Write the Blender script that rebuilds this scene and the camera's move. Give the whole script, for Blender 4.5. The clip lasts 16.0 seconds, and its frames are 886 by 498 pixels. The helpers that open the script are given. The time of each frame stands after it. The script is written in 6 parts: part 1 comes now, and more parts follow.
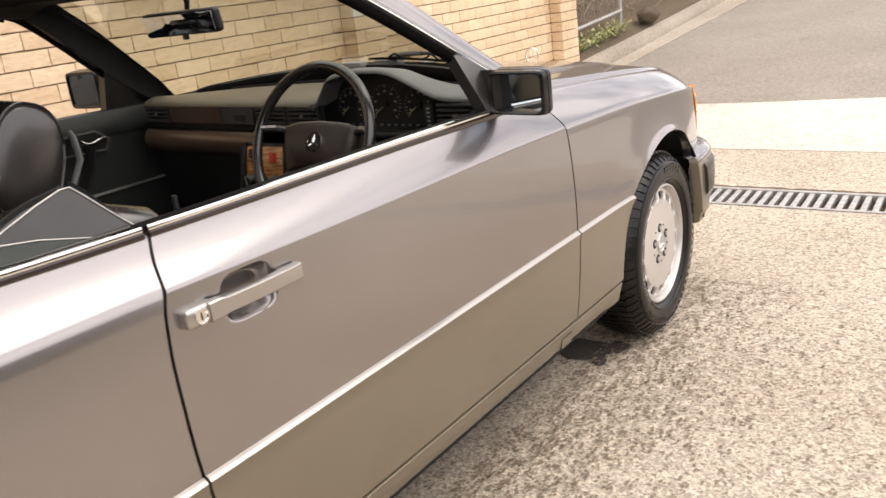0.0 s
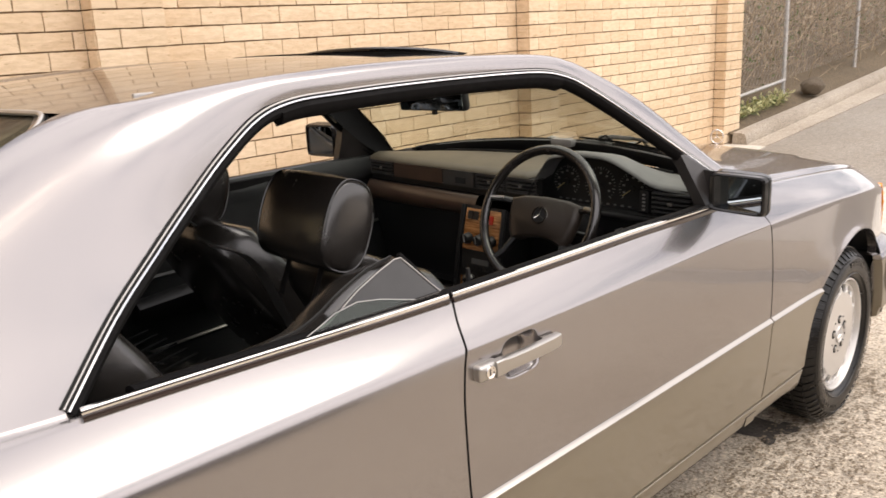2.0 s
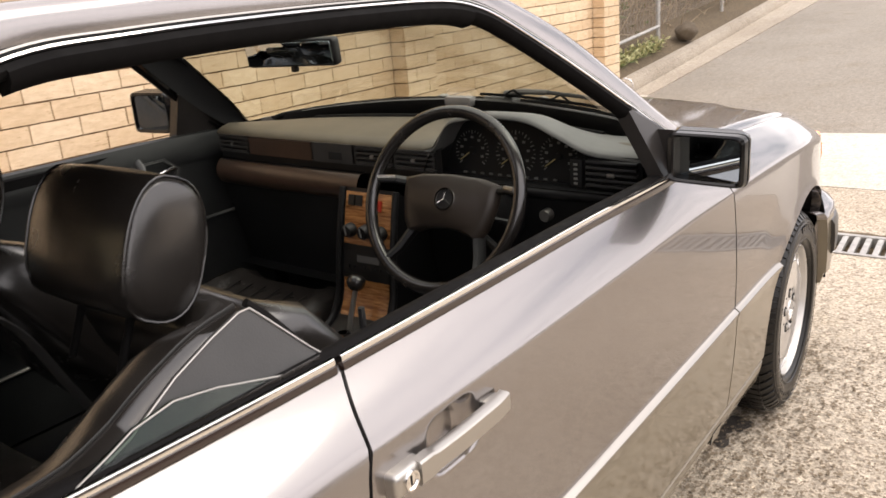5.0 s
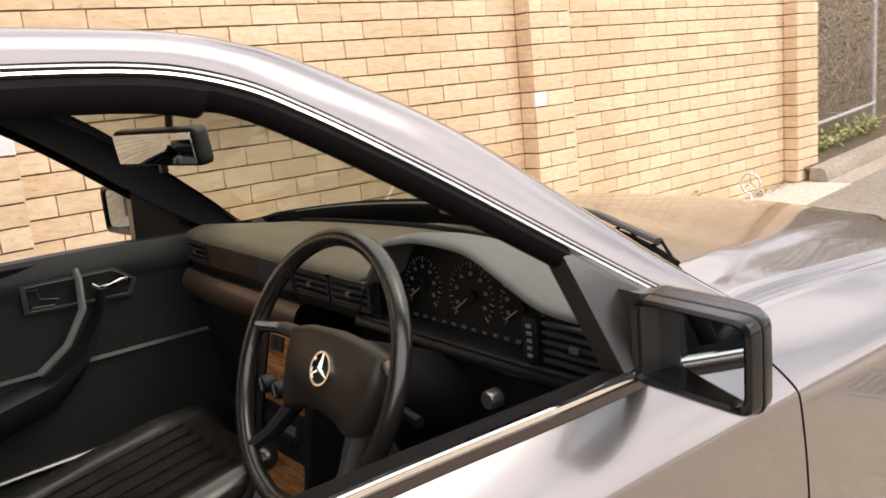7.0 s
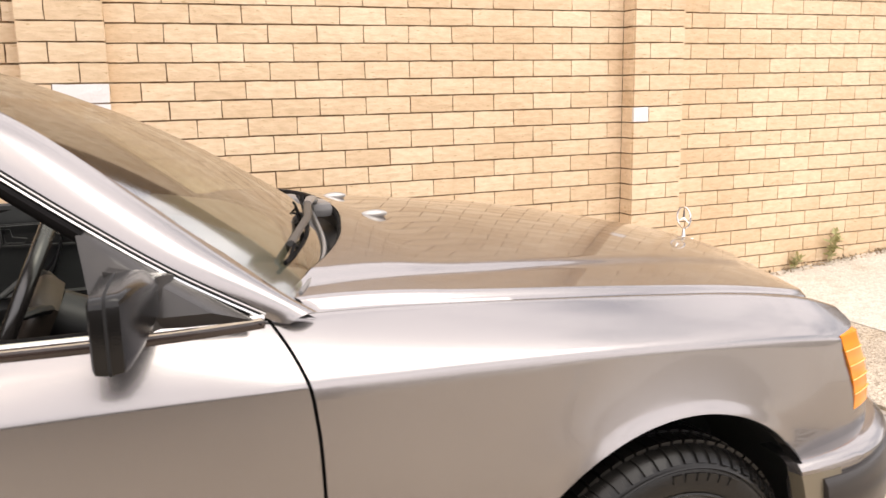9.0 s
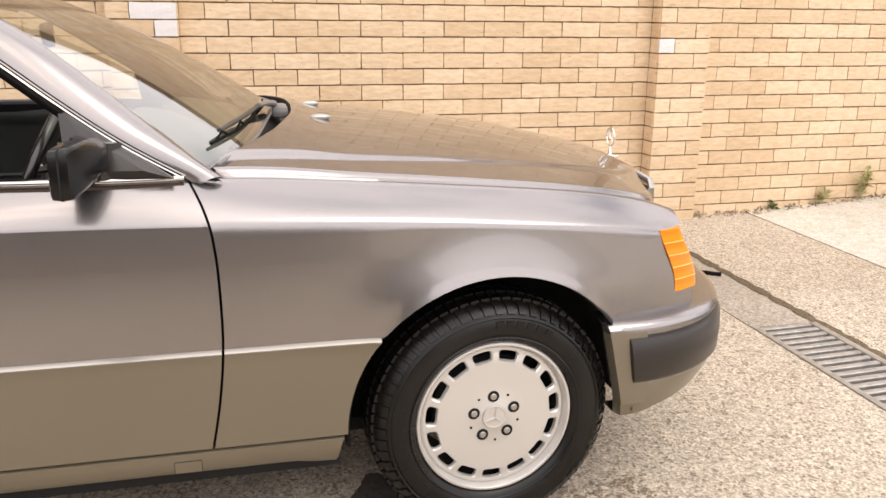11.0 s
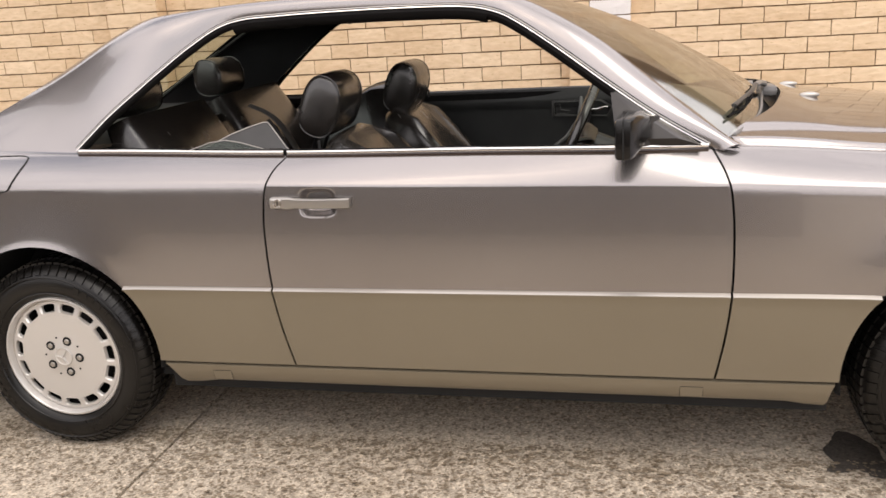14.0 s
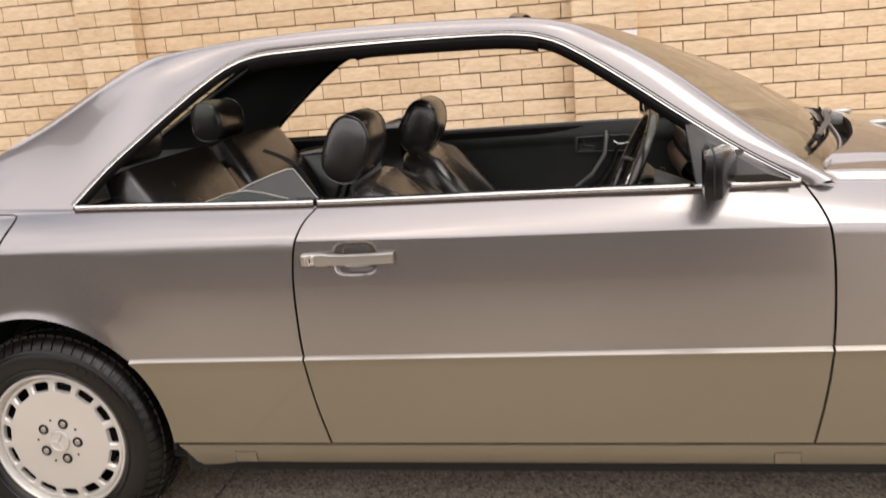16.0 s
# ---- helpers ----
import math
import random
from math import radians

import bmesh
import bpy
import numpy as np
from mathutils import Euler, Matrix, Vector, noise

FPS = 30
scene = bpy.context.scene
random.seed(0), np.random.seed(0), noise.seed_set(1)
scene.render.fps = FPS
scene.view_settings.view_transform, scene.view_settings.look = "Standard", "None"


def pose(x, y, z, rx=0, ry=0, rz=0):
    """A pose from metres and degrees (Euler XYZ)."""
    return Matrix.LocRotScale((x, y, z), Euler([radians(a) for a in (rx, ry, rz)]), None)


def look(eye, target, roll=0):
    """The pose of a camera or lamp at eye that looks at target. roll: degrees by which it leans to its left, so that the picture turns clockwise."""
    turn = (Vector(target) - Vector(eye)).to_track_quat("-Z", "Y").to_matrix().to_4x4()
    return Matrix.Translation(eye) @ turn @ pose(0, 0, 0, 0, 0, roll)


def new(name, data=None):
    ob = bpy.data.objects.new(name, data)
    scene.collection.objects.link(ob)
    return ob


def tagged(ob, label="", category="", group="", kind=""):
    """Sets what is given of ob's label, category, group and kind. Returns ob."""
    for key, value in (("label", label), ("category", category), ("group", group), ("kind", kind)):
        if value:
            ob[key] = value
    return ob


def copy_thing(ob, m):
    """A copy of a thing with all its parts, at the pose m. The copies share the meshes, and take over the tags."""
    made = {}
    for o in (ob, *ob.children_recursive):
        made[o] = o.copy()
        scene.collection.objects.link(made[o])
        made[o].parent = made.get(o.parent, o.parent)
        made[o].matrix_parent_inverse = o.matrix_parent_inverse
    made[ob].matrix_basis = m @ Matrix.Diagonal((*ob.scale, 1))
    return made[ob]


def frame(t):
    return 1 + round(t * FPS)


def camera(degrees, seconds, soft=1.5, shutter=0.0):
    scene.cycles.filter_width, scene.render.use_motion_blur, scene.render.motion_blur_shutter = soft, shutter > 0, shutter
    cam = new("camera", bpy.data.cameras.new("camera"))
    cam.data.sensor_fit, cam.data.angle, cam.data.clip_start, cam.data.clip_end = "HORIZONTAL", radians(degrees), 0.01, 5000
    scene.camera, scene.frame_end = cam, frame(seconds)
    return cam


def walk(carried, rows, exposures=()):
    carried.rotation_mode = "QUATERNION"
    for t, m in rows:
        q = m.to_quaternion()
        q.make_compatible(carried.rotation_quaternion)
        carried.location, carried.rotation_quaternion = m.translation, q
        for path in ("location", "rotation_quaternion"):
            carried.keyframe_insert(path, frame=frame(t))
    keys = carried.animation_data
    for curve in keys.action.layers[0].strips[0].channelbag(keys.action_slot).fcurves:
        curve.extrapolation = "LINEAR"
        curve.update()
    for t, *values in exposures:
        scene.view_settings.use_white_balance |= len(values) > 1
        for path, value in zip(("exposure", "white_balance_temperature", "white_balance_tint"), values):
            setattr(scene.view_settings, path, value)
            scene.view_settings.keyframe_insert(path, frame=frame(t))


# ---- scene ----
cam = camera(55.9, 16.0, 1.5, 0.3)
PATH = [
    (0, (-2.6, -1.886, 1.274), (-1.093, -0.727, 0.654), -6.9),
    (0.5, (-2.761, -1.921, 1.306), (-1.296, -0.707, 0.691), -7.9),
    (1, (-2.966, -1.915, 1.362), (-1.506, -0.698, 0.742), -7.6),
    (1.5, (-2.968, -1.873, 1.41), (-1.54, -0.568, 0.901), -5.0),
    (2, (-2.949, -1.843, 1.453), (-1.598, -0.461, 0.937), -3.0),
    (2.5, (-2.939, -1.815, 1.49), (-1.672, -0.397, 0.868), -3.0),
    (3, (-2.841, -1.744, 1.502), (-1.592, -0.293, 0.924), -2.9),
    (3.5, (-2.718, -1.687, 1.482), (-1.465, -0.251, 0.873), -3.0),
    (4, (-2.647, -1.659, 1.449), (-1.346, -0.287, 0.798), -3.8),
    (4.5, (-2.587, -1.55, 1.413), (-1.181, -0.287, 0.758), -4.0),
    (5, (-2.519, -1.416, 1.376), (-1.003, -0.269, 0.754), -4.5),
    (5.2, (-2.484, -1.37, 1.36), (-0.936, -0.248, 0.774), -4.9),
    (7.3, (-1.492, -1.375, 1.299), (-0.379, 0.241, 0.911), -5.5),
    (7.5, (-1.394, -1.408, 1.291), (-0.353, 0.258, 0.914), -5.7),
    (8, (-1.208, -1.616, 1.285), (-0.312, 0.13, 0.899), -6.2),
    (8.5, (-1.071, -1.883, 1.318), (-0.276, -0.105, 0.862), -3.7),
    (9, (-0.911, -2.014, 1.291), (-0.19, -0.188, 0.909), -1.1),
    (9.5, (-0.764, -2.226, 1.299), (-0.174, -0.362, 0.878), 0.3),
    (9.7, (-0.726, -2.308, 1.303), (-0.179, -0.454, 0.787), 0.7),
    (11.8, (-0.569, -2.812, 1.32), (-0.243, -0.92, 0.759), -0.7),
    (12, (-0.571, -2.844, 1.305), (-0.317, -0.938, 0.758), -1.5),
    (12.5, (-0.644, -2.892, 1.315), (-0.583, -0.97, 0.764), -2.2),
    (13, (-0.719, -2.938, 1.327), (-0.852, -1.021, 0.774), -2.8),
    (13.5, (-0.847, -2.998, 1.343), (-1.133, -1.099, 0.785), -2.9),
    (14, (-0.938, -3.032, 1.329), (-1.356, -1.155, 0.78), -3.4),
    (14.5, (-1.066, -3.051, 1.339), (-1.458, -1.177, 0.763), -3.1),
    (15, (-1.096, -3.044, 1.316), (-1.447, -1.166, 0.725), -2.9),
    (15.5, (-1.139, -2.949, 1.312), (-1.471, -1.065, 0.729), -3.7),
    (16, (-1.21, -2.801, 1.318), (-1.55, -0.886, 0.85), -4.7),
]
walk(cam, [(t, look(eye, target, roll)) for t, eye, target, roll in PATH], [(0.0, 0.24), (5.2, 0.29), (7.3, 0.32), (9.0, 0.30), (12.0, 0.11), (16.0, 0.10)])

# ---- world, sun, exposure ----
world = bpy.data.worlds.new("overcast_sky")
scene.world = world
world.use_nodes = True
wn, wl = world.node_tree.nodes, world.node_tree.links
sky = wn.new("ShaderNodeTexSky")
sky.sky_type = "NISHITA"
sky.sun_disc = False
sky.sun_elevation, sky.sun_rotation = radians(58), radians(200)
sky.dust_density, sky.air_density = 4.0, 1.2
tcw = wn.new("ShaderNodeTexCoord")
mapw = wn.new("ShaderNodeMapping")
mapw.inputs["Scale"].default_value = (1.0, 1.0, 2.2)
cloud = wn.new("ShaderNodeTexNoise")
cloud.inputs["Scale"].default_value, cloud.inputs["Detail"].default_value = 2.8, 7.0
cloud.inputs["Roughness"].default_value = 0.58
cramp = wn.new("ShaderNodeValToRGB")
cramp.color_ramp.elements[0].position, cramp.color_ramp.elements[1].position = 0.30, 0.53
cmix = wn.new("ShaderNodeMix")
cmix.data_type = "RGBA"
cmix.inputs["B"].default_value = (13.2, 12.3, 12.35, 1)
wl.new(tcw.outputs["Generated"], mapw.inputs["Vector"])
wl.new(mapw.outputs["Vector"], cloud.inputs["Vector"])
wl.new(cloud.outputs["Fac"], cramp.inputs["Fac"])
wl.new(cramp.outputs["Color"], cmix.inputs["Factor"])
wl.new(sky.outputs["Color"], cmix.inputs["A"])
wl.new(cmix.outputs["Result"], wn["Background"].inputs["Color"])
wn["Background"].inputs["Strength"].default_value = 0.15
sun = new("sun", bpy.data.lights.new("sun", "SUN"))
sun.data.energy, sun.data.angle, sun.data.color = 0.9, radians(34), (1.0, 0.93, 0.82)
sun.matrix_world = look((5, -6, 12), (0, 0, 0))


# ---- materials ----
def material(name, colour, rough=0.5, metal=0.0, coat=0.0, spec=0.5):
    m = bpy.data.materials.new(name)
    m.use_nodes = True
    b = m.node_tree.nodes["Principled BSDF"]
    b.inputs["Base Color"].default_value = (*colour, 1)
    b.inputs["Roughness"].default_value, b.inputs["Metallic"].default_value = rough, metal
    b.inputs["Coat Weight"].default_value, b.inputs["Coat Roughness"].default_value = coat, 0.03
    b.inputs["Specular IOR Level"].default_value = spec
    return m


def noise_node(m, scale, detail=4.0, coord="Object", stretch=None, rough=0.55):
    nt = m.node_tree
    tc = nt.nodes.new("ShaderNodeTexCoord")
    n = nt.nodes.new("ShaderNodeTexNoise")
    n.inputs["Scale"].default_value, n.inputs["Detail"].default_value, n.inputs["Roughness"].default_value = scale, detail, rough
    src = tc.outputs[coord]
    if stretch:
        mp = nt.nodes.new("ShaderNodeMapping")
        mp.inputs["Scale"].default_value = stretch
        nt.links.new(src, mp.inputs["Vector"])
        src = mp.outputs["Vector"]
    nt.links.new(src, n.inputs["Vector"])
    return n.outputs["Fac"]


def spread(m, fac, lo, hi, a, b):
    """A colour ramp of fac from a at lo to b at hi."""
    r = m.node_tree.nodes.new("ShaderNodeValToRGB")
    r.color_ramp.elements[0].position, r.color_ramp.elements[1].position = lo, hi
    r.color_ramp.elements[0].color, r.color_ramp.elements[1].color = (*a, 1), (*b, 1)
    m.node_tree.links.new(fac, r.inputs["Fac"])
    return r.outputs["Color"]


def times(m, a, b, kind="MULTIPLY", fac=1.0):
    x = m.node_tree.nodes.new("ShaderNodeMix")
    x.data_type, x.blend_type = "RGBA", kind
    if isinstance(fac, float):
        x.inputs["Factor"].default_value = fac
    else:
        m.node_tree.links.new(fac, x.inputs["Factor"])
    for sock, v in (("A", a), ("B", b)):
        if isinstance(v, tuple):
            x.inputs[sock].default_value = (*v, 1)
        else:
            m.node_tree.links.new(v, x.inputs[sock])
    return x.outputs["Result"]


def put(m, socket, value):
    m.node_tree.links.new(value, m.node_tree.nodes["Principled BSDF"].inputs[socket])


def bump(m, fac, strength, distance):
    b = m.node_tree.nodes.new("ShaderNodeBump")
    b.inputs["Strength"].default_value, b.inputs["Distance"].default_value = strength, distance
    m.node_tree.links.new(fac, b.inputs["Height"])
    put(m, "Normal", b.outputs["Normal"])
    return b


def car_paint(name, colour, metal, rough):
    m = material(name, colour, rough, metal, 1.0)
    dust = noise_node(m, 1.6, 3)
    b = m.node_tree.nodes["Principled BSDF"]
    b.inputs["Coat Roughness"].default_value, b.inputs["Coat IOR"].default_value = 0.045, 1.47
    b.inputs["Specular Tint"].default_value = (0.55, 0.53, 0.52, 1)
    put(m, "Base Color", spread(m, dust, 0.35, 0.75, tuple(v * 1.03 for v in colour), tuple(v * 0.94 for v in colour)))
    return m


PAINT = car_paint("smoke_silver_paint", (0.312, 0.292, 0.285), 0.92, 0.27)
CLAD = car_paint("beige_cladding_paint", (0.206, 0.178, 0.127), 0.5, 0.36)
CHROME = material("chrome", (0.82, 0.80, 0.77), 0.08, 1.0)
SATIN = material("satin_metal", (0.45, 0.43, 0.40), 0.32, 0.9)
RUBBER = material("rubber_seal", (0.006, 0.0055, 0.0055), 0.7, spec=0.10)
EDGETRIM = material("pale_panel_edge", (0.47, 0.44, 0.40), 0.28, 0.9)
put(RUBBER, "Roughness", spread(RUBBER, noise_node(RUBBER, 40), 0.3, 0.7, (0.62,) * 3, (0.82,) * 3))
TRIMBROWN = material("dark_waist_rubber", (0.03, 0.018, 0.014), 0.25, 0.0, 0.5)
# near-black underbody; also paints in the shade of gaps, grooves, holes and recesses
VOID = material("underbody_and_gap_black", (0.008, 0.008, 0.008), 0.9)


def leather_material():
    m = material("black_leather", (0.018, 0.017, 0.017), 0.36, spec=0.9)
    f = noise_node(m, 260, 3)
    w = noise_node(m, 14, 4)
    put(m, "Base Color", spread(m, w, 0.3, 0.75, (0.014, 0.0122, 0.0108), (0.023, 0.020, 0.0175)))
    put(m, "Roughness", spread(m, w, 0.3, 0.7, (0.20,) * 3, (0.28,) * 3))
    bump(m, f, 0.10, 0.002)
    return m


LEATHER = leather_material()


def plastic_material(name, colour, rough=0.5):
    m = material(name, colour, rough)
    f = noise_node(m, 420, 2)
    w = noise_node(m, 9, 4)
    put(m, "Base Color", spread(m, w, 0.3, 0.75, tuple(v * 0.85 for v in colour), tuple(v * 1.2 for v in colour)))
    bump(m, f, 0.10, 0.002)
    return m


PLASTIC = plastic_material("black_grained_plastic", (0.008, 0.0078, 0.0078), 0.46)
DASHTOP = plastic_material("dash_vinyl", (0.085, 0.072, 0.050), 0.50)
DASHGREY = plastic_material("grey_binnacle_vinyl", (0.125, 0.125, 0.12), 0.55)
MIRRORCASE = plastic_material("mirror_case_plastic", (0.008, 0.0075, 0.0072), 0.13)
MIRRORBASE = plastic_material("grey_mirror_base_plastic", (0.030, 0.027, 0.025), 0.22)
MIRRORCASE.node_tree.nodes["Principled BSDF"].inputs["Specular IOR Level"].default_value = 0.34
DOORVINYL = plastic_material("dark_door_vinyl", (0.024, 0.025, 0.025), 0.42)
BUMPERRUBBER = plastic_material("brown_black_bumper_rubber", (0.021, 0.017, 0.015), 0.30)
HUBPAD = plastic_material("dark_brown_hub_vinyl", (0.030, 0.022, 0.016), 0.45)
WEBBING = plastic_material("grey_belt_webbing", (0.035, 0.034, 0.033), 0.7)
PALEGREY = plastic_material("pale_grey_plastic", (0.20, 0.193, 0.188), 0.35)
STITCH = material("grey_piping", (0.030, 0.029, 0.028), 0.40)
HEADLINER = plastic_material("dark_headliner", (0.012, 0.012, 0.013), 0.9)
CARPET = plastic_material("black_carpet", (0.010, 0.010, 0.010), 0.95)
BROWN = plastic_material("brown_fascia", (0.060, 0.037, 0.025), 0.28)
VENT = plastic_material("dark_grey_vent_plastic", (0.040, 0.039, 0.038), 0.4)


def wood_material():
    m = material("zebrano_veneer", (0.28, 0.12, 0.04), 0.22, 0.0, 0.7)
    g = noise_node(m, 16, 5, stretch=(1, 1, 9))
    put(m, "Base Color", spread(m, g, 0.35, 0.68, (0.20, 0.075, 0.022), (0.60, 0.28, 0.095)))
    return m


WOOD = wood_material()
WHITE = material("white_marking", (0.22, 0.215, 0.20), 0.5)
YELLOW = material("pale_yellow_marking", (0.42, 0.34, 0.14), 0.5)
RED = material("red_button", (0.45, 0.03, 0.015), 0.4)
DIAL = material("dial_black", (0.008, 0.008, 0.008), 0.5)
MIRROR = material("mirror_silver", (0.50, 0.57, 0.62), 0.02, 1.0)


def glass_material(name, tint, gloss=1.0, power=4.2, rough=0.01):
    """Thin clear glass: reflects little head-on and much at a slant."""
    m = bpy.data.materials.new(name)
    m.use_nodes = True
    nt = m.node_tree
    nt.nodes.remove(nt.nodes["Principled BSDF"])
    tr, gl, mx, lw = (nt.nodes.new(k) for k in ("ShaderNodeBsdfTransparent", "ShaderNodeBsdfGlossy", "ShaderNodeMixShader", "ShaderNodeLayerWeight"))
    tr.inputs["Color"].default_value = (*tint, 1)
    gl.inputs["Roughness"].default_value = rough
    lw.inputs["Blend"].default_value = 0.5
    pw, ma = nt.nodes.new("ShaderNodeMath"), nt.nodes.new("ShaderNodeMath")
    pw.operation, ma.operation = "POWER", "MULTIPLY_ADD"
    pw.inputs[1].default_value = power
    ma.inputs[1].default_value, ma.inputs[2].default_value = 0.92 * gloss, 0.06 * gloss
    nt.links.new(lw.outputs["Facing"], pw.inputs[0])
    nt.links.new(pw.outputs[0], ma.inputs[0])
    nt.links.new(ma.outputs[0], mx.inputs["Fac"])
    nt.links.new(tr.outputs["BSDF"], mx.inputs[1])
    nt.links.new(gl.outputs["BSDF"], mx.inputs[2])
    nt.links.new(mx.outputs["Shader"], nt.nodes["Material Output"].inputs["Surface"])
    return m


GLASS = glass_material("windscreen_glass", (0.86, 0.90, 0.80), 1.0, 1.8, 0.05)
SIDEGLASS = glass_material("side_glass", (0.60, 0.66, 0.61), 0.7)


def tyre_material():
    m = material("tyre_rubber", (0.008, 0.008, 0.008), 0.42, spec=0.34)
    w = noise_node(m, 7, 5)
    put(m, "Base Color", spread(m, w, 0.35, 0.7, (0.004, 0.0036, 0.0033), (0.010, 0.009, 0.0078)))
    put(m, "Roughness", spread(m, w, 0.3, 0.7, (0.22,) * 3, (0.42,) * 3))
    bump(m, noise_node(m, 180, 3), 0.15, 0.002)
    return m


TYRE = tyre_material()
RIM = car_paint("silver_wheel_lacquer", (0.62, 0.60, 0.57), 0.45, 0.38)


def amber_material():
    m = material("amber_lens", (0.90, 0.22, 0.01), 0.12, 0.0, 0.15)
    b = m.node_tree.nodes["Principled BSDF"]
    b.inputs["Subsurface Weight"].default_value = 0.15
    b.inputs["Subsurface Radius"].default_value = (0.03, 0.012, 0.004)
    w = m.node_tree.nodes.new("ShaderNodeTexWave")
    tc = m.node_tree.nodes.new("ShaderNodeTexCoord")
    w.bands_direction = "Z"
    w.inputs["Scale"].default_value = 9
    m.node_tree.links.new(tc.outputs["Object"], w.inputs["Vector"])
    put(m, "Base Color", spread(m, w.outputs["Fac"], 0.1, 0.9, (0.82, 0.235, 0.002), (0.88, 0.285, 0.003)))
    return m


AMBER = amber_material()
AMBERPALE = material("pale_amber_rib", (0.95, 0.62, 0.16), 0.2, 0.0, 0.3)
LENS = glass_material("headlamp_glass", (0.9, 0.9, 0.9))


def brick_material():
    m = material("cream_clay_brick", (0.62, 0.44, 0.24), 0.85)
    nt = m.node_tree
    oi, ge = nt.nodes.new("ShaderNodeObjectInfo"), nt.nodes.new("ShaderNodeNewGeometry")
    add = nt.nodes.new("ShaderNodeMath")
    add.operation = "ADD"
    nt.links.new(oi.outputs["Random"], add.inputs[0])
    nt.links.new(ge.outputs["Random Per Island"], add.inputs[1])
    fr = nt.nodes.new("ShaderNodeMath")
    fr.operation = "FRACT"
    nt.links.new(add.outputs[0], fr.inputs[0])
    base = spread(m, fr.outputs[0], 0.0, 1.0, (0.70, 0.545, 0.370), (0.80, 0.655, 0.475))
    gx = ge.outputs["Position"]
    n1, n2 = nt.nodes.new("ShaderNodeTexNoise"), nt.nodes.new("ShaderNodeTexNoise")
    mp = nt.nodes.new("ShaderNodeMapping")
    mp.inputs["Scale"].default_value = (16, 16, 42)
    nt.links.new(gx, mp.inputs["Vector"])
    nt.links.new(mp.outputs["Vector"], n1.inputs["Vector"])
    n1.inputs["Scale"].default_value, n1.inputs["Detail"].default_value = 1.0, 7
    nt.links.new(gx, n2.inputs["Vector"])
    n2.inputs["Scale"].default_value, n2.inputs["Detail"].default_value = 1.1, 5
    c = times(m, base, spread(m, n1.outputs["Fac"], 0.30, 0.70, (0.89, 0.86, 0.80), (1.04, 1.035, 1.03)))
    n3 = nt.nodes.new("ShaderNodeTexNoise")
    mp3 = nt.nodes.new("ShaderNodeMapping")
    mp3.inputs["Scale"].default_value = (24, 24, 90)
    nt.links.new(gx, mp3.inputs["Vector"])
    nt.links.new(mp3.outputs["Vector"], n3.inputs["Vector"])
    n3.inputs["Scale"].default_value, n3.inputs["Detail"].default_value = 1.0, 4
    c = times(m, c, spread(m, n3.outputs["Fac"], 0.27, 0.37, (0.72, 0.66, 0.56), (1, 1, 1)))
    c = times(m, c, spread(m, n2.outputs["Fac"], 0.35, 0.75, (0.90, 0.86, 0.81), (1.05, 1.05, 1.06)))
    put(m, "Base Color", c)
    bump(m, n1.outputs["Fac"], 0.6, 0.008)
    return m


BRICK = brick_material()
CHALK = material("white_scuffed_brick", (0.76, 0.73, 0.71), 0.8)
bump(CHALK, noise_node(CHALK, 40, 6), 0.5, 0.01)
MORTAR = material("brown_mortar", (0.20, 0.12, 0.06), 0.95)
put(MORTAR, "Base Color", spread(MORTAR, noise_node(MORTAR, 30, 5), 0.3, 0.7, (0.15, 0.095, 0.05), (0.26, 0.175, 0.10)))


def concrete_material(name, base, pale, grain=1.0):
    m = material(name, base, 0.9)
    nt = m.node_tree
    ge = nt.nodes.new("ShaderNodeNewGeometry")

    def ns(scale, detail, rough=0.6):
        n = nt.nodes.new("ShaderNodeTexNoise")
        n.inputs["Scale"].default_value, n.inputs["Detail"].default_value, n.inputs["Roughness"].default_value = scale, detail, rough
        nt.links.new(ge.outputs["Position"], n.inputs["Vector"])
        return n.outputs["Fac"]

    v = nt.nodes.new("ShaderNodeTexVoronoi")
    v.inputs["Scale"].default_value = 150
    nt.links.new(ge.outputs["Position"], v.inputs["Vector"])
    hsv = nt.nodes.new("ShaderNodeRGBToBW")
    nt.links.new(v.outputs["Color"], hsv.inputs["Color"])
    stones = spread(m, hsv.outputs["Val"], 0.25, 0.75, tuple(1 - grain * k for k in (0.34, 0.36, 0.38)), (1.16, 1.14, 1.12))
    c = times(m, spread(m, ns(0.8, 7), 0.3, 0.72, base, pale), stones)
    pit = nt.nodes.new("ShaderNodeTexVoronoi")
    pit.inputs["Scale"].default_value = 105
    nt.links.new(ge.outputs["Position"], pit.inputs["Vector"])
    pits = nt.nodes.new("ShaderNodeRGBToBW")
    nt.links.new(pit.outputs["Color"], pits.inputs["Color"])
    c = times(m, c, spread(m, pits.outputs["Val"], 0.21, 0.27, tuple(1 - grain * k for k in (0.42, 0.46, 0.50)), (1, 1, 1)))
    c = times(m, c, spread(m, pits.outputs["Val"], 0.66, 0.78, (1, 1, 1), tuple(1 + grain * k for k in (0.24, 0.23, 0.21))))
    c = times(m, c, spread(m, ns(28, 6), 0.32, 0.7, (0.80, 0.79, 0.77), (1.08, 1.08, 1.07)))
    c = times(m, c, spread(m, ns(3.2, 6, 0.7), 0.52, 0.70, (1, 1, 1), (0.84, 0.81, 0.76)))
    put(m, "Base Color", c)
    bump(m, v.outputs["Distance"], 0.3 * grain, 0.006)
    return m


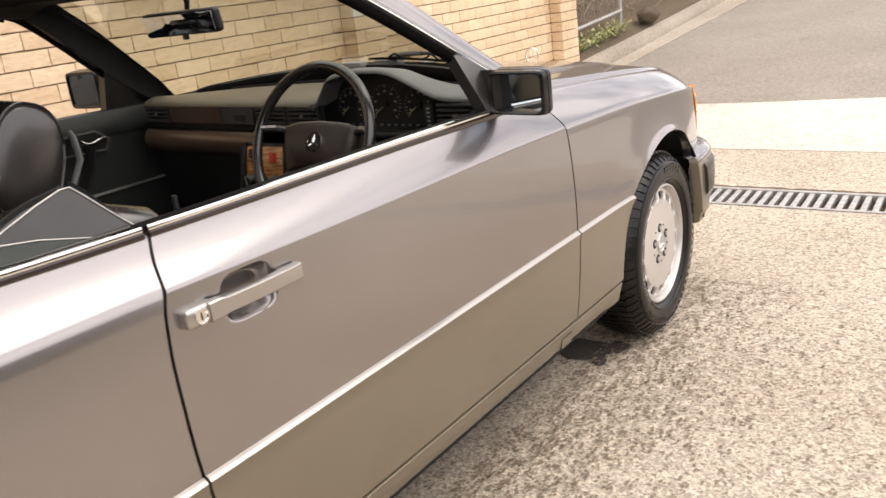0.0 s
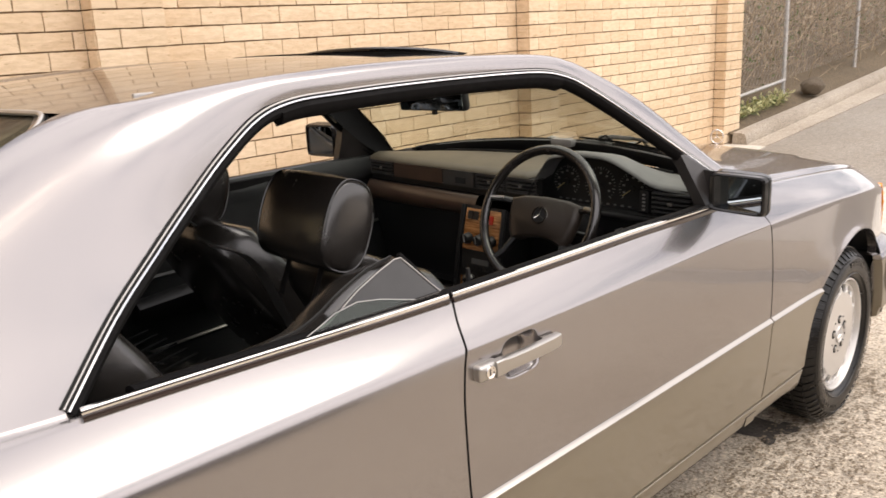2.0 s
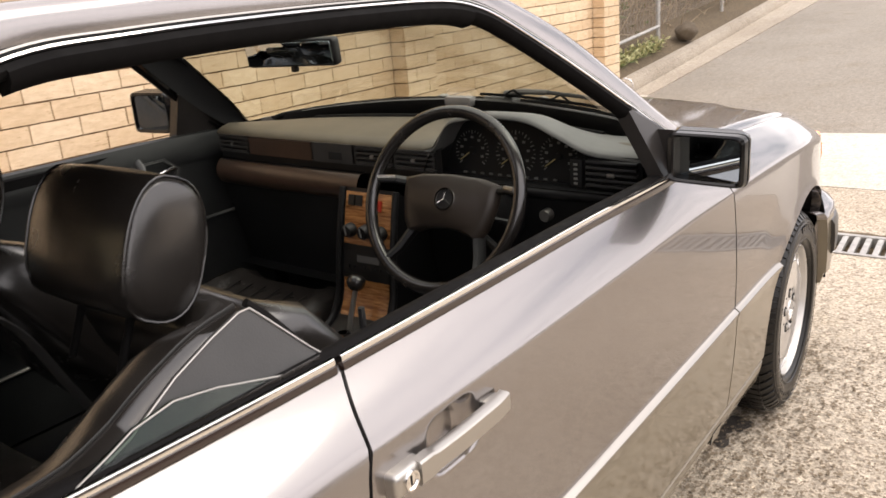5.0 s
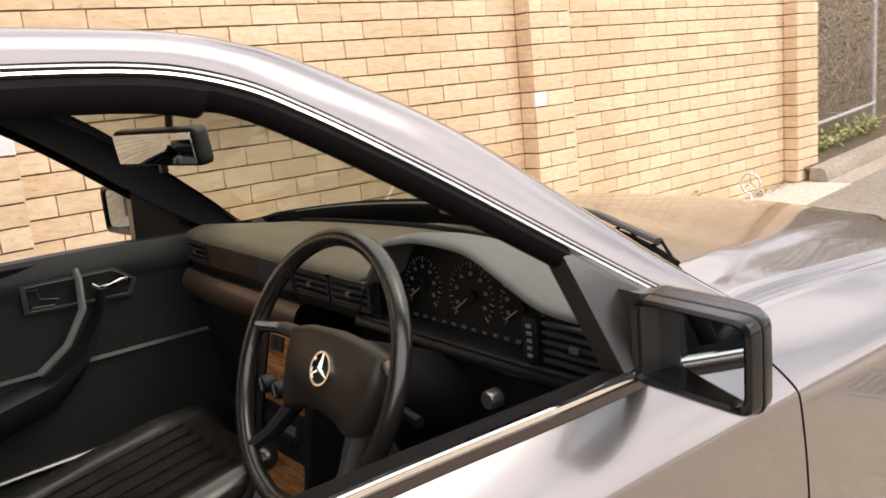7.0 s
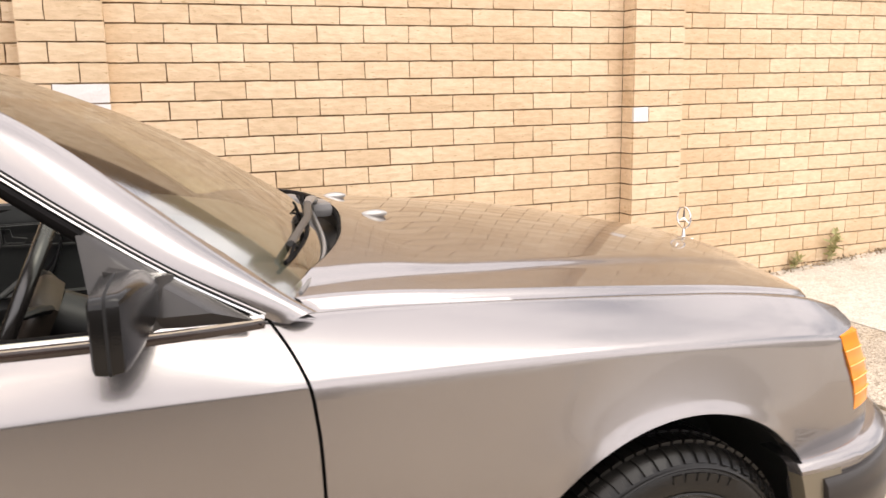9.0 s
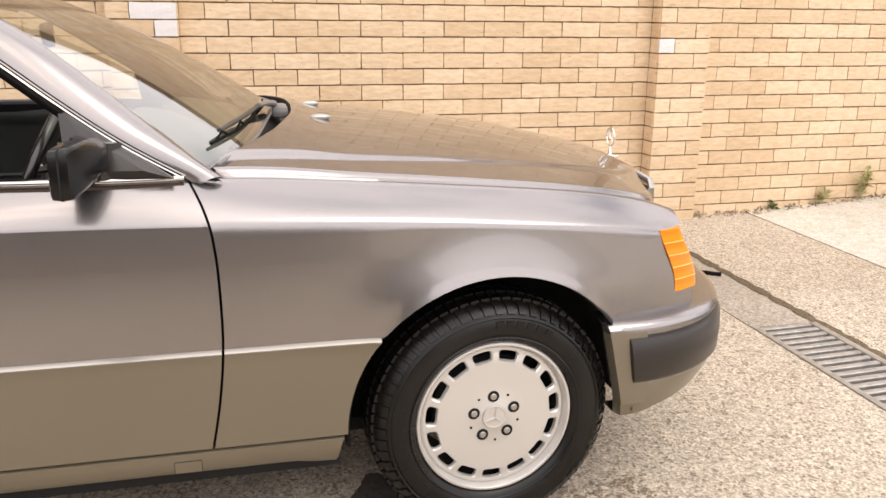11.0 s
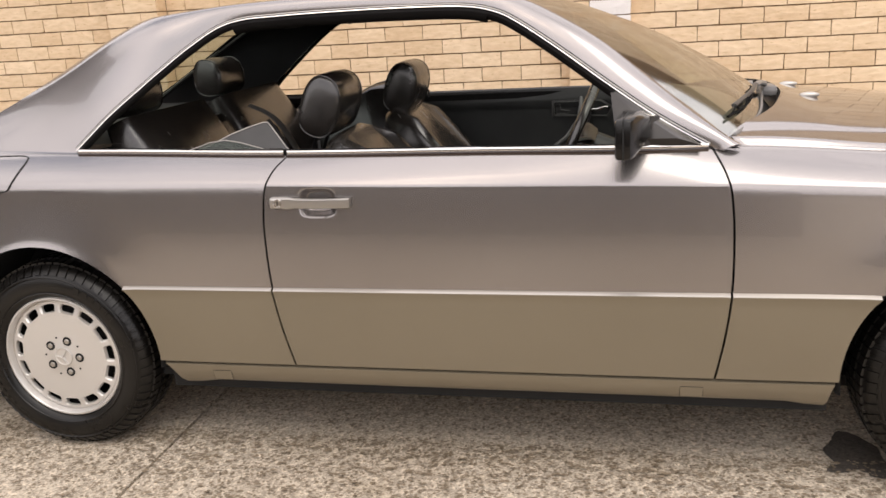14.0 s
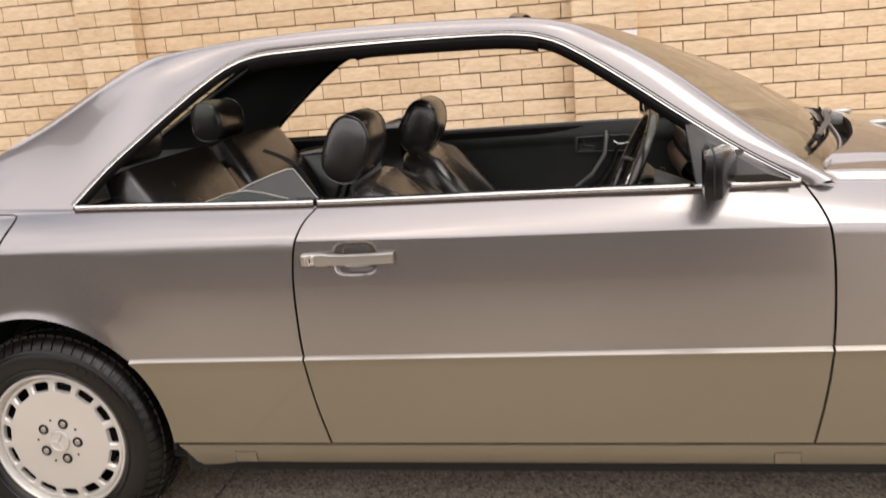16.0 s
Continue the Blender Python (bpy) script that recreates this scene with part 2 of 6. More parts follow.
CONCRETE = concrete_material("exposed_aggregate_concrete", (0.465, 0.40, 0.318), (0.63, 0.57, 0.48))
PALECON = concrete_material("pale_concrete", (0.58, 0.54, 0.48), (0.68, 0.65, 0.59), 0.35)
KERBCON = concrete_material("weathered_kerb_concrete", (0.31, 0.27, 0.22), (0.47, 0.425, 0.36), 0.6)
GUTTER = concrete_material("stained_gutter_concrete", (0.36, 0.31, 0.25), (0.50, 0.45, 0.38), 0.5)
ASPHALT = concrete_material("worn_asphalt", (0.26, 0.235, 0.20), (0.33, 0.30, 0.26), 0.45)
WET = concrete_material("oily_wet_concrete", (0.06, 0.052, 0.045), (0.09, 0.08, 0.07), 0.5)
DIRT = concrete_material("brown_ground_dirt", (0.19, 0.148, 0.10), (0.29, 0.235, 0.17), 0.3)
SOIL = concrete_material("leaf_littered_soil", (0.10, 0.075, 0.045), (0.17, 0.13, 0.08), 0.8)
STEEL = material("galvanised_steel", (0.42, 0.41, 0.39), 0.5, 0.7)
put(STEEL, "Base Color", spread(STEEL, noise_node(STEEL, 25, 5), 0.3, 0.7, (0.34, 0.33, 0.31), (0.55, 0.53, 0.50)))
LEAF = material("weed_leaf", (0.10, 0.15, 0.035), 0.6)
LEAFPALE = material("pale_weed_leaf", (0.42, 0.40, 0.19), 0.6)
RUSTWIRE = material("rusty_wire", (0.36, 0.31, 0.26), 0.6, 0.3)
TWIG = material("dry_twig", (0.14, 0.10, 0.065), 0.85)
put(TWIG, "Base Color", spread(TWIG, noise_node(TWIG, 6, 4), 0.3, 0.7, (0.11, 0.075, 0.04), (0.55, 0.44, 0.30)))
STONE = material("brown_rock", (0.10, 0.075, 0.048), 0.9)
bump(STONE, noise_node(STONE, 30, 6), 0.8, 0.02)
UNSEENWALL = concrete_material("unseen_dark_wall", (0.075, 0.070, 0.066), (0.11, 0.10, 0.095), 0.2)


# ---- mesh helpers ----
def part(name, data, mat, parent=None, label="", smooth=40):
    """Links a bmesh, or (verts, faces), as one mesh object under a thing or a part."""
    me = bpy.data.meshes.new(name)
    if isinstance(data, tuple):
        me.from_pydata([tuple(v) for v in data[0]], [], data[1])
        bm = bmesh.new()
        bm.from_mesh(me)
    else:
        bm = data
    bmesh.ops.recalc_face_normals(bm, faces=bm.faces)
    bm.to_mesh(me)
    bm.free()
    me.materials.append(mat)
    if smooth:
        me.polygons.foreach_set("use_smooth", [True] * len(me.polygons))
        me.set_sharp_from_angle(angle=radians(smooth))
    ob = new(name, me)
    ob.parent = parent
    if label:
        ob["label"] = label
    return ob


def thing(name, label, category, group="", kind=""):
    return tagged(new(name), label, category, group, kind)


def join(*datas):
    vs, fs = [], []
    for v, f in datas:
        o = len(vs)
        vs += list(v)
        fs += [tuple(i + o for i in q) for q in f]
    return vs, fs


def loft(rows, closed=False, caps=False):
    """Quads between rows of points; closed: each row is a ring."""
    n = len(rows[0])
    vs = [Vector(p) for r in rows for p in r]
    fs = []
    for a in range(len(rows) - 1):
        for b in range(n if closed else n - 1):
            c = (b + 1) % n
            fs.append((a * n + b, a * n + c, (a + 1) * n + c, (a + 1) * n + b))
    if caps:
        fs.append(tuple(range(n - 1, -1, -1)))
        fs.append(tuple(range((len(rows) - 1) * n, len(rows) * n)))
    return vs, fs


def skirted(rows, inward, depth=0.014):
    """A sheet whose border is folded inward, as pressed metal is."""
    vs, fs = loft(rows)
    n, m = len(rows[0]), len(rows)
    ring = [b for b in range(n)] + [a * n + n - 1 for a in range(1, m)] + [(m - 1) * n + b for b in range(n - 2, -1, -1)] + [a * n for a in range(m - 2, 0, -1)]
    o, k = len(vs), len(ring)
    for i in ring:
        d = inward(vs[i]) if callable(inward) else Vector(inward)
        vs.append(vs[i] + d * depth)
    fs += [(ring[i], ring[(i + 1) % k], o + (i + 1) % k, o + i) for i in range(k)]
    return vs, fs


def tube(path, radius, n=8, flat=1.0, up=(0, 0, 1)):
    """A round or flattened bar along a path."""
    path = [Vector(p) for p in path]
    rows = []
    for i, p in enumerate(path):
        d = (path[min(i + 1, len(path) - 1)] - path[max(i - 1, 0)]).normalized()
        side = d.cross(Vector(up))
        side = side.normalized() if side.length > 1e-5 else Vector((1, 0, 0))
        top = side.cross(d)
        r = radius(i / (len(path) - 1)) if callable(radius) else radius
        rows.append([p + (side * math.cos(a) * flat + top * math.sin(a)) * r for a in (2 * math.pi * k / n for k in range(n))])
    return loft(rows, True, True)


def block(x0, x1, y0, y1, z0, z1, bevel=0.0, seg=2, turn=None):
    bm = bmesh.new()
    bmesh.ops.create_cube(bm, size=1)
    for v in bm.verts:
        v.co = Vector(((x0 + x1) / 2 + v.co.x * (x1 - x0), (y0 + y1) / 2 + v.co.y * (y1 - y0), (z0 + z1) / 2 + v.co.z * (z1 - z0)))
    if bevel:
        bmesh.ops.bevel(bm, geom=bm.edges[:], offset=bevel, segments=seg, affect="EDGES", profile=0.6)
    if turn:
        bm.transform(turn)
    return bm


def plain(bm):
    """A bmesh as (verts, faces)."""
    bm.verts.index_update()
    out = [v.co.copy() for v in bm.verts], [tuple(v.index for v in f.verts) for f in bm.faces]
    bm.free()
    return out


def moved(data, m):
    return [m @ Vector(v) for v in data[0]], data[1]


def mirrored(data):
    return [Vector((v[0], -v[1], v[2])) for v in data[0]], [tuple(reversed(f)) for f in data[1]]


def curve(xs, ys):
    """A smooth line through points."""
    xs, ys = np.array(xs, float), np.array(ys, float)
    o = np.argsort(xs)
    xs, ys = xs[o], ys[o]
    slope = np.gradient(ys, xs)

    def f(x):
        x = min(max(x, xs[0]), xs[-1])
        i = min(int(np.searchsorted(xs, x, "right")) - 1, len(xs) - 2)
        h = xs[i + 1] - xs[i]
        t = (x - xs[i]) / h
        return float((2 * t**3 - 3 * t**2 + 1) * ys[i] + (t**3 - 2 * t**2 + t) * h * slope[i] + (3 * t**2 - 2 * t**3) * ys[i + 1] + (t**3 - t**2) * h * slope[i + 1])

    return f


def through_points(points, n, extra=()):
    """n points on a smooth line through 3D points."""
    ps = np.array(points, float)
    s = np.r_[0, np.cumsum(np.linalg.norm(np.diff(ps, axis=0), axis=1))]
    fs = [curve(s, ps[:, k]) for k in range(ps.shape[1])]
    return [Vector([f(v) for f in fs]) for v in np.linspace(0, s[-1], n)]


def smoothstep(x):
    x = min(max(x, 0.0), 1.0)
    return x * x * (3 - 2 * x)


def lerp(a, b, t):
    return a + (b - a) * t


# ---- ground ----
def gz(x):
    """Height of the paving: level round the car, then a ramp up to the lane."""
    return 0.0 if x < 2.74 else 0.065 * (x - 2.74) if x < 18 else 0.065 * 15.26 + 0.03 * (x - 18)


def slab(name, x0, x1, y0, y1, mat, label, skew=None, front=None):
    rows = []
    nx, ny = max(2, int((x1 - x0) / 0.5)), 10
    for i in range(nx + 1):
        row = []
        for j in range(ny + 1):
            y = lerp(y0, y1, j / ny)
            x = lerp(x0, front(y) if front else x1, i / nx)
            row.append((x, y, gz(x)))
        rows.append(row)
    ob = part(name, skirted(rows, (0, 0, -1), 0.05), mat)
    return tagged(ob, label, "paving", kind="structure")


xs_ground = [-300, -60, -10, 2.74, 4, 8, 18, 60, 300]
tagged(part("ground", loft([[(x, y, gz(x) - 0.045) for y in (-300, -40, -8, 0, 8, 40, 300)] for x in xs_ground]), SOIL), "brown soil and leaf litter round the paving", "ground", kind="structure")


def lane_edge(y):
    return 3.95 - 0.13 * y + (0.55 * smoothstep((y - 0.9) / 1.1))


slab("pavement", -9.0, -2.40, -4.495, 2.255, CONCRETE, "weathered exposed aggregate concrete driveway slab behind the joint")
slab("pavement", -2.388, 1.515, -9.0, 2.255, CONCRETE, "weathered exposed aggregate concrete driveway slab under the car")
slab("pavement", 1.835, 2.728, -9.0, 2.255, CONCRETE, "narrow stained concrete slab beyond the drain")
slab("pavement", 2.744, 3.95, -9.0, 2.255, PALECON, "pale smooth concrete ramp slab beside the lane", front=lambda y: lane_edge(y) - 0.004)
rows = []
for i in range(40):
    row = []
    for j in range(15):
        y = lerp(-14, 1.72, j / 14)
        x = lerp(lane_edge(y), 90, (i / 39) ** 2)
        row.append((x, y, gz(x) - 0.004))
    rows.append(row)
tagged(part("road", skirted(rows, (0, 0, -1), 0.05), ASPHALT), "worn grey asphalt lane rising past the wall", "road", kind="structure")

# apron's corner, gutter and kerb along the lane
rows = []
for i in range(9):
    rows.append([])
    for j in range(7):
        y = lerp(1.726, 2.255, j / 6)
        x = lerp(lane_edge(y), 5.05, i / 8)
        rows[-1].append((x, y, gz(x) + 0.001))
tagged(part("pavement", skirted(rows, (0, 0, -1), 0.05), PALECON), "pale smooth concrete corner of the apron by the wall's end", "paving", kind="structure")
KX = [5.06, 5.2, 5.4, 5.7, 6.2, 7, 8, 9.5, 11, 13, 16, 20, 30, 45]
KY = [1.93, 1.93, 1.935, 1.94, 1.95, 1.975, 2.02, 2.08, 2.14, 2.2, 2.3, 2.4, 2.7, 3.0]
rows, low = [], []
for x, y in zip(KX, KY):
    g = gz(x)
    w = 0.105 + 0.012 * noise.noise((x * 1.3, 0.0, 0.0))
    rows.append([(x, y, g - 0.04), (x, y, g + 0.012), (x, y + 0.012, g + w * 0.75), (x, y + 0.03, g + w), (x, y + 0.05, g + w + 0.006), (x, y + 0.15, g + w + 0.012), (x, y + 0.16, g - 0.04)])
    low.append([(x, 1.726, g - 0.04), (x, 1.728, g + 0.003), (x, lerp(1.728, y, 0.8), g - 0.006), (x, y - 0.004, g + 0.006), (x, y - 0.004, g - 0.04)])
tagged(part("gutter", loft(low, True, True), GUTTER, smooth=30), "stained concrete gutter along the kerb", "gutter", kind="structure")
tagged(part("kerb", loft(rows, True, True), KERBCON, smooth=30), "stained concrete kerb beside the asphalt lane", "kerb", kind="structure")
rows = []
for x, y in zip(KX, KY):
    g = gz(x)
    rows.append([(x, y + 0.155, g + 0.09), (x, y + 0.30, g + 0.15), (x, y + 0.5, g + 0.22), (x, y + 1.2, g + 0.35), (x, y + 5.0, g + 1.2), (x, y + 9.0, g + 3.6)])
tagged(part("bank", loft(rows), SOIL), "earth bank with leaf litter behind the kerb", "ground", kind="structure")

# trench drain
drain = thing("trench_drain", "galvanised slotted drain grate set across the driveway", "drain grate")
for x0, x1 in ((1.518, 1.545), (1.800, 1.832)):
    part("frame_rail", block(x0, x1, -4.45, 0.30, -0.05, 0.006, 0.003), STEEL, drain)
part("channel", block(1.545, 1.80, -4.45, 0.30, -0.16, -0.07), SOIL, drain, "silt in the channel")
for k in range(90):
    y = 0.285 - 0.0525 * k
    bm = block(1.546, 1.799, y - 0.014, y + 0.014, -0.03, 0.003, 0.003, 1)
    for v in bm.verts:
        v.co.y += 0.05 * (v.co.x - 1.672)
    part("bar", bm, STEEL, drain)
cover = part("drain_cover", block(1.520, 1.830, 0.306, 2.14, -0.05, 0.002, 0.004), KERBCON)
tagged(cover, "plain worn concrete drain cover by the wall", "drain cover", kind="structure")


def blob(cx, cy, rx, ry, z, seed, n=40):
    ring = []
    for k in range(n):
        a = 2 * math.pi * k / n
        r = 1 + 0.35 * noise.noise((math.cos(a) * 1.7 + seed, math.sin(a) * 1.7, seed)) + 0.05 * noise.noise((math.cos(a) * 6 + seed, math.sin(a) * 6, 2))
        ring.append((cx + rx * r * math.cos(a), cy + ry * r * math.sin(a), z))
    return ring, [tuple(range(n))]


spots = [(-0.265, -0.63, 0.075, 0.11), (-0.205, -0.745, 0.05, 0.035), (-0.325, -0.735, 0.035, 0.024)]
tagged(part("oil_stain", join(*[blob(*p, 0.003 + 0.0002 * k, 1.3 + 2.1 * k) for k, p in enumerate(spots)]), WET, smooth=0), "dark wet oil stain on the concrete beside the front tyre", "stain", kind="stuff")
tagged(part("drain_litter", join(*[blob(1.84 + 0.02 * noise.noise((k, 0, 0)), 2.0 - 0.16 * k, 0.03, 0.10, 0.004 + 0.0005 * (k % 3), k * 1.7, 14) for k in range(30)]), SOIL), "brown silt and leaf litter along the drain's edge", "litter", kind="stuff")
hose = part("cable", tube(through_points([(0.95, 0.95, 0.02), (1.35, 1.02, 0.012), (1.62, 1.08, 0.014), (1.78, 0.98, 0.014)], 24), 0.010, 6), RUBBER)
tagged(hose, "black rubber cable lying over the drain cover", "cable")

# dirt flung off the tyres, thick along the sills and thinning outwards
rnd = random.Random(11)
specks = []
for k in range(6500):
    x, y = rnd.uniform(-3.3, 0.5), -0.70 - abs(rnd.gauss(0, 0.27))
    r = rnd.uniform(0.0015, 0.006)
    specks.append(blob(x, y, r * rnd.uniform(0.8, 1.8), r, 0.0022 + 0.000002 * k, k * 0.37, 6))
tagged(part("ground_dirt", join(*specks), DIRT, smooth=0), "scattered brown dirt specks on the concrete along the car", "dirt", kind="stuff")

# walls added out of view, behind the camera, to darken the paint's reflections
tagged(part("reflection_wall_south", block(-9.3, 0.3, -4.75, -4.5, -0.05, 1.2), UNSEENWALL), "unseen low dark wall added to darken reflections in the car's side", "wall", kind="structure")
tagged(part("reflection_wall_west", block(-9.3, -9.0, -4.5, 2.4, -0.05, 5.6), UNSEENWALL), "unseen tall dark wall added to darken reflections in the car's rear", "wall", kind="structure")


# ---- the car: front axle at x = 0, bonnet towards +x, driver's side towards -y ----
car = thing("car", "metallic smoke silver two-door coupe with beige lower panels, parked on concrete", "car")
WHEELBASE = 2.715
half_width = curve([-3.82, -3.6, -3.3, -3.0, -2.7, -2.3, -1.6, -0.9, -0.4, -0.1, 0.15, 0.30, 0.42, 0.52, 0.60], [0.74, 0.80, 0.83, 0.846, 0.854, 0.858, 0.860, 0.860, 0.859, 0.854, 0.842, 0.828, 0.806, 0.777, 0.738])
crease_z = curve([-3.8, -2.6, -1.9, -1.66, -0.65, -0.27, 0.0, 0.3, 0.5, 0.6], [0.88, 0.884, 0.878, 0.873, 0.859, 0.846, 0.828, 0.795, 0.760, 0.74])
top_z = curve([-3.82, -3.2, -2.57, -1.9, -1.3, -0.75, -0.62, -0.39, -0.17, 0.05, 0.2, 0.355, 0.45, 0.52, 0.60], [0.93, 0.965, 0.966, 0.952, 0.950, 0.946, 0.944, 0.928, 0.911, 0.892, 0.877, 0.854, 0.834, 0.812, 0.78])
top_y = curve([-3.82, -3.2, -2.57, -1.9, -1.3, -0.78, -0.62, -0.39, 0.05, 0.2, 0.355, 0.45, 0.52, 0.60], [0.635, 0.712, 0.744, 0.767, 0.781, 0.783, 0.752, 0.740, 0.731, 0.725, 0.713, 0.700, 0.685, 0.658])
low_in = curve([0.20, 0.30, 0.40, 0.565, 0.70, 0.80, 0.92], [0.022, 0.011, 0.005, 0.002, 0.003, 0.007, 0.013])
ARCH_Z, ARCH_R = 0.33, {0.0: 0.375, -WHEELBASE: 0.368}


def side_y(x, z):
    """Half width of the body at a place of its side."""
    w, c, t = half_width(x), crease_z(x), top_z(x)
    if z <= c:
        y = w - low_in(z / c * 0.86)
    else:
        y0 = w - low_in(0.86)
        u = (z - c) / max(t - c, 1e-3)
        y = y0 - (y0 - top_y(x)) * (0.62 * u + 0.38 * u * u)
    dx, dz = abs(x + 1.780) / 0.054, abs(z - 0.826) / 0.040
    e = (dx**4 + dz**4) ** 0.25
    if e < 1.12:
        y -= 0.030 * smoothstep((1.06 - e) / 0.42)
    for xc, r in ARCH_R.items():
        d = max(0.0, math.hypot(x - xc, z - ARCH_Z) - r)
        if d < 0.16:
            y += (0.020 if xc > -1 else 0.010) * (1 - d / 0.16) ** 2 * smoothstep((z - 0.50) / 0.20)
        if d < 0.016:
            y += 0.003 * smoothstep((0.016 - d) / 0.010) * smoothstep((z - 0.46) / 0.1)
    return y


def arch(x, xc):
    r = ARCH_R[xc]
    return ARCH_Z + math.sqrt(max(r * r - (x - xc) ** 2, 0))


gap_front = curve([0.20, 0.33, 0.45, 0.563, 0.70, 0.80, 0.864, 0.90, 0.95], [-0.715, -0.690, -0.668, -0.655, -0.653, -0.658, -0.668, -0.682, -0.710])
gap_rear = curve([0.20, 0.33, 0.45, 0.564, 0.70, 0.80, 0.878, 0.92, 0.955], [-1.867, -1.896, -1.924, -1.942, -1.948, -1.945, -1.931, -1.912, -1.879])
STRIP = 0.566
G = 0.0030


def inward(v):
    return Vector((0, -1 if v.y > 0 else 1, 0))


def on_side(x, z, extra=0.0):
    return Vector((x, -(side_y(x, z) + extra), z))


def both(name, data, mat, parent=car, label="", smooth=40, parents=None):
    """A part on the driver's side and its mirror image on the other."""
    a = part(name, data, mat, parents[0] if parents else parent, label, smooth)
    b = part(name, mirrored(data), mat, parents[1] if parents else parent, label, smooth)
    return a, b


# door skins

def skin(x_rear, x_front, bottom, nv=16):
    """Rows of the door's skin, close together about the handle's dish."""
    us = sorted(set([round(v, 4) for v in np.linspace(0, 1, 31)] + [round(v, 4) for v in np.linspace(0.055, 0.185, 46)]))
    zs = [round(v, 4) for v in np.linspace(bottom, 0.755, 7)] + [round(v, 4) for v in np.linspace(0.762, 0.860, 40)]
    rows = []
    for zr in zs + [None] * (nv + 1):
        row = []
        k = len(rows) - len(zs)
        for u in us:
            xm = lerp(x_rear(0.75), x_front(0.75), u)
            c, t = crease_z(xm), top_z(xm)
            z = lerp(bottom, c, (zr - bottom) / (0.864 - bottom)) if zr else lerp(c, t, k / nv)
            row.append(on_side(lerp(x_rear(z), x_front(z), u), z))
        rows.append(row)
    return rows


doors = both("door", skirted(skin(lambda z: gap_rear(z) + G, lambda z: gap_front(z) - G, STRIP + 0.002), inward), PAINT, label="closed door with its window wound down")


def clad_rows(x0, x1, z0=0.328, z1=STRIP - 0.002, nu=24, nv=14):
    rows = []
    for j in range(nv + 1):
        v = j / nv
        z = lerp(z0, z1, v)
        edge = 0.007 + (0.004 if v > 0.93 else 0.0)
        rows.append([on_side(lerp(x0(z), x1(z), i / nu), z, edge) for i in range(nu + 1)])
    top = [Vector((p.x, p.y + 0.018, p.z + 0.0095)) for p in rows[-1]]
    rows.append([Vector((p.x, p.y + 0.001, p.z + 0.001)) for p in rows[-1]])
    rows.append([Vector((p.x, p.y + 0.009, p.z + 0.008)) for p in rows[-2]])
    rows.append(top)
    return rows


def panel_edge(x0, x1, parents=None, nu=24):
    """The pale rounded edge along the top of a lower panel."""
    top = clad_rows(x0, x1, nu=nu)[-3:]
    both("panel_edge", loft([[p + Vector((0, -0.0012 + 0.0004 * k, 0.0010)) for p in r] for k, r in enumerate(top)]), EDGETRIM, parents=parents, label="pale bright panel edge")


both("door_lower_panel", skirted(clad_rows(lambda z: gap_rear(z) + G, lambda z: gap_front(z) - G), inward), CLAD, parents=doors, label="matt beige lower door panel with a pale top edge")
both("wing_lower_panel", skirted(clad_rows(lambda z: gap_front(z) + G, lambda z: -math.sqrt(max(ARCH_R[0.0] ** 2 - (z - ARCH_Z) ** 2, 0)) - 0.002, nu=12), inward), CLAD, label="beige lower panel of the front wing")
both("quarter_lower_panel", skirted(clad_rows(lambda z: -WHEELBASE + math.sqrt(ARCH_R[-WHEELBASE] ** 2 - (z - ARCH_Z) ** 2) + 0.002, lambda z: gap_rear(z) - G, nu=12), inward), CLAD, label="beige lower panel of the rear quarter")
both("quarter_lower_panel", skirted(clad_rows(lambda z: -3.80, lambda z: -WHEELBASE - math.sqrt(ARCH_R[-WHEELBASE] ** 2 - (z - ARCH_Z) ** 2) - 0.002, nu=12), inward), CLAD, label="beige lower panel behind the rear wheel")

panel_edge(lambda z: gap_rear(z) + G, lambda z: gap_front(z) - G, doors)
panel_edge(lambda z: gap_front(z) + G, lambda z: -math.sqrt(max(ARCH_R[0.0] ** 2 - (z - ARCH_Z) ** 2, 0)) - 0.002, None, 12)
panel_edge(lambda z: -WHEELBASE + math.sqrt(ARCH_R[-WHEELBASE] ** 2 - (z - ARCH_Z) ** 2) + 0.002, lambda z: gap_rear(z) - G, None, 12)

# sill
rows = []
for z, e in ((0.322, 0.000), (0.318, 0.007), (0.302, 0.006), (0.276, 0.003), (0.262, -0.006), (0.253, -0.022), (0.250, -0.06)):
    row = []
    for i in range(41):
        u = i / 40
        lo = z if z > 0.3 else z - 0.010 * smoothstep((abs(u - 0.5) - 0.44) / 0.05)
        x0, x1 = -2.335 + 0.10 * (0.322 - z) / 0.1, -0.385 - 0.035 * (0.322 - z) / 0.1
        row.append(on_side(lerp(x0, x1, u), lo, e))
    rows.append(row)
sills = both("sill", skirted(rows, inward, 0.05), CLAD, label="beige painted sill cover")
for xs in (-2.143, -0.750):
    grid = [[on_side(x, z, lerp(0.003, 0.006, (z - 0.265) / 0.035) + 0.0012) for x in (xs - 0.030, xs, xs + 0.030)] for z in (0.2685, 0.276, 0.288, 0.2995)]
    both("jack_cover", skirted(grid, inward, 0.004), CLAD, parents=sills)
    rim = grid[0] + [r[2] for r in grid[1:]] + grid[3][1::-1] + [r[0] for r in grid[2::-1]]
    both("jack_cover_rim", tube([p + Vector((0, 0.0012, 0)) for p in rim], 0.0013, 5), VOID, parents=sills)


# front wing
def lens_line(z):
    return 0.475 + 0.10 * smoothstep((0.82 - z) / 0.22)


def wing_front(z):
    return lens_line(z) + 0.05 * smoothstep((z - 0.770) / 0.012)


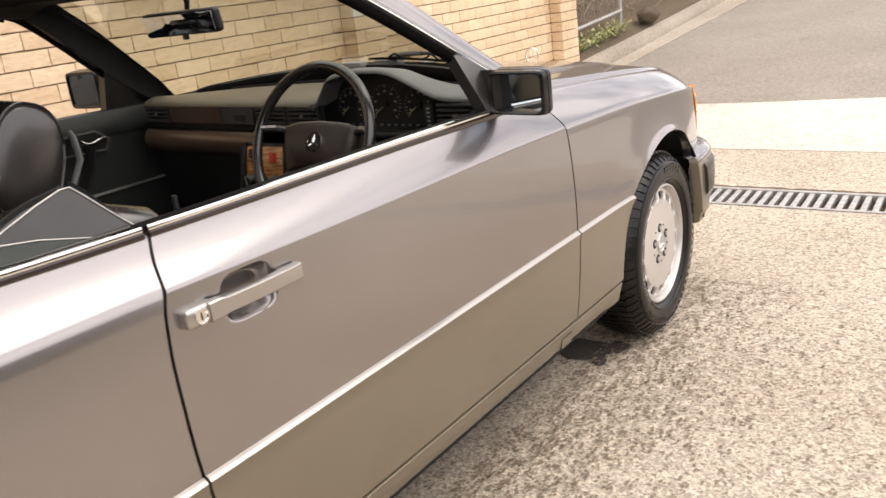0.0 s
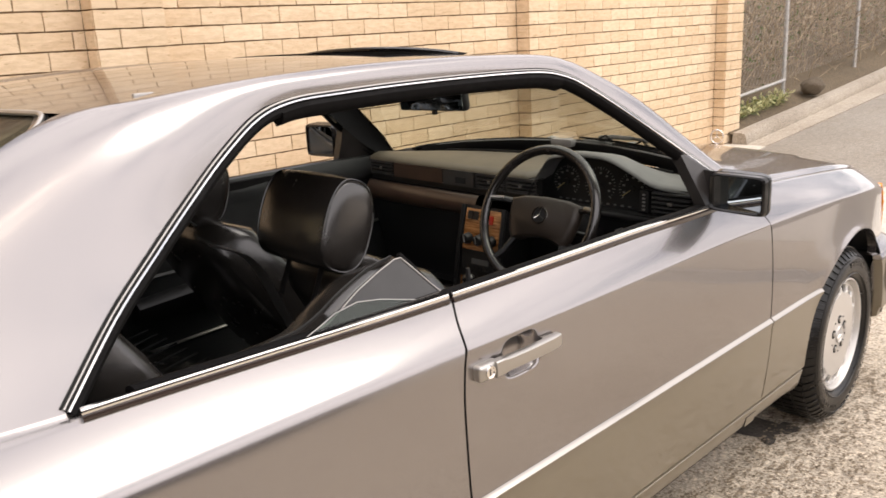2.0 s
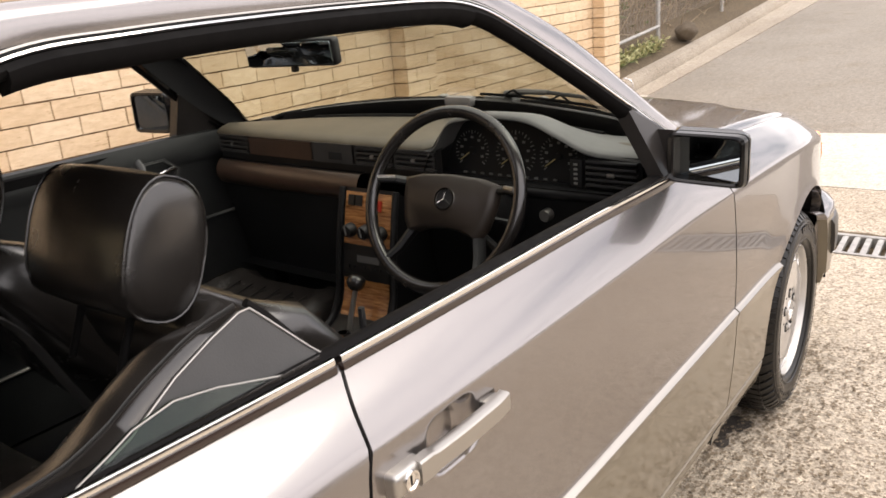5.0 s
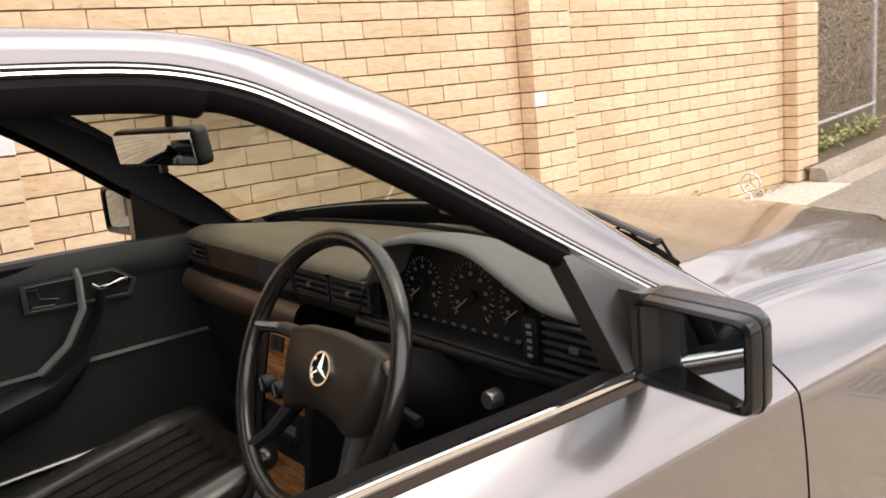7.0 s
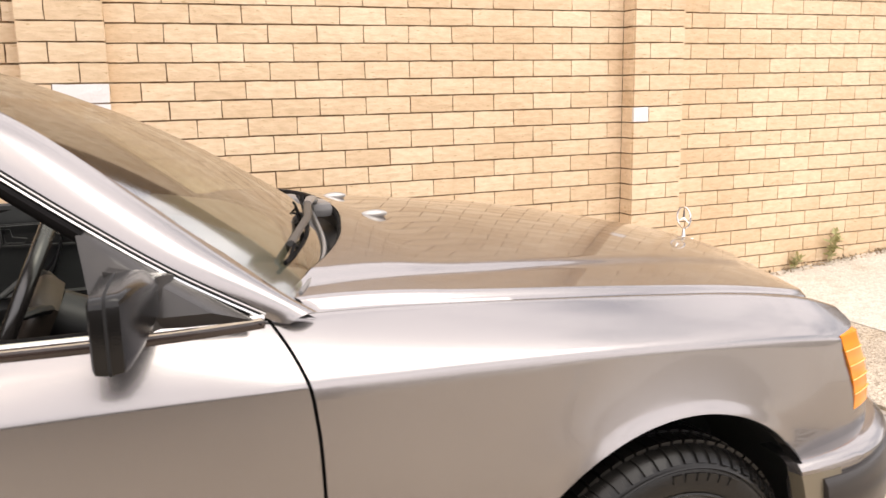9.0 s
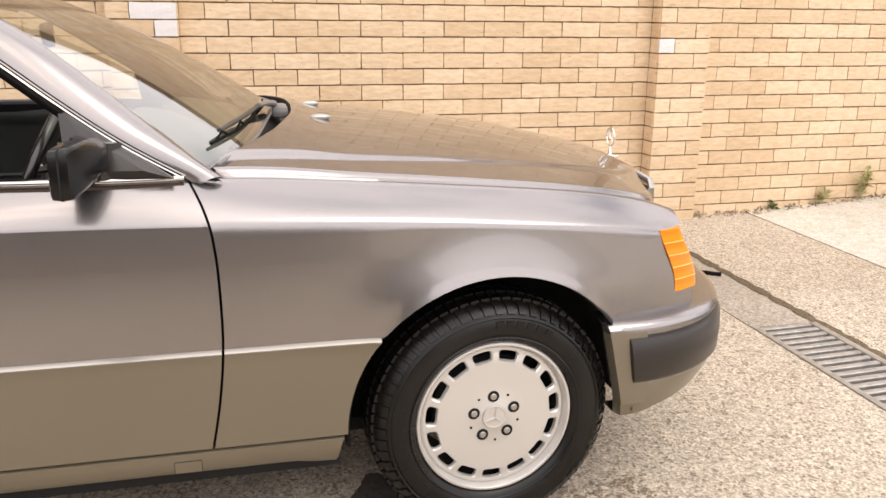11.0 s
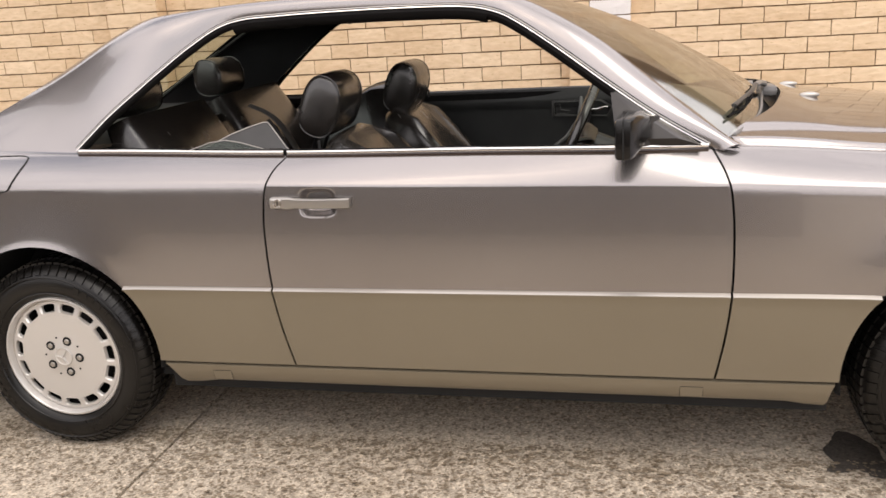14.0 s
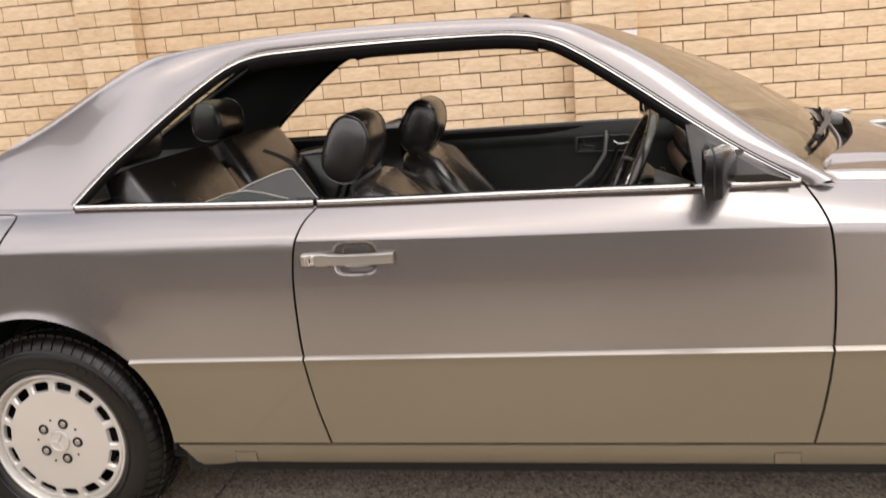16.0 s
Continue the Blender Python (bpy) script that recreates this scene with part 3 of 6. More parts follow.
def wing_rows():
    us = sorted(set([round(v, 4) for v in np.linspace(0, 1, 36)] + [round((0.375 * math.cos(a) + 0.655) / 1.19, 4) for a in np.linspace(0.65, 2.49, 26)]))
    rows = []
    nv = 26
    for j in range(nv + 1):
        row = []
        for u in us:
            x = lerp(-0.655, 0.535, u)
            z0 = max(STRIP + 0.002, arch(x, 0.0)) if x < 0.1 else max(arch(x, 0.0), 0.546 + 0.03 * max(0, x - 0.29))
            c, t = crease_z(x), top_z(x)
            c = max(c, z0 + 0.02)
            v = j / nv
            z = lerp(z0, c, v / 0.55) if v <= 0.55 else lerp(c, t, (v - 0.55) / 0.45)
            xx = x + (gap_front(z) + G + 0.655) * (1 - smoothstep(u / 0.22)) + (wing_front(z) - 0.535) * smoothstep((u - 0.84) / 0.16)
            row.append(on_side(xx, z))
        rows.append(row)
    return rows


wings = both("front_wing", skirted(wing_rows(), inward, 0.018), PAINT, label="metallic smoke silver front wing")
lip = [on_side(x, arch(x, 0.0) - 0.001, 0.0) for x in [0.375 * math.cos(a) for a in np.linspace(0.60, 2.50, 40)]]
both("arch_lip", loft([lip, [Vector((p.x, p.y + 0.03, p.z - 0.004)) for p in lip]]), PAINT, parents=wings)


# rear quarter with the pillar's foot
def quarter_rows():
    us = sorted(set([round(v, 4) for v in np.linspace(0, 1, 40)] + [round((-WHEELBASE + 0.368 * math.cos(a) + 3.80) / 1.86, 4) for a in np.linspace(0.69, 2.45, 26)]))
    rows = []
    nv = 24
    for j in range(nv + 1):
        row = []
        for u in us:
            x = lerp(-3.80, -1.944, u)
            z0 = max(STRIP + 0.002, arch(x, -WHEELBASE))
            c, t = crease_z(x), top_z(x)
            v = j / nv
            z = lerp(z0, c, v / 0.6) if v <= 0.6 else lerp(c, t, (v - 0.6) / 0.4)
            row.append(on_side(lerp(-3.80, gap_rear(z) - G, u), z))
        rows.append(row)
    return rows


quarters = both("rear_quarter", skirted(quarter_rows(), inward), PAINT, label="metallic smoke silver rear quarter panel")

# fuel filler flap
flap_rows = []
for j in range(9):
    v = j / 8
    row = []
    for i in range(9):
        a, b = i / 4 - 1, v * 2 - 1
        a, b = a * (1 - 0.10 * b**6), b * (1 - 0.10 * a**6)
        x = lerp(-2.90, -2.777 + 0.026 * v, (a + 1) / 2)
        row.append(on_side(x, lerp(0.868, 0.964, (b + 1) / 2), 0.003))
    flap_rows.append(row)
part("filler_flap", skirted(flap_rows, inward, 0.006), PAINT, quarters[0], "closed fuel filler flap")
edge = [flap_rows[0][i] for i in range(9)] + [flap_rows[j][8] for j in range(1, 9)] + [flap_rows[8][i] for i in range(7, -1, -1)] + [flap_rows[j][0] for j in range(7, -1, -1)]
part("flap_gap", tube([p + Vector((0, 0.0005, 0)) for p in edge], 0.0017, 6), VOID, quarters[0])

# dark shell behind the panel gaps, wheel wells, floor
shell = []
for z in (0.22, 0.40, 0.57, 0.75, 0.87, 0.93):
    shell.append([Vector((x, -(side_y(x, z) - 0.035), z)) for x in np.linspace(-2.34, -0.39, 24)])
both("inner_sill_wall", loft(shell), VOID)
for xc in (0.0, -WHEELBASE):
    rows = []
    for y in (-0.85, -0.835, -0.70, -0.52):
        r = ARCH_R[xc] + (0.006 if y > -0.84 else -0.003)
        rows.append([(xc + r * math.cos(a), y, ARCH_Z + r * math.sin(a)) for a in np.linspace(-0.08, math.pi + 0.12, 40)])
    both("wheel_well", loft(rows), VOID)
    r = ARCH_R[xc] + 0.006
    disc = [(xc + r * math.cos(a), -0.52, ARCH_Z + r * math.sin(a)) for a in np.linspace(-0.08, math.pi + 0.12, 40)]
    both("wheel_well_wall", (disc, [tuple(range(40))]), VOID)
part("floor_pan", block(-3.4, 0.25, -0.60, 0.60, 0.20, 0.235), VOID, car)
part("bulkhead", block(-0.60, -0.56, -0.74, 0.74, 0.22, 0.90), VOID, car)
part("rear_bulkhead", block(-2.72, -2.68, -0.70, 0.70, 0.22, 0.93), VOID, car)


# ---- glasshouse ----
def tumble(z, x=-0.9):
    return top_y(x) + 0.004 - 0.5 * (z - 0.95)


OUT = [(-0.650, 0.941), (-0.715, 0.952), (-0.847, 1.029), (-0.971, 1.113), (-1.1, 1.205), (-1.215, 1.281), (-1.29, 1.318), (-1.39, 1.337), (-1.6, 1.343), (-1.82, 1.343), (-1.96, 1.340), (-2.068, 1.335), (-2.150, 1.314), (-2.238, 1.263), (-2.317, 1.207), (-2.408, 1.138), (-2.495, 1.069), (-2.594, 0.975)]
roof_z = curve([-0.9, -1.12, -1.17, -1.232, -1.378, -1.53, -1.68, -1.936, -2.134, -2.287, -2.445, -2.55, -2.7], [1.25, 1.340, 1.355, 1.367, 1.388, 1.395, 1.399, 1.398, 1.391, 1.381, 1.364, 1.342, 1.28])


def roof(x, y):
    return roof_z(x) - 0.016 * (y / 0.5) ** 2


def screen_top_x(y):
    return -1.135 - 0.09 * (y / 0.5) ** 2


def glass_back_x(y):
    return -2.505 + 0.070 * (y / 0.5) ** 2


IN = [(-0.632, 0.770, 0.950), (-0.676, 0.752, 0.978), (-0.760, 0.706, 1.044), (-0.865, 0.672, 1.126), (-1.0, 0.628, 1.230), (-1.112, 0.584, 1.300), (-1.205, 0.532, 1.345), (-1.33, 0.50, None), (-1.58, 0.50, None), (-1.83, 0.50, None), (-2.02, 0.50, None), (-2.20, 0.50, None), (-2.38, 0.495, None), (-2.46, 0.49, None), (-2.60, 0.510, 1.283), (-2.78, 0.545, 1.182), (-2.97, 0.605, 1.080), (-3.18, 0.69, 0.985)]
outer = [(x, -tumble(z, x), z) for x, z in OUT]
outer[0] = (-0.680, -0.783, 0.939)
inner = [(x, -y, roof(x, y) if z is None else z) for x, y, z in IN]


def keyed(points, per=5):
    """Points on a smooth line through keys, so many to each stretch."""
    ps = np.array(points, float)
    fs = [curve(range(len(ps)), ps[:, k]) for k in range(3)]
    return [Vector([f(v) for f in fs]) for v in np.linspace(0, len(ps) - 1, per * (len(ps) - 1) + 1)]


O, I = keyed(outer), keyed(inner)
cant = []
for k, (o, e) in enumerate(zip(O, I)):
    s = k / (len(O) - 1) * 17 - 1
    h = 0.011 + 0.007 * smoothstep((s + 1) / 2) + 0.016 * smoothstep((s - 4) / 2) + 0.036 * smoothstep((s - 10) / 4) - 0.069 * smoothstep((s - 12.0) / 4.0)
    n = Vector((0.0, -0.75, 0.66)) if s > 5 else Vector((0.25, -0.7, 0.66))
    n = n.lerp(Vector((0.0, -0.45, 0.89)), smoothstep((s - 12) / 4))
    ctrl = (o + e) / 2 + n.normalized() * h * 2
    cant.append([o * (1 - v) ** 2 + ctrl * 2 * v * (1 - v) + e * v * v for v in np.linspace(0, 1, 13)])
both("side_frame", loft(cant), PAINT, label="silver windscreen pillar, cant rail and broad rear pillar")
# foot of the rear pillar, down to the quarter panel
foot = []
for v in np.linspace(0, 1, 9):
    row = []
    for p in cant[-1]:
        zq = top_z(p.x)
        q = on_side(p.x, zq)
        d = (p - q).length
        t0 = Vector((-0.1, -0.38, -0.92)) * d
        t1 = (on_side(p.x, zq - 0.006) - q).normalized() * d
        row.append(p * (2 * v**3 - 3 * v**2 + 1) + t0 * (v**3 - 2 * v**2 + v) + q * (3 * v**2 - 2 * v**3) + t1 * (v**3 - v**2))
    foot.append(row)
both("pillar_foot", loft(foot), PAINT)

SUNROOF = (-1.63, -1.405, 0.335)


def roof_sheet(lines_x, lines_y, place):
    """A sheet over a grid of lines, with the sunroof's opening left out."""
    vs = [place(u, y) for u in lines_x for y in lines_y]
    n = len(lines_y)
    fs = []
    for i in range(len(lines_x) - 1):
        for j in range(n - 1):
            mx, my = (lines_x[i] + lines_x[i + 1]) / 2, (lines_y[j] + lines_y[j + 1]) / 2
            if SUNROOF[0] < mx < SUNROOF[1] and abs(my) < SUNROOF[2]:
                continue
            fs.append((i * n + j, i * n + j + 1, (i + 1) * n + j + 1, (i + 1) * n + j))
    return vs, fs


def on_roof(u, y):
    front, back = screen_top_x(y), glass_back_x(y)
    x = u
    if u > SUNROOF[1]:
        x = lerp(SUNROOF[1], front, (u - SUNROOF[1]) / (-1.135 - SUNROOF[1]))
    if u < SUNROOF[0]:
        x = lerp(SUNROOF[0], back, (u - SUNROOF[0]) / (-2.505 - SUNROOF[0]))
    return Vector((x, y, roof(x, y)))


lx = list(np.linspace(-1.135, SUNROOF[1], 12)) + list(np.linspace(SUNROOF[1], SUNROOF[0], 12))[1:] + list(np.linspace(SUNROOF[0], -2.505, 22))[1:]
ly = list(np.linspace(-0.5, -SUNROOF[2], 7)) + list(np.linspace(-SUNROOF[2], SUNROOF[2], 17))[1:] + list(np.linspace(SUNROOF[2], 0.5, 7))[1:]
roof_panel = part("roof", roof_sheet(lx, ly, on_roof), PAINT, car, "glossy silver roof panel with an opened sunroof")
part("drip_strip", block(-2.312, -2.275, -0.468, -0.460, roof(-2.29, 0.46) - 0.004, roof(-2.29, 0.46) + 0.002, 0.002), SATIN, roof_panel, "small bright drip strip on the roof")

# opened sunroof: dark frame round the opening and a raised wind deflector
edge = [(x, -SUNROOF[2]) for x in np.linspace(SUNROOF[0], SUNROOF[1], 10)] + [(SUNROOF[1], y) for y in np.linspace(-SUNROOF[2], SUNROOF[2], 14)[1:]] + [(x, SUNROOF[2]) for x in np.linspace(SUNROOF[1], SUNROOF[0], 10)[1:]] + [(SUNROOF[0], y) for y in np.linspace(SUNROOF[2], -SUNROOF[2], 14)[1:]]
sunroof = part("sunroof_frame", loft([[(x, y, roof(x, y) + 0.003) for x, y in edge], [(x, y, roof(x, y) - 0.06) for x, y in edge]]), RUBBER, car, "black frame of the opened sunroof")
rows = []
for y in np.linspace(-0.352, 0.352, 25):
    lift = 0.010 * (1 - abs(y / 0.352) ** 2.6) + 0.003
    z = roof(-1.39, y)
    rows.append([(-1.366, y, z + lift * 0.55), (-1.372, y, z + lift), (-1.398, y, z + lift + 0.004), (-1.404, y, z + lift), (-1.400, y, z + lift * 0.5 - 0.004)])
part("wind_deflector", loft(rows, True, True), MIRRORCASE, sunroof, "dark wind deflector raised before the opening")
def below_roof(u, y):
    p = on_roof(u, y)
    x = p.x - 0.03 * smoothstep((u - SUNROOF[1]) / 0.2)
    return Vector((x, y, roof(x, y) - 0.035 - 0.03 * smoothstep((abs(y) - 0.45) / 0.1)))


part("headliner", roof_sheet(lx[:-1], [-0.56, -0.53] + ly + [0.53, 0.56], below_roof), HEADLINER, car, "dark cloth headliner")
# inner faces of the pillars and rails
inside = [[p + Vector((0, lerp(0.028, 0.003, (k / 12) ** 2), -0.012)) for k, p in enumerate(r)] for r in cant]
both("pillar_trim", loft(inside), HEADLINER, label="black inner pillar trim")


# bright frame, rubber seal and painted groove round the side window
def rail(path, profile, out=(0, -0.89, 0.45)):
    """A strip along a path; profile: (along the outline's plane normal, outward) pairs."""
    rows = []
    for i, p in enumerate(path):
        d = (path[min(i + 1, len(path) - 1)] - path[max(i - 1, 0)]).normalized()
        n = Vector(out).normalized()
        s = d.cross(n).normalized()
        rows.append([p + s * a + n * b for a, b in profile])
    return loft(rows, True, True)


frame_path = [p.copy() for p in O[5:]]
chrome_profile = [(0.004, -0.006), (0.004, 0.005), (0.0055, 0.0075), (0.0085, 0.0075), (0.0105, 0.003), (0.0105, -0.006)]
both("window_trim", rail(frame_path, [(-a + 0.004, b) for a, b in chrome_profile]), CHROME, label="bright trim round the side window")
both("trim_groove", rail(frame_path, [(0.0, 0.002), (0.0002, 0.0048), (0.0022, 0.0048), (0.0026, 0.002)]), VOID)
both("trim_moulding", rail(frame_path, [(0.0026, 0.000), (0.0030, 0.006), (0.0054, 0.0062), (0.0062, 0.001)]), SATIN)
both("trim_groove", rail(frame_path, [(0.0062, 0.000), (0.0066, 0.0045), (0.0092, 0.0045), (0.0098, 0.000)]), VOID)
seal = [(-0.0066, -0.012), (-0.0066, 0.004), (-0.016, 0.006), (-0.024, 0.000), (-0.030, -0.014), (-0.026, -0.030), (-0.012, -0.030)]
lean_seal = [(-0.0066, -0.010), (-0.0066, 0.004), (-0.013, 0.005), (-0.017, 0.001), (-0.019, -0.006), (-0.017, -0.012), (-0.012, -0.012)]
mid_seal = [(-0.0066, -0.012), (-0.0066, 0.004), (-0.014, 0.006), (-0.019, 0.001), (-0.022, -0.010), (-0.020, -0.022), (-0.012, -0.022)]
both("window_seal", rail(frame_path[:27], mid_seal), RUBBER, label="black rubber window seal along the windscreen pillar")
both("window_seal", rail(frame_path[26:53], seal), RUBBER, label="thick black rubber window seal")
both("window_seal", rail(frame_path[52:], lean_seal), RUBBER, label="slim black rubber window seal along the rear pillar")


# waist trim
def waist(x, dz=0.0, dy=0.0):
    return Vector((x, -(top_y(x) - 0.002 + dy), top_z(x) + dz))


def strip(x0, x1, profile, n=40):
    return loft([[waist(x, dz, dy) for dy, dz in profile] for x in np.linspace(x0, x1, n)], True, True)


bright = [(0.0105, 0.003), (0.0115, 0.008), (0.0095, 0.0124), (0.0055, 0.0134), (0.003, 0.0120), (0.0025, 0.003)]
dark = [(0.004, -0.010), (0.012, -0.010), (0.014, -0.004), (0.012, 0.003), (0.0, 0.003)]
both("waist_trim", strip(-1.886, -0.716, bright), CHROME, parents=doors, label="bright waist trim along the door")
both("waist_rubber", strip(-1.886, -0.716, dark), TRIMBROWN, parents=doors)
both("waist_trim", strip(-2.580, -1.897, bright), CHROME, parents=quarters, label="bright waist trim ending in a point")
both("waist_rubber", strip(-2.580, -1.897, dark), TRIMBROWN, parents=quarters)
sill_in = [(0.0022, -0.02), (0.0022, 0.0085), (-0.004, 0.0120), (-0.012, 0.0135), (-0.022, 0.012), (-0.034, 0.006), (-0.036, -0.02)]
both("window_wiper_seal", strip(-2.50, -0.74, sill_in), RUBBER)

# windscreen and rear window
B0 = curve([-1, -0.75, -0.4, 0, 0.4, 0.75, 1], [-0.668, -0.575, -0.522, -0.492, -0.522, -0.575, -0.668])


def screen(v, u):
    """A place on the windscreen: v across from -1 to 1, u from the scuttle up."""
    a = Vector((B0(v), 0.748 * v, 1.022 - 0.061 * v * v))
    y = 0.534 * v
    b = Vector((screen_top_x(y), y, roof(screen_top_x(y), y)))
    p = a.lerp(b, u)
    return p + Vector((0, 0.014 * v * math.sin(math.pi * u), 0)) + Vector((0.03, 0, 0.035)) * math.sin(math.pi * u) * (1 - 0.15 * v * v) * 0.6


rows = [[screen(v, u) for v in np.linspace(-1, 1, 41)] for u in np.linspace(0, 1, 21)]
windscreen = part("windscreen", loft(rows), GLASS, car, "clear curved windscreen", 80)
windscreen.visible_shadow = False
edge = [screen(-1, u) for u in np.linspace(0, 1, 20)] + [screen(v, 1) for v in np.linspace(-0.95, 0.95, 30)] + [screen(1, u) for u in np.linspace(1, 0, 20)]
part("windscreen_seal", tube([p + Vector((0, 0, -0.004)) for p in edge], 0.0025, 8, 0.9), RUBBER, windscreen)


def rear_screen(v, u):
    a = Vector((-3.10 - 0.10 * (1 - v * v), 0.60 * v, 0.985 + 0.01 * (1 - v * v)))
    y = 0.49 * v
    b = Vector((glass_back_x(y), y, roof(glass_back_x(y), y) - 0.004))
    return a.lerp(b, u) + Vector((-0.02, 0, 0.03)) * math.sin(math.pi * u) * (1 - 0.9 * v * v)


rows = [[rear_screen(v, u) for v in np.linspace(-1, 1, 25)] for u in np.linspace(0, 1, 13)]
rear_window = part("rear_window", loft(rows), SIDEGLASS, car, "tinted rear window in a bright frame", 80)
rear_window.visible_shadow = False
bow = [(-1 + 0.13 * (1 - math.cos(a)), 0.84 + 0.16 * math.sin(a)) for a in np.linspace(0, math.pi / 2, 9)]
for s in (-1, 1):
    lift = Vector((-0.002, 0, 0.004))
    fan = [rear_screen(s, 1) + lift] + [rear_screen(s * v, u) + lift for v, u in bow]
    part("window_corner", (fan, [(0, k, k + 1) for k in range(1, 9)]), PAINT, roof_panel)
edge = [rear_screen(-1, u) for u in np.linspace(0, 0.82, 18)] + [rear_screen(v, u) for v, u in bow] + [rear_screen(v, 1) for v in np.linspace(-0.84, 0.84, 26)] + [rear_screen(-v, u) for v, u in bow[::-1]] + [rear_screen(1, u) for u in np.linspace(0.82, 0, 18)]
part("rear_window_trim", tube([p + Vector((-0.003, 0, 0.004)) for p in edge], 0.0050, 8), SATIN, rear_window, "bright rear window trim")
part("rear_window_seal", tube([p + Vector((0.006, 0, -0.002)) for p in edge], 0.005, 8), RUBBER, rear_window)
part("boot_deck", loft([[(x, y, 0.962 - 0.03 * (y / 0.7) ** 2 + (0.02 if x > -3.2 else 0)) for y in np.linspace(-0.74, 0.74, 13)] for x in np.linspace(-3.12, -3.80, 8)]), PAINT, car, "silver boot lid")
part("tail_panel", loft([[(-3.80 - 0.03 * (1 - (y / 0.75) ** 2), y, z) for y in np.linspace(-0.75, 0.75, 13)] for z in np.linspace(0.35, 0.94, 8)]), PAINT, car)

# ---- bonnet ----
bonnet_c = curve([-0.67, -0.62, -0.50, -0.44, -0.36, -0.10, 0.27, 0.50, 0.62, 0.69], [1.040, 1.040, 1.034, 1.026, 1.008, 0.975, 0.923, 0.878, 0.849, 0.808])


def bonnet(x, v):
    """A place on the bonnet: v across from -1 to 1."""
    ye = top_y(x) - 0.006 if x < 0.45 else lerp(top_y(0.45) - 0.006, 0.30, smoothstep((x - 0.42) / 0.30))
    ze = top_z(min(x, 0.5)) + 0.001 - (0.14 * max(0, x - 0.5))
    a = abs(v)
    ridge = lerp(0.88, 0.66, (x + 0.6) / 1.2)
    g = 0.73 * (1 - a**2.0) + 0.11 * smoothstep((ridge + 0.035 - a) / 0.07) + 0.16 * smoothstep((1 - a) / 0.03)
    return Vector((x, v * ye, ze + (bonnet_c(x) - ze) * g))


bonnet_back = curve([0, 0.27, 0.45, 0.62, 0.78, 0.87, 0.94, 0.975, 1.0], [-0.435, -0.447, -0.475, -0.512, -0.572, -0.620, -0.662, -0.652, -0.625])
rows = []
vs_b = sorted(set([round(v, 4) for v in np.linspace(-1, 1, 161)] + [s * v for s in (-1, 1) for v in (0.90, 0.92, 0.94, 0.955, 0.97, 0.98, 0.99)]))
for v in vs_b:
    xr = bonnet_back(abs(v))
    xf = 0.685 - 0.05 * smoothstep((abs(v) - 0.40) / 0.25) - 0.13 * smoothstep((abs(v) - 0.6) / 0.4)
    rows.append([bonnet(lerp(xr, xf, i / 44), v) for i in range(45)])
lid = part("bonnet", skirted(rows, (0, 0, -1), 0.02), PAINT, car, "long silver bonnet with two raised creases", 60)
for y in (-0.19, 0.17):
    bm = bmesh.new()
    bmesh.ops.create_uvsphere(bm, u_segments=14, v_segments=8, radius=1)
    for v in bm.verts:
        v.co = Vector((-0.36 + v.co.x * 0.032, y + v.co.y * 0.014, bonnet(-0.36, y / 0.745).z + v.co.z * 0.010 + 0.003))
    part("washer_nozzle", bm, SATIN, lid, "small grey washer nozzle")

# scuttle: black well between the bonnet and the glass
rows = []
for j in range(41):
    v = lerp(-1, 1, j / 40)
    xr = bonnet_back(abs(v))
    p = bonnet(xr + 0.01, v)
    g = screen(v, 0.02)
    rows.append([p + Vector((0, 0, -0.004)), p + Vector((-0.012, 0, -0.045)), Vector(((p.x + g.x) / 2, (p.y + g.y) / 2, min(p.z, g.z) - 0.05)), g + Vector((0.004, 0, -0.018)), g + Vector((0, 0, -0.004))])
part("scuttle", loft(rows), PLASTIC, car, "black plastic scuttle below the windscreen")
hood_lip = [bonnet(bonnet_back(abs(v)), v) + Vector((-0.001, 0, -0.010)) for v in np.linspace(-0.88, 0.88, 50)]
part("bonnet_seal", tube(hood_lip, 0.008, 6), RUBBER, lid)
glass_lip = [screen(v, 0.0) + Vector((0.004, 0, 0.002)) for v in np.linspace(-0.95, 0.95, 50)]
part("glass_lip", tube(glass_lip, 0.004, 6), PALEGREY, windscreen, "grey rubber lip along the foot of the glass")
wiper = new("wiper")
wiper.parent = car
on = lambda v, u, d=0.02: screen(v, u) + Vector((0.35, 0, 0.9)).normalized() * d
part("wiper_arm", tube([on(-0.20, 0.0, 0.026), on(-0.30, 0.025, 0.03), on(-0.42, 0.045, 0.03)], lambda s: 0.010 - 0.003 * s, 8, 1.3), PALEGREY, wiper, "pale grey root of the single wiper arm")
part("wiper_rod", tube([on(-0.42, 0.045, 0.03), on(-0.60, 0.06, 0.028), on(-0.84, 0.075, 0.024)], 0.0055, 8, 1.4), VENT, wiper, "dark grey wiper rod")
part("wiper_blade", tube([on(v, 0.030 - 0.035 * v, 0.011) for v in np.linspace(-0.10, -0.90, 20)], 0.0042, 6), RUBBER, wiper, "black rubber wiper blade")
for v in (-0.22, -0.44, -0.66, -0.80):
    part("wiper_claw", tube([on(v, 0.032 - 0.035 * v, 0.012), on(v - 0.04, 0.038 - 0.035 * v, 0.026), on(v - 0.08, 0.032 - 0.035 * v, 0.012)], 0.0030, 6), RUBBER, wiper)
part("wiper_cap", block(-0.530, -0.492, -0.050, 0.045, 1.008, 1.038, 0.012), PALEGREY, wiper, "pale grey wiper motor cover")
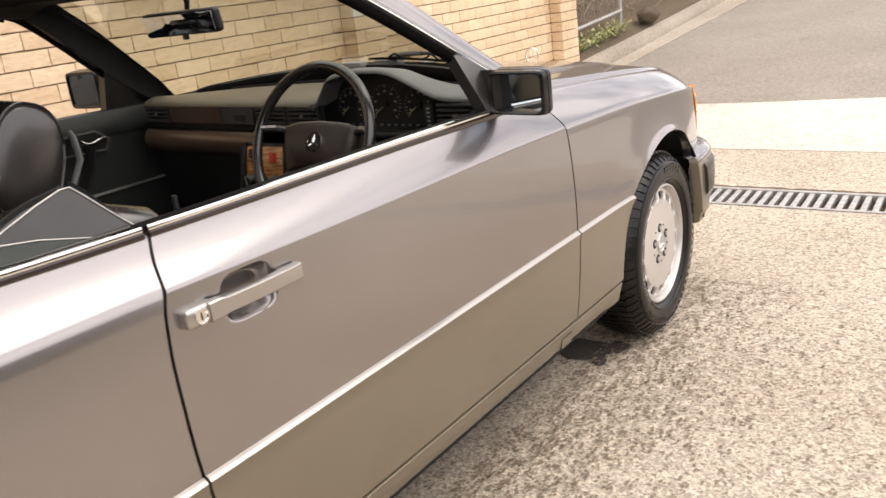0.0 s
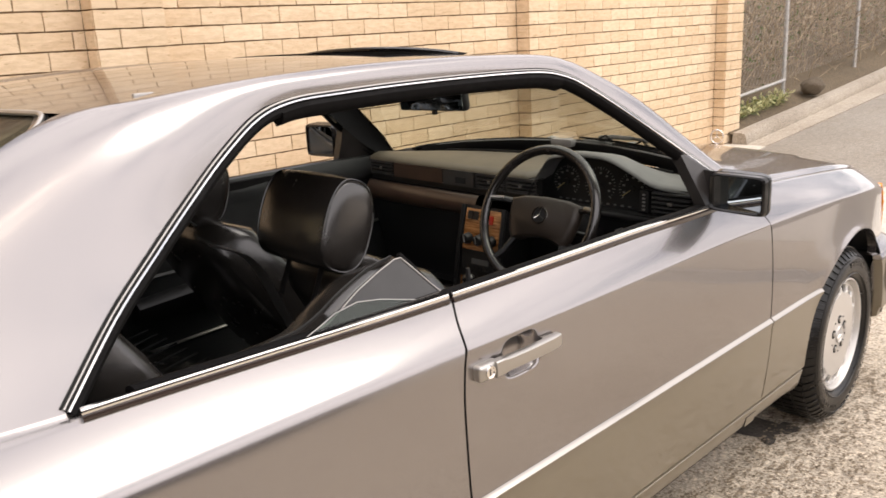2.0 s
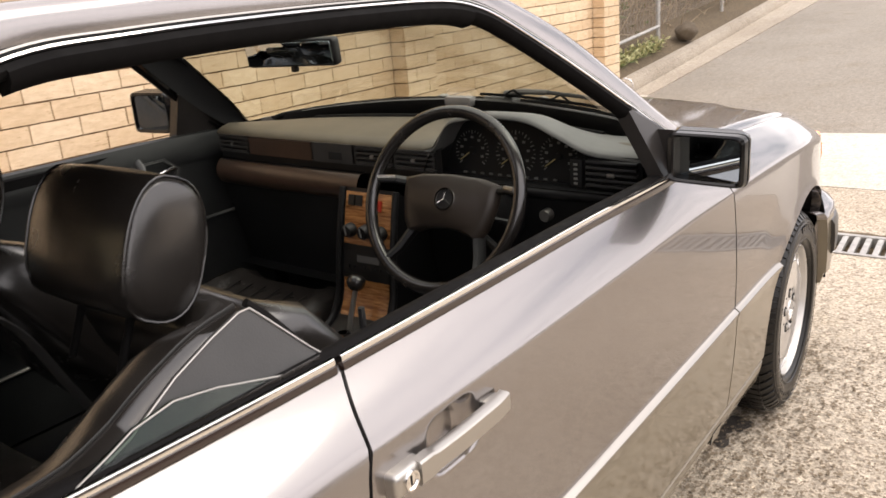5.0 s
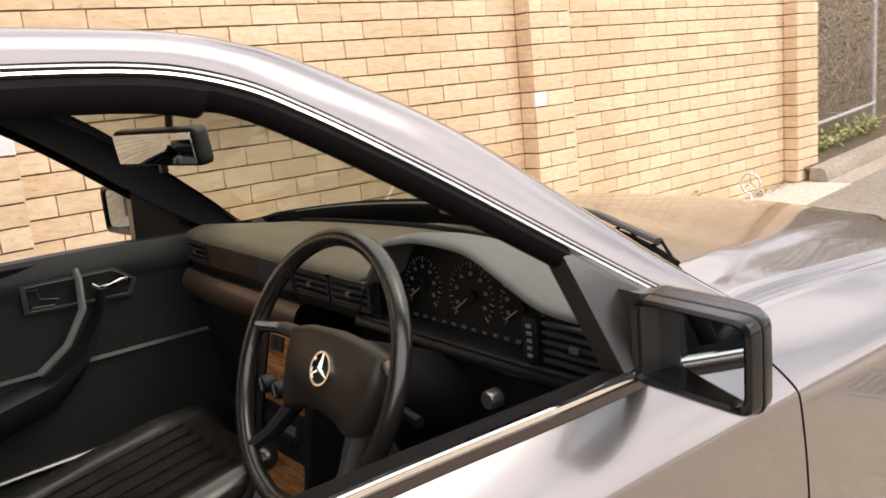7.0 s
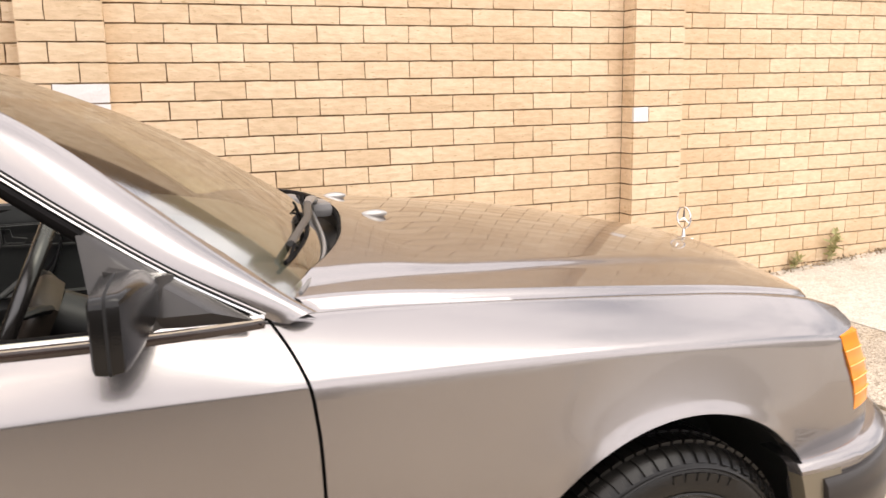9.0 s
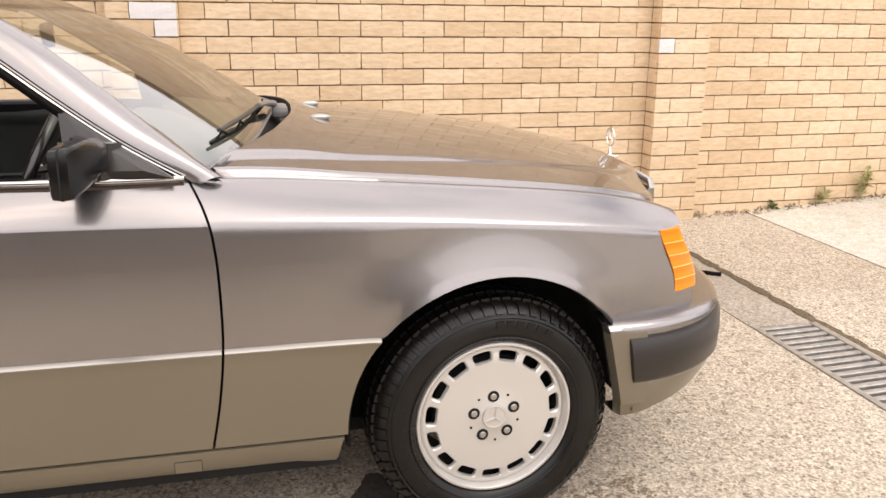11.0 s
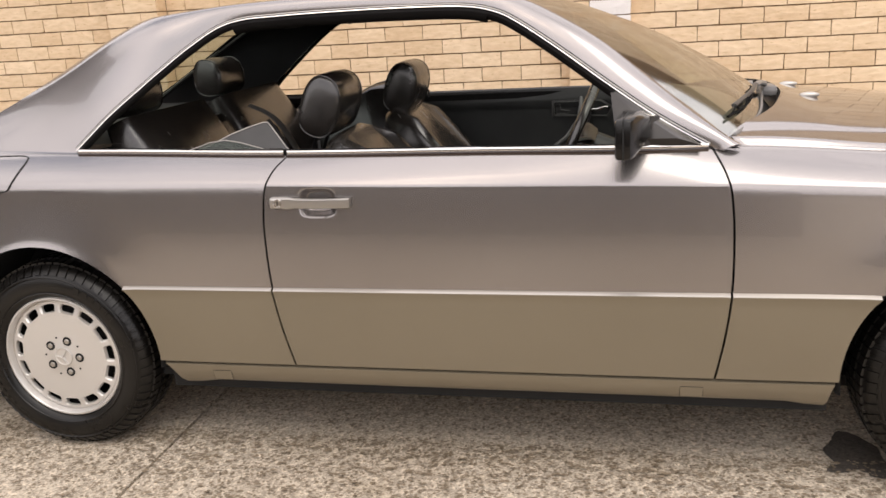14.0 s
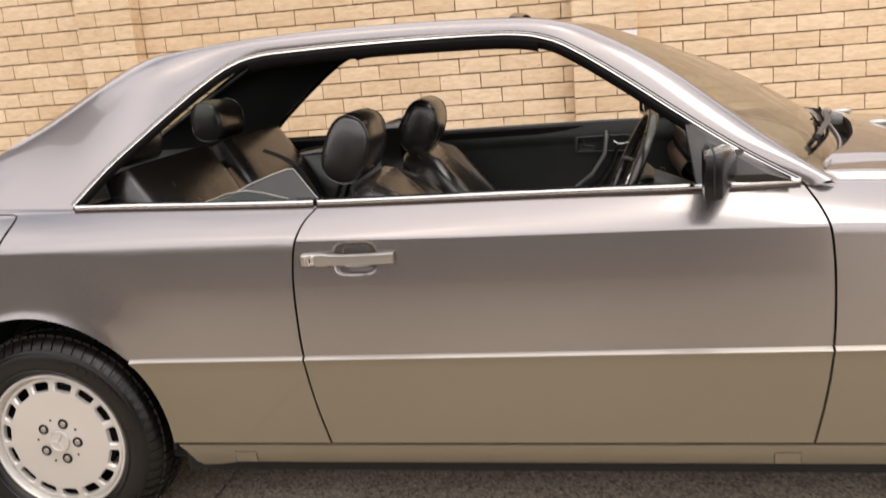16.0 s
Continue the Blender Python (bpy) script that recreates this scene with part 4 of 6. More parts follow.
part("wiper_cap", block(-0.498, -0.450, -0.175, -0.070, 1.004, 1.038, 0.014), PALEGREY, wiper, "pale grey wiper arm cover")

# bonnet ornament
orn = new("bonnet_ornament")
orn.parent = car
cz = 0.896
rows = []
for k in range(40):
    a = 2 * math.pi * k / 40
    c = Vector((0.655, 0.031 * math.cos(a), cz + 0.031 * math.sin(a)))
    r = Vector((0, math.cos(a), math.sin(a)))
    rows.append([c + (r * math.cos(b) + Vector((1, 0, 0)) * math.sin(b)) * 0.0026 for b in (2 * math.pi * q / 8 for q in range(8))])
rows.append(rows[0])
part("ring", loft(rows, True), CHROME, orn, "upright chrome ring")
part("spokes", join(*[tube([(0.655, 0, cz), (0.655, 0.030 * math.sin(a), cz + 0.030 * math.cos(a))], lambda s: 0.005 - 0.0035 * s, 4, 0.6, (1, 0, 0)) for a in (0, 2.094, 4.189)]), CHROME, orn)
part("foot", join(tube([(0.655, 0, bonnet(0.655, 0).z - 0.01), (0.655, 0, cz - 0.030)], lambda s: 0.010 - 0.0075 * s, 10), plain(block(0.630, 0.685, -0.012, 0.012, bonnet(0.655, 0).z - 0.012, bonnet(0.655, 0).z + 0.005, 0.004))), CHROME, orn)

# ---- nose: indicators, headlamps, grille ----
def lens_rows(z0=0.604, z1=0.776):
    rows = []
    for j in range(11):
        v = j / 10
        z = lerp(z0, z1, v)
        xa = lens_line(z) + 0.004 - 0.075 * (1 - 0.35 * v)
        row = []
        for i in range(13):
            u = i / 12
            x = lerp(xa, lens_line(z) + 0.055, u)
            y = half_width(min(x, 0.6)) - low_in(0.7) - 0.012 * smoothstep((z - 0.70) / 0.12) - 0.10 * smoothstep((u - 0.55) / 0.45) ** 2
            row.append(Vector((x, -y - 0.001, z)))
        rows.append(row)
    return rows


lenses = both("indicator", skirted(lens_rows(), inward, 0.03), AMBER, label="amber wrap-around front indicator lens")
lr = lens_rows()
for j in (2, 4, 6, 8):
    both("indicator_rib", tube([p + Vector((0, -0.0015, 0)) for p in lr[j][:9]], 0.0013, 6), AMBERPALE, parents=lenses)
for s in (-1, 1):
    rows = []
    for j in range(9):
        z = lerp(0.60, 0.80, j / 8)
        x0 = 0.600 - 0.10 * smoothstep((z - 0.62) / 0.2)
        rows.append([(x0 + 0.055 * u, s * lerp(0.715, 0.30, u), z) for u in np.linspace(0, 1, 12)])
    head = part("headlamp", loft(rows), LENS, car, "clear headlamp glass")
    part("reflector", loft([[(p[0] - 0.05, p[1], p[2]) for p in r] for r in rows]), CHROME, head)
grille = part("grille", block(0.62, 0.685, -0.285, 0.285, 0.56, 0.775, 0.008), PLASTIC, car, "dark radiator grille in a chrome surround")
part("grille_surround", join(tube([(0.675, -0.288, 0.56), (0.672, -0.288, 0.775), (0.680, -0.26, 0.792), (0.690, 0, 0.806), (0.680, 0.26, 0.792), (0.672, 0.288, 0.775), (0.675, 0.288, 0.56)], 0.011, 8)), SATIN, grille)

# ---- front bumper: swept round the nose ----
plan = through_points([(0.288, -0.852, 0), (0.36, -0.853, 0), (0.45, -0.842, 0), (0.55, -0.805, 0), (0.65, -0.73, 0), (0.73, -0.60, 0), (0.78, -0.40, 0), (0.80, -0.15, 0), (0.80, 0.15, 0), (0.78, 0.40, 0), (0.73, 0.60, 0), (0.65, 0.73, 0), (0.55, 0.805, 0), (0.45, 0.842, 0), (0.36, 0.853, 0), (0.288, 0.852, 0)], 90)


def bumper(profile, first=0, last=90, slant=0.0, rise=0.0):
    rows = []
    for i in range(first, last):
        p = plan[i]
        d = (plan[min(i + 1, 89)] - plan[max(i - 1, 0)]).normalized()
        n = Vector((d.y, -d.x, 0))
        row = []
        for a, z in profile:
            e = Vector((0, 0, 0))
            edge_in = max(0, 1 - i / 6.0) if i < 45 else max(0, 1 - (89 - i) / 6.0)
            e.x = slant * (0.545 - z) * edge_in
            up = rise * smoothstep(min(i, 89 - i) / 20) * (0.394 - z) / 0.11
            row.append(p + n * a + e + Vector((0, 0, z + up)))
        rows.append(row)
    return rows


def both_ends(rows):
    return skirted(rows, lambda v: Vector((-0.3, -1 if v.y > 0 else 1, 0)).normalized(), 0.03)


bump_body = part("front_bumper", both_ends(bumper([(-0.07, 0.556), (-0.02, 0.556), (0.0, 0.550), (0.008, 0.538), (0.006, 0.520), (0.0, 0.505), (-0.004, 0.37)], slant=0.22)), PAINT, car, "silver front bumper with a dark rubber strip")
part("bumper_strip", both_ends(bumper([(0.0, 0.518), (0.012, 0.514), (0.020, 0.500), (0.022, 0.46), (0.020, 0.405), (0.010, 0.392), (0.0, 0.392)], 2, 88, 0.22)), BUMPERRUBBER, bump_body, "brown-black rubber bumper strip")
part("bumper_valance", both_ends(bumper([(0.004, 0.394), (0.008, 0.385), (0.002, 0.34), (-0.012, 0.29), (-0.03, 0.282), (-0.08, 0.285)], slant=0.22, rise=0.070)), CLAD, bump_body, "beige bumper valance")
part("bumper_end", both_ends(bumper([(0.006, 0.54), (0.010, 0.50), (0.010, 0.40), (0.006, 0.33)], 0, 5, 0.22)), CLAD, bump_body)

# ---- wheels ----
def spun(profile, n=64):
    """A ring about the y axis; profile: (radius, y) pairs."""
    rows = [[(r * math.cos(2 * math.pi * k / n), y, r * math.sin(2 * math.pi * k / n)) for r, y in profile] for k in range(n)]
    rows.append(rows[0])
    return loft(rows)


def rim_slots():
    """The band of fifteen rounded slots; y = 0 is the disc's face, outside towards -y."""
    vs, fs = [], []
    r0, r1 = 0.143, 0.187
    step = 2 * math.pi / 15
    m = 24

    def face(r):
        return 0.006 * smoothstep((r - 0.150) / 0.035)

    for k in range(15):
        mid = k * step + 0.1
        outer_ring, slot_ring, deep = [], [], []
        for q in range(m):
            a = 2 * math.pi * q / m
            c, s = math.cos(a), math.sin(a)
            e = 1 / max(abs(c), abs(s))
            outer_ring.append((0.5 * step * c * e, 0.5 * (r1 - r0) * s * e))
            p = 0.45
            cc, ss = math.copysign(abs(c) ** p, c), math.copysign(abs(s) ** p, s)
            slot_ring.append((0.35 * step * cc, 0.0130 * ss))
        o = len(vs)
        for ring, lift, grow in ((outer_ring, 0.0, 1.0), (slot_ring, 0.0, 1.16), (slot_ring, 0.004, 1.0), (slot_ring, 0.013, 0.97)):
            for da, dr in ring:
                r = 0.1655 + dr * grow if ring is slot_ring else 0.165 + dr
                a = mid + da * grow
                vs.append(Vector((r * math.cos(a), face(r) + lift, r * math.sin(a))))
        for lay in range(3):
            for q in range(m):
                n = (q + 1) % m
                fs.append((o + lay * m + q, o + lay * m + n, o + (lay + 1) * m + n, o + (lay + 1) * m + q))
    return vs, fs


def build_wheel(name="wheel"):
    wheel = new(name)
    wheel["label"] = "fifteen-hole silver alloy wheel with a black tyre"
    prof = [(0.196, 0.055), (0.206, 0.012), (0.2075, -0.006), (0.214, -0.016), (0.236, -0.026), (0.262, -0.027), (0.285, -0.017), (0.300, -0.003), (0.308, 0.012), (0.312, 0.03), (0.3165, 0.06), (0.3175, 0.095), (0.3165, 0.13), (0.312, 0.165), (0.300, 0.195), (0.26, 0.215), (0.21, 0.205)]
    part("tyre", spun(prof, 96), TYRE, wheel, "black tyre, lightly scuffed", 50)
    grooves = []
    for k in range(72):
        a = 2 * math.pi * k / 72
        turn = Matrix.Rotation(-a, 4, "Y")
        grooves.append(moved(plain(block(0.3085, 0.3170, 0.012, 0.048, -0.0105, 0.0105)), turn))
        grooves.append(moved(plain(block(0.3100, 0.3205, 0.056, 0.089, -0.0105, 0.0105)), turn))
        grooves.append(moved(plain(block(0.3100, 0.3205, 0.097, 0.130, -0.0105, 0.0105)), turn))
    for k in range(60):
        rows = []
        for r, y, nr, ny, slant in ((0.284, -0.019, 0.0016, -0.0026, 0.0), (0.297, -0.0075, 0.0024, -0.0022, 0.006), (0.3055, 0.005, 0.0030, -0.0014, 0.016), (0.311, 0.022, 0.0030, 0.0, 0.030)):
            ring = []
            for dr, dy, da in ((0, 0, -0.034), (nr, ny, -0.030), (nr, ny, 0.030), (0, 0, 0.034)):
                a = 2 * math.pi * k / 60 + slant + da
                ring.append(((r + dr) * math.cos(a), y + dy, (r + dr) * math.sin(a)))
            rows.append(ring)
        grooves.append(loft(rows, True, True))
    tread = part("tread", join(*grooves), TYRE, wheel, "shoulder and tread blocks cut by slanted grooves", 20)
    tread["kind"] = "stuff"
    letters = []
    for k in range(6):
        a = 1.05 + 0.105 * k
        letters.append(moved(plain(block(0.252, 0.268, -0.0288, -0.024, -0.010, 0.010)), Matrix.Rotation(-a, 4, "Y")))
        letters.append(moved(plain(block(0.254, 0.262, -0.0286, -0.024, -0.007, 0.007)), Matrix.Rotation(-a - 2.9, 4, "Y")))
    marks = part("moulded_lettering", join(*letters), TYRE, wheel)
    marks["kind"] = "stuff"
    part("sidewall_rib", join(spun([(0.275, -0.026), (0.277, -0.0275), (0.280, -0.0255)], 72), spun([(0.222, -0.0225), (0.224, -0.0255), (0.227, -0.024)], 72)), TYRE, wheel)
    disc = [(0.0, -0.002), (0.030, -0.002), (0.034, 0.0), (0.090, 0.0005), (0.125, 0.0), (0.143, 0.0)]
    lipp = [(0.187, 0.006), (0.192, 0.010), (0.194, 0.004), (0.1955, -0.006), (0.199, -0.011), (0.2045, -0.010), (0.2075, -0.005), (0.208, 0.004)]
    rim = part("rim", join(spun(disc, 60), rim_slots(), spun(lipp, 90)), RIM, wheel, "silver alloy rim, slots round its edge", 35)
    # barrel and brake disc near-black: the shade behind the slots is in their colour
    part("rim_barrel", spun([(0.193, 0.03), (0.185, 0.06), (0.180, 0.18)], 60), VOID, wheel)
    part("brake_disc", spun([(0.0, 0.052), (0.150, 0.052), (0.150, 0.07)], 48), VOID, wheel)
    for k in range(5):
        a = math.pi / 2 + 2 * math.pi * k / 5 + 0.06
        c = Vector((0.056 * math.cos(a), 0, 0.056 * math.sin(a)))
        part("bolt_recess", moved(spun([(0.0, 0.0005), (0.0130, -0.0010), (0.0150, -0.0016), (0.0160, 0.001)], 18), Matrix.Translation(c)), VOID, rim)
        part("bolt", moved(spun([(0.0, -0.0045), (0.0068, -0.0045), (0.0085, -0.003), (0.0088, 0.001)], 12), Matrix.Translation(c)), SATIN, rim)
        a += math.pi / 5
        part("vent_hole", moved(spun([(0.0, -0.001), (0.0034, -0.001), (0.0036, 0.001)], 10), Matrix.Translation((0.066 * math.cos(a), 0, 0.066 * math.sin(a)))), VOID, rim)
    part("centre_cap", join(spun([(0.0, -0.0035), (0.026, -0.0035), (0.0275, -0.006), (0.031, -0.006), (0.033, -0.001)], 40), *[tube([(0, -0.004, 0), (0.026 * math.sin(b), -0.004, 0.026 * math.cos(b))], lambda s: 0.0075 - 0.005 * s, 4, 0.4, (0, 1, 0)) for b in (0.15, 2.244, 4.339)]), RIM, rim)
    return wheel


first = build_wheel()
first.parent = car
first.matrix_basis = pose(0, -0.826, 0.318, 0, 0, 2.0)
for x, y, turn in ((-WHEELBASE, -0.822, 0), (0, 0.826, 180), (-WHEELBASE, 0.822, 180)):
    w = copy_thing(first, pose(x, y, 0.316, 0, 25 if x else 0, turn))
    w.parent = car

# ---- door handles ----
def handle(s):
    h = new("door_handle")
    h.parent = doors[0 if s < 0 else 1]
    h["label"] = "grey pull handle with a round lock"
    y0 = -0.848

    def put_part(name, data, mat, label=""):
        part(name, data if s < 0 else mirrored(data), mat, h, label)

    bar = [(-1.877, y0 - 0.018, 0.829), (-1.843, y0 - 0.019, 0.829), (-1.792, y0 - 0.020, 0.828), (-1.742, y0 - 0.020, 0.828), (-1.698, y0 - 0.019, 0.828), (-1.678, y0 - 0.016, 0.828)]
    rows = []
    for i, p in enumerate(through_points(bar, 18)):
        hh = 0.0135 if i > 2 else 0.016
        rows.append([p + Vector((0, a, b)) for a, b in ((0.008, -hh), (-0.006, -hh), (-0.0085, -hh * 0.85), (-0.009, 0), (-0.0085, hh * 0.85), (-0.006, hh), (0.008, hh))])
    put_part("grip", loft(rows, True, True), SATIN, "grey metal grip")
    put_part("lock_plate", plain(block(-1.918, -1.861, y0 - 0.022, y0 + 0.02, 0.813, 0.845, 0.008, 3)), SATIN)
    c = Matrix.Translation((-1.892, y0 - 0.022, 0.829))
    put_part("lock_rim", moved(spun([(0.0, -0.0005), (0.009, -0.0005), (0.0105, -0.003), (0.0125, -0.003), (0.0135, 0.002)], 24), c), CHROME)
    put_part("keyhole", moved(plain(block(-0.0012, 0.0012, -0.0012, 0.0, -0.006, 0.006)), c), VOID)
    put_part("grip_foot", plain(block(-1.714, -1.682, y0 - 0.02, y0 + 0.02, 0.818, 0.839, 0.004)), SATIN)


handle(-1), handle(1)


# ---- outside mirrors ----
def outside_mirror(s):
    mi = new("outside_mirror")
    mi.parent = car
    mi["label"] = "black plastic door mirror on a triangular base"

    def add(name, data, mat, label=""):
        if s > 0 and name not in ("base", "neck"):
            data = ([Vector((v[0] - 0.008, v[1] + 0.006, 0.973 + (v[2] - 0.947) * 1.25)) for v in data[0]], data[1])
        return part(name, data if s < 0 else mirrored(data), mat, mi, label)

    # housing: a slim box open towards the back, its shell tapering forwards to the neck
    rows = []
    for dx, gy0, gy1, gz0, gz1 in ((0.0, -0.800, -0.950, 0.951, 1.044), (0.003, -0.797, -0.955, 0.947, 1.048), (0.020, -0.797, -0.958, 0.945, 1.050), (0.038, -0.797, -0.956, 0.947, 1.051), (0.044, -0.797, -0.946, 0.951, 1.053), (0.058, -0.795, -0.905, 0.965, 1.050), (0.070, -0.79, -0.860, 0.982, 1.040), (0.076, -0.785, -0.830, 0.991, 1.031)):
        cy, cz_, ry, rz = (gy0 + gy1) / 2, (gz0 + gz1) / 2, abs(gy1 - gy0) / 2, (gz1 - gz0) / 2
        ring = []
        for k in range(28):
            a = 2 * math.pi * k / 28
            c, q = math.cos(a), math.sin(a)
            yy = math.copysign(abs(c) ** 0.22, c) * ry
            zz = math.copysign(abs(q) ** 0.22, q) * rz
            ring.append((-0.948 + dx + 0.10 * (cy + yy + 0.883), cy + yy, cz_ + zz))
        rows.append(ring)
    vs, fs = loft(rows, True)
    fs.append(tuple(range(27 + 28 * 7, 28 * 7 - 1, -1)))
    add("housing", (vs, fs), MIRRORCASE, "glossy black mirror housing")
    lip_ring = rows[0]
    inner_ring = [(p[0] + 0.004, lerp(p[1], -0.878, 0.07), lerp(p[2], 0.998, 0.08)) for p in lip_ring]
    g = [(p[0] + (0.018 if s < 0 else 0.040) + (0.16 if s < 0 else 0.50) * (p[1] + 0.878), p[1], p[2]) for p in inner_ring]
    add("housing_rim", loft([lip_ring, inner_ring, g], True), MIRRORCASE)
    add("mirror_glass", (g, [tuple(range(28))]), MIRROR, "bluish mirror glass")
    add("housing_seam", loft([[(p[0] + e, -0.878 + (p[1] + 0.878) * 1.006, 0.998 + (p[2] - 0.998) * 1.006) for p in rows[2]] for e in (-0.001, 0.003)], True), VOID)
    # triangular base in the window's corner
    tri = [(-0.950, 0.958), (-0.735, 0.956), (-0.800, 0.998), (-0.88, 1.050), (-0.950, 1.098), (-0.968, 1.098)]
    outer_t = [Vector((x, -tumble(z) - 0.004, z)) for x, z in tri]
    mid_c = Vector((-0.870, -0.802, 1.005))
    inner_t = [Vector((x, -tumble(z) + 0.03, z)) for x, z in tri]
    ridge_t = [p.lerp(mid_c, 0.45) + Vector((0, -0.012, 0)) for p in outer_t]
    vs, fs = loft([inner_t, outer_t, ridge_t], True)
    fs.append(tuple(range(12, 18)))
    fs.append(tuple(range(5, -1, -1)))
    add("base", (vs, fs), MIRRORBASE, "black triangular mirror base")
    add("neck", loft([[(-0.915, -0.765, 0.96), (-0.84, -0.775, 0.965), (-0.84, -0.765, 1.03), (-0.92, -0.745, 1.05)], [(-0.935, -0.81, 0.955), (-0.880, -0.82, 0.96), (-0.880, -0.82, 1.04), (-0.935, -0.81, 1.052)]], True, True), MIRRORBASE)
    return mi


outside_mirror(-1), outside_mirror(1)

# ---- cabin ----
inner_mirror = new("inside_mirror")
inner_mirror.parent = car
inner_mirror["label"] = "black rear-view mirror below the header"
TURN = pose(-1.122, 0.035, 1.232, 0, -8, 11)
part("mirror_case", block(-0.014, 0.018, -0.125, 0.125, -0.032, 0.032, 0.012, 3, TURN), PLASTIC, inner_mirror)
part("mirror_glass", block(-0.0165, -0.013, -0.117, 0.117, -0.026, 0.026, 0.001, 2, TURN), MIRROR, inner_mirror)
part("mirror_stalk", tube([(-1.108, 0.03, 1.235), (-1.105, 0.02, 1.285), (-1.150, 0.0, 1.345)], 0.008, 8), PLASTIC, inner_mirror)
part("mirror_lever", block(-1.132, -1.120, 0.018, 0.034, 1.188, 1.202, 0.003), PLASTIC, inner_mirror)

part("cabin_floor", block(-2.6, -0.62, -0.76, 0.76, 0.236, 0.26), CARPET, car, "black carpeted floor")


def door_card(s):
    dc = new("door_card")
    dc.parent = car
    dc["label"] = "black leather door card with armrest and pull"

    def add(name, data, mat, label=""):
        if name in ("handle_bezel", "bezel_line", "handle_dish", "inside_handle", "seat_switch", "door_pull"):
            data = ([Vector(v) + (Vector((0, 0, 0.026)) if s < 0 else Vector((-0.008, 0, 0.042))) for v in data[0]], data[1])
        return part(name, data if s < 0 else mirrored(data), mat, dc, label)

    def card(x0, x1):
        rows = []
        for z, y in ((0.945, -0.768), (0.958, -0.762), (0.952, -0.752), (0.925, -0.74), (0.895, -0.742), (0.888, -0.747), (0.875, -0.75), (0.70, -0.75), (0.692, -0.742), (0.688, -0.75), (0.45, -0.753), (0.27, -0.73)):
            rows.append([(x, max(y, 0.006 - top_y(x)) if z > 0.88 else max(y, 0.018 - top_y(x)), z - ((0.03 if s < 0 else 0.012) * smoothstep((x + 1.15) / 0.5) if z > 0.88 else 0) + (0.016 if s > 0 and z > 0.93 else 0) + (0.012 if z > 0.9 and x < -1.9 else 0)) for x in np.linspace(x0, x1, 24)])
        return loft(rows)

    add("upper_pad", card(-1.90, -0.66), DOORVINYL, "black padded door top")
    add("rear_side_panel", card(-2.66, -1.905), LEATHER, "black leather rear side panel")
    arm = []
    for x, z, h in ((-1.86, 0.60, 0.05), (-1.60, 0.615, 0.055), (-1.35, 0.63, 0.055), (-1.22, 0.66, 0.05), (-1.14, 0.72, 0.035), (-1.09, 0.80, 0.022), (-1.07, 0.86, 0.018)):
        arm.append([(x, -0.753, z - h), (x, -0.703, z - h), (x, -0.683, z - h * 0.4), (x, -0.683, z + h * 0.3), (x, -0.703, z + h * 0.6), (x, -0.753, z + h * 0.6)])
    add("armrest", loft(arm, True, True), PLASTIC, "black armrest rising into a pull")
    bez = [(-1.235, 0.872), (-1.015, 0.872), (-0.963, 0.833), (-0.983, 0.793), (-1.235, 0.803)]
    ring_o = [(x, -0.7505, z) for x, z in bez]
    cx, cz2 = -1.095, 0.836
    ring_a = [(x, -0.738, z) for x, z in bez]
    ring_b = [(lerp(x, cx, 0.08), -0.737, lerp(z, cz2, 0.16)) for x, z in bez]
    ring_c = [(lerp(x, cx, 0.10), -0.749, lerp(z, cz2, 0.20)) for x, z in bez]
    vs, fs = loft([ring_o, ring_a, ring_b, ring_c], True)
    add("handle_bezel", (vs, fs), VENT, "dark satin handle surround")
    add("bezel_line", tube(ring_b + ring_b[:1], 0.0009, 6), DASHGREY)
    add("handle_dish", ([(lerp(x, cx, 0.10), -0.7485, lerp(z, cz2, 0.20)) for x, z in bez], [tuple(range(5))]), PLASTIC)
    add("inside_handle", tube([(-1.075, -0.737, 0.842), (-1.060, -0.733, 0.830), (-1.035, -0.730, 0.830), (-1.005, -0.730, 0.838), (-0.990, -0.732, 0.838)], 0.0065, 8, 0.7), CHROME, "chrome inside door handle")
    add("door_pull", tube([(-1.235, -0.700, 0.665), (-1.165, -0.690, 0.720), (-1.115, -0.700, 0.795), (-1.105, -0.728, 0.862), (-1.105, -0.744, 0.880)], 0.016, 10, 0.55, (0, 1, 0)), DASHGREY, "grey curved door pull")
    seat_ring = [(-1.215, -0.740, 0.815), (-1.165, -0.740, 0.812), (-1.155, -0.740, 0.825), (-1.195, -0.740, 0.832), (-1.200, -0.740, 0.856), (-1.218, -0.740, 0.856), (-1.215, -0.740, 0.815)]
    add("seat_switch", tube(seat_ring, 0.0022, 6), VENT)
    add("pocket_line", tube([(-1.85, -0.75, 0.44), (-1.3, -0.746, 0.46), (-0.85, -0.75, 0.47)], 0.006, 6), SATIN)
    add("lock_pin", tube([(-1.80, -0.735, 0.95), (-1.80, -0.735, 0.985)], 0.0045, 8), PLASTIC)


door_card(-1), door_card(1)


def cushion(rings, mat, name, parent, label=""):
    return part(name, loft(rings, True, True), mat, parent, label, 60)


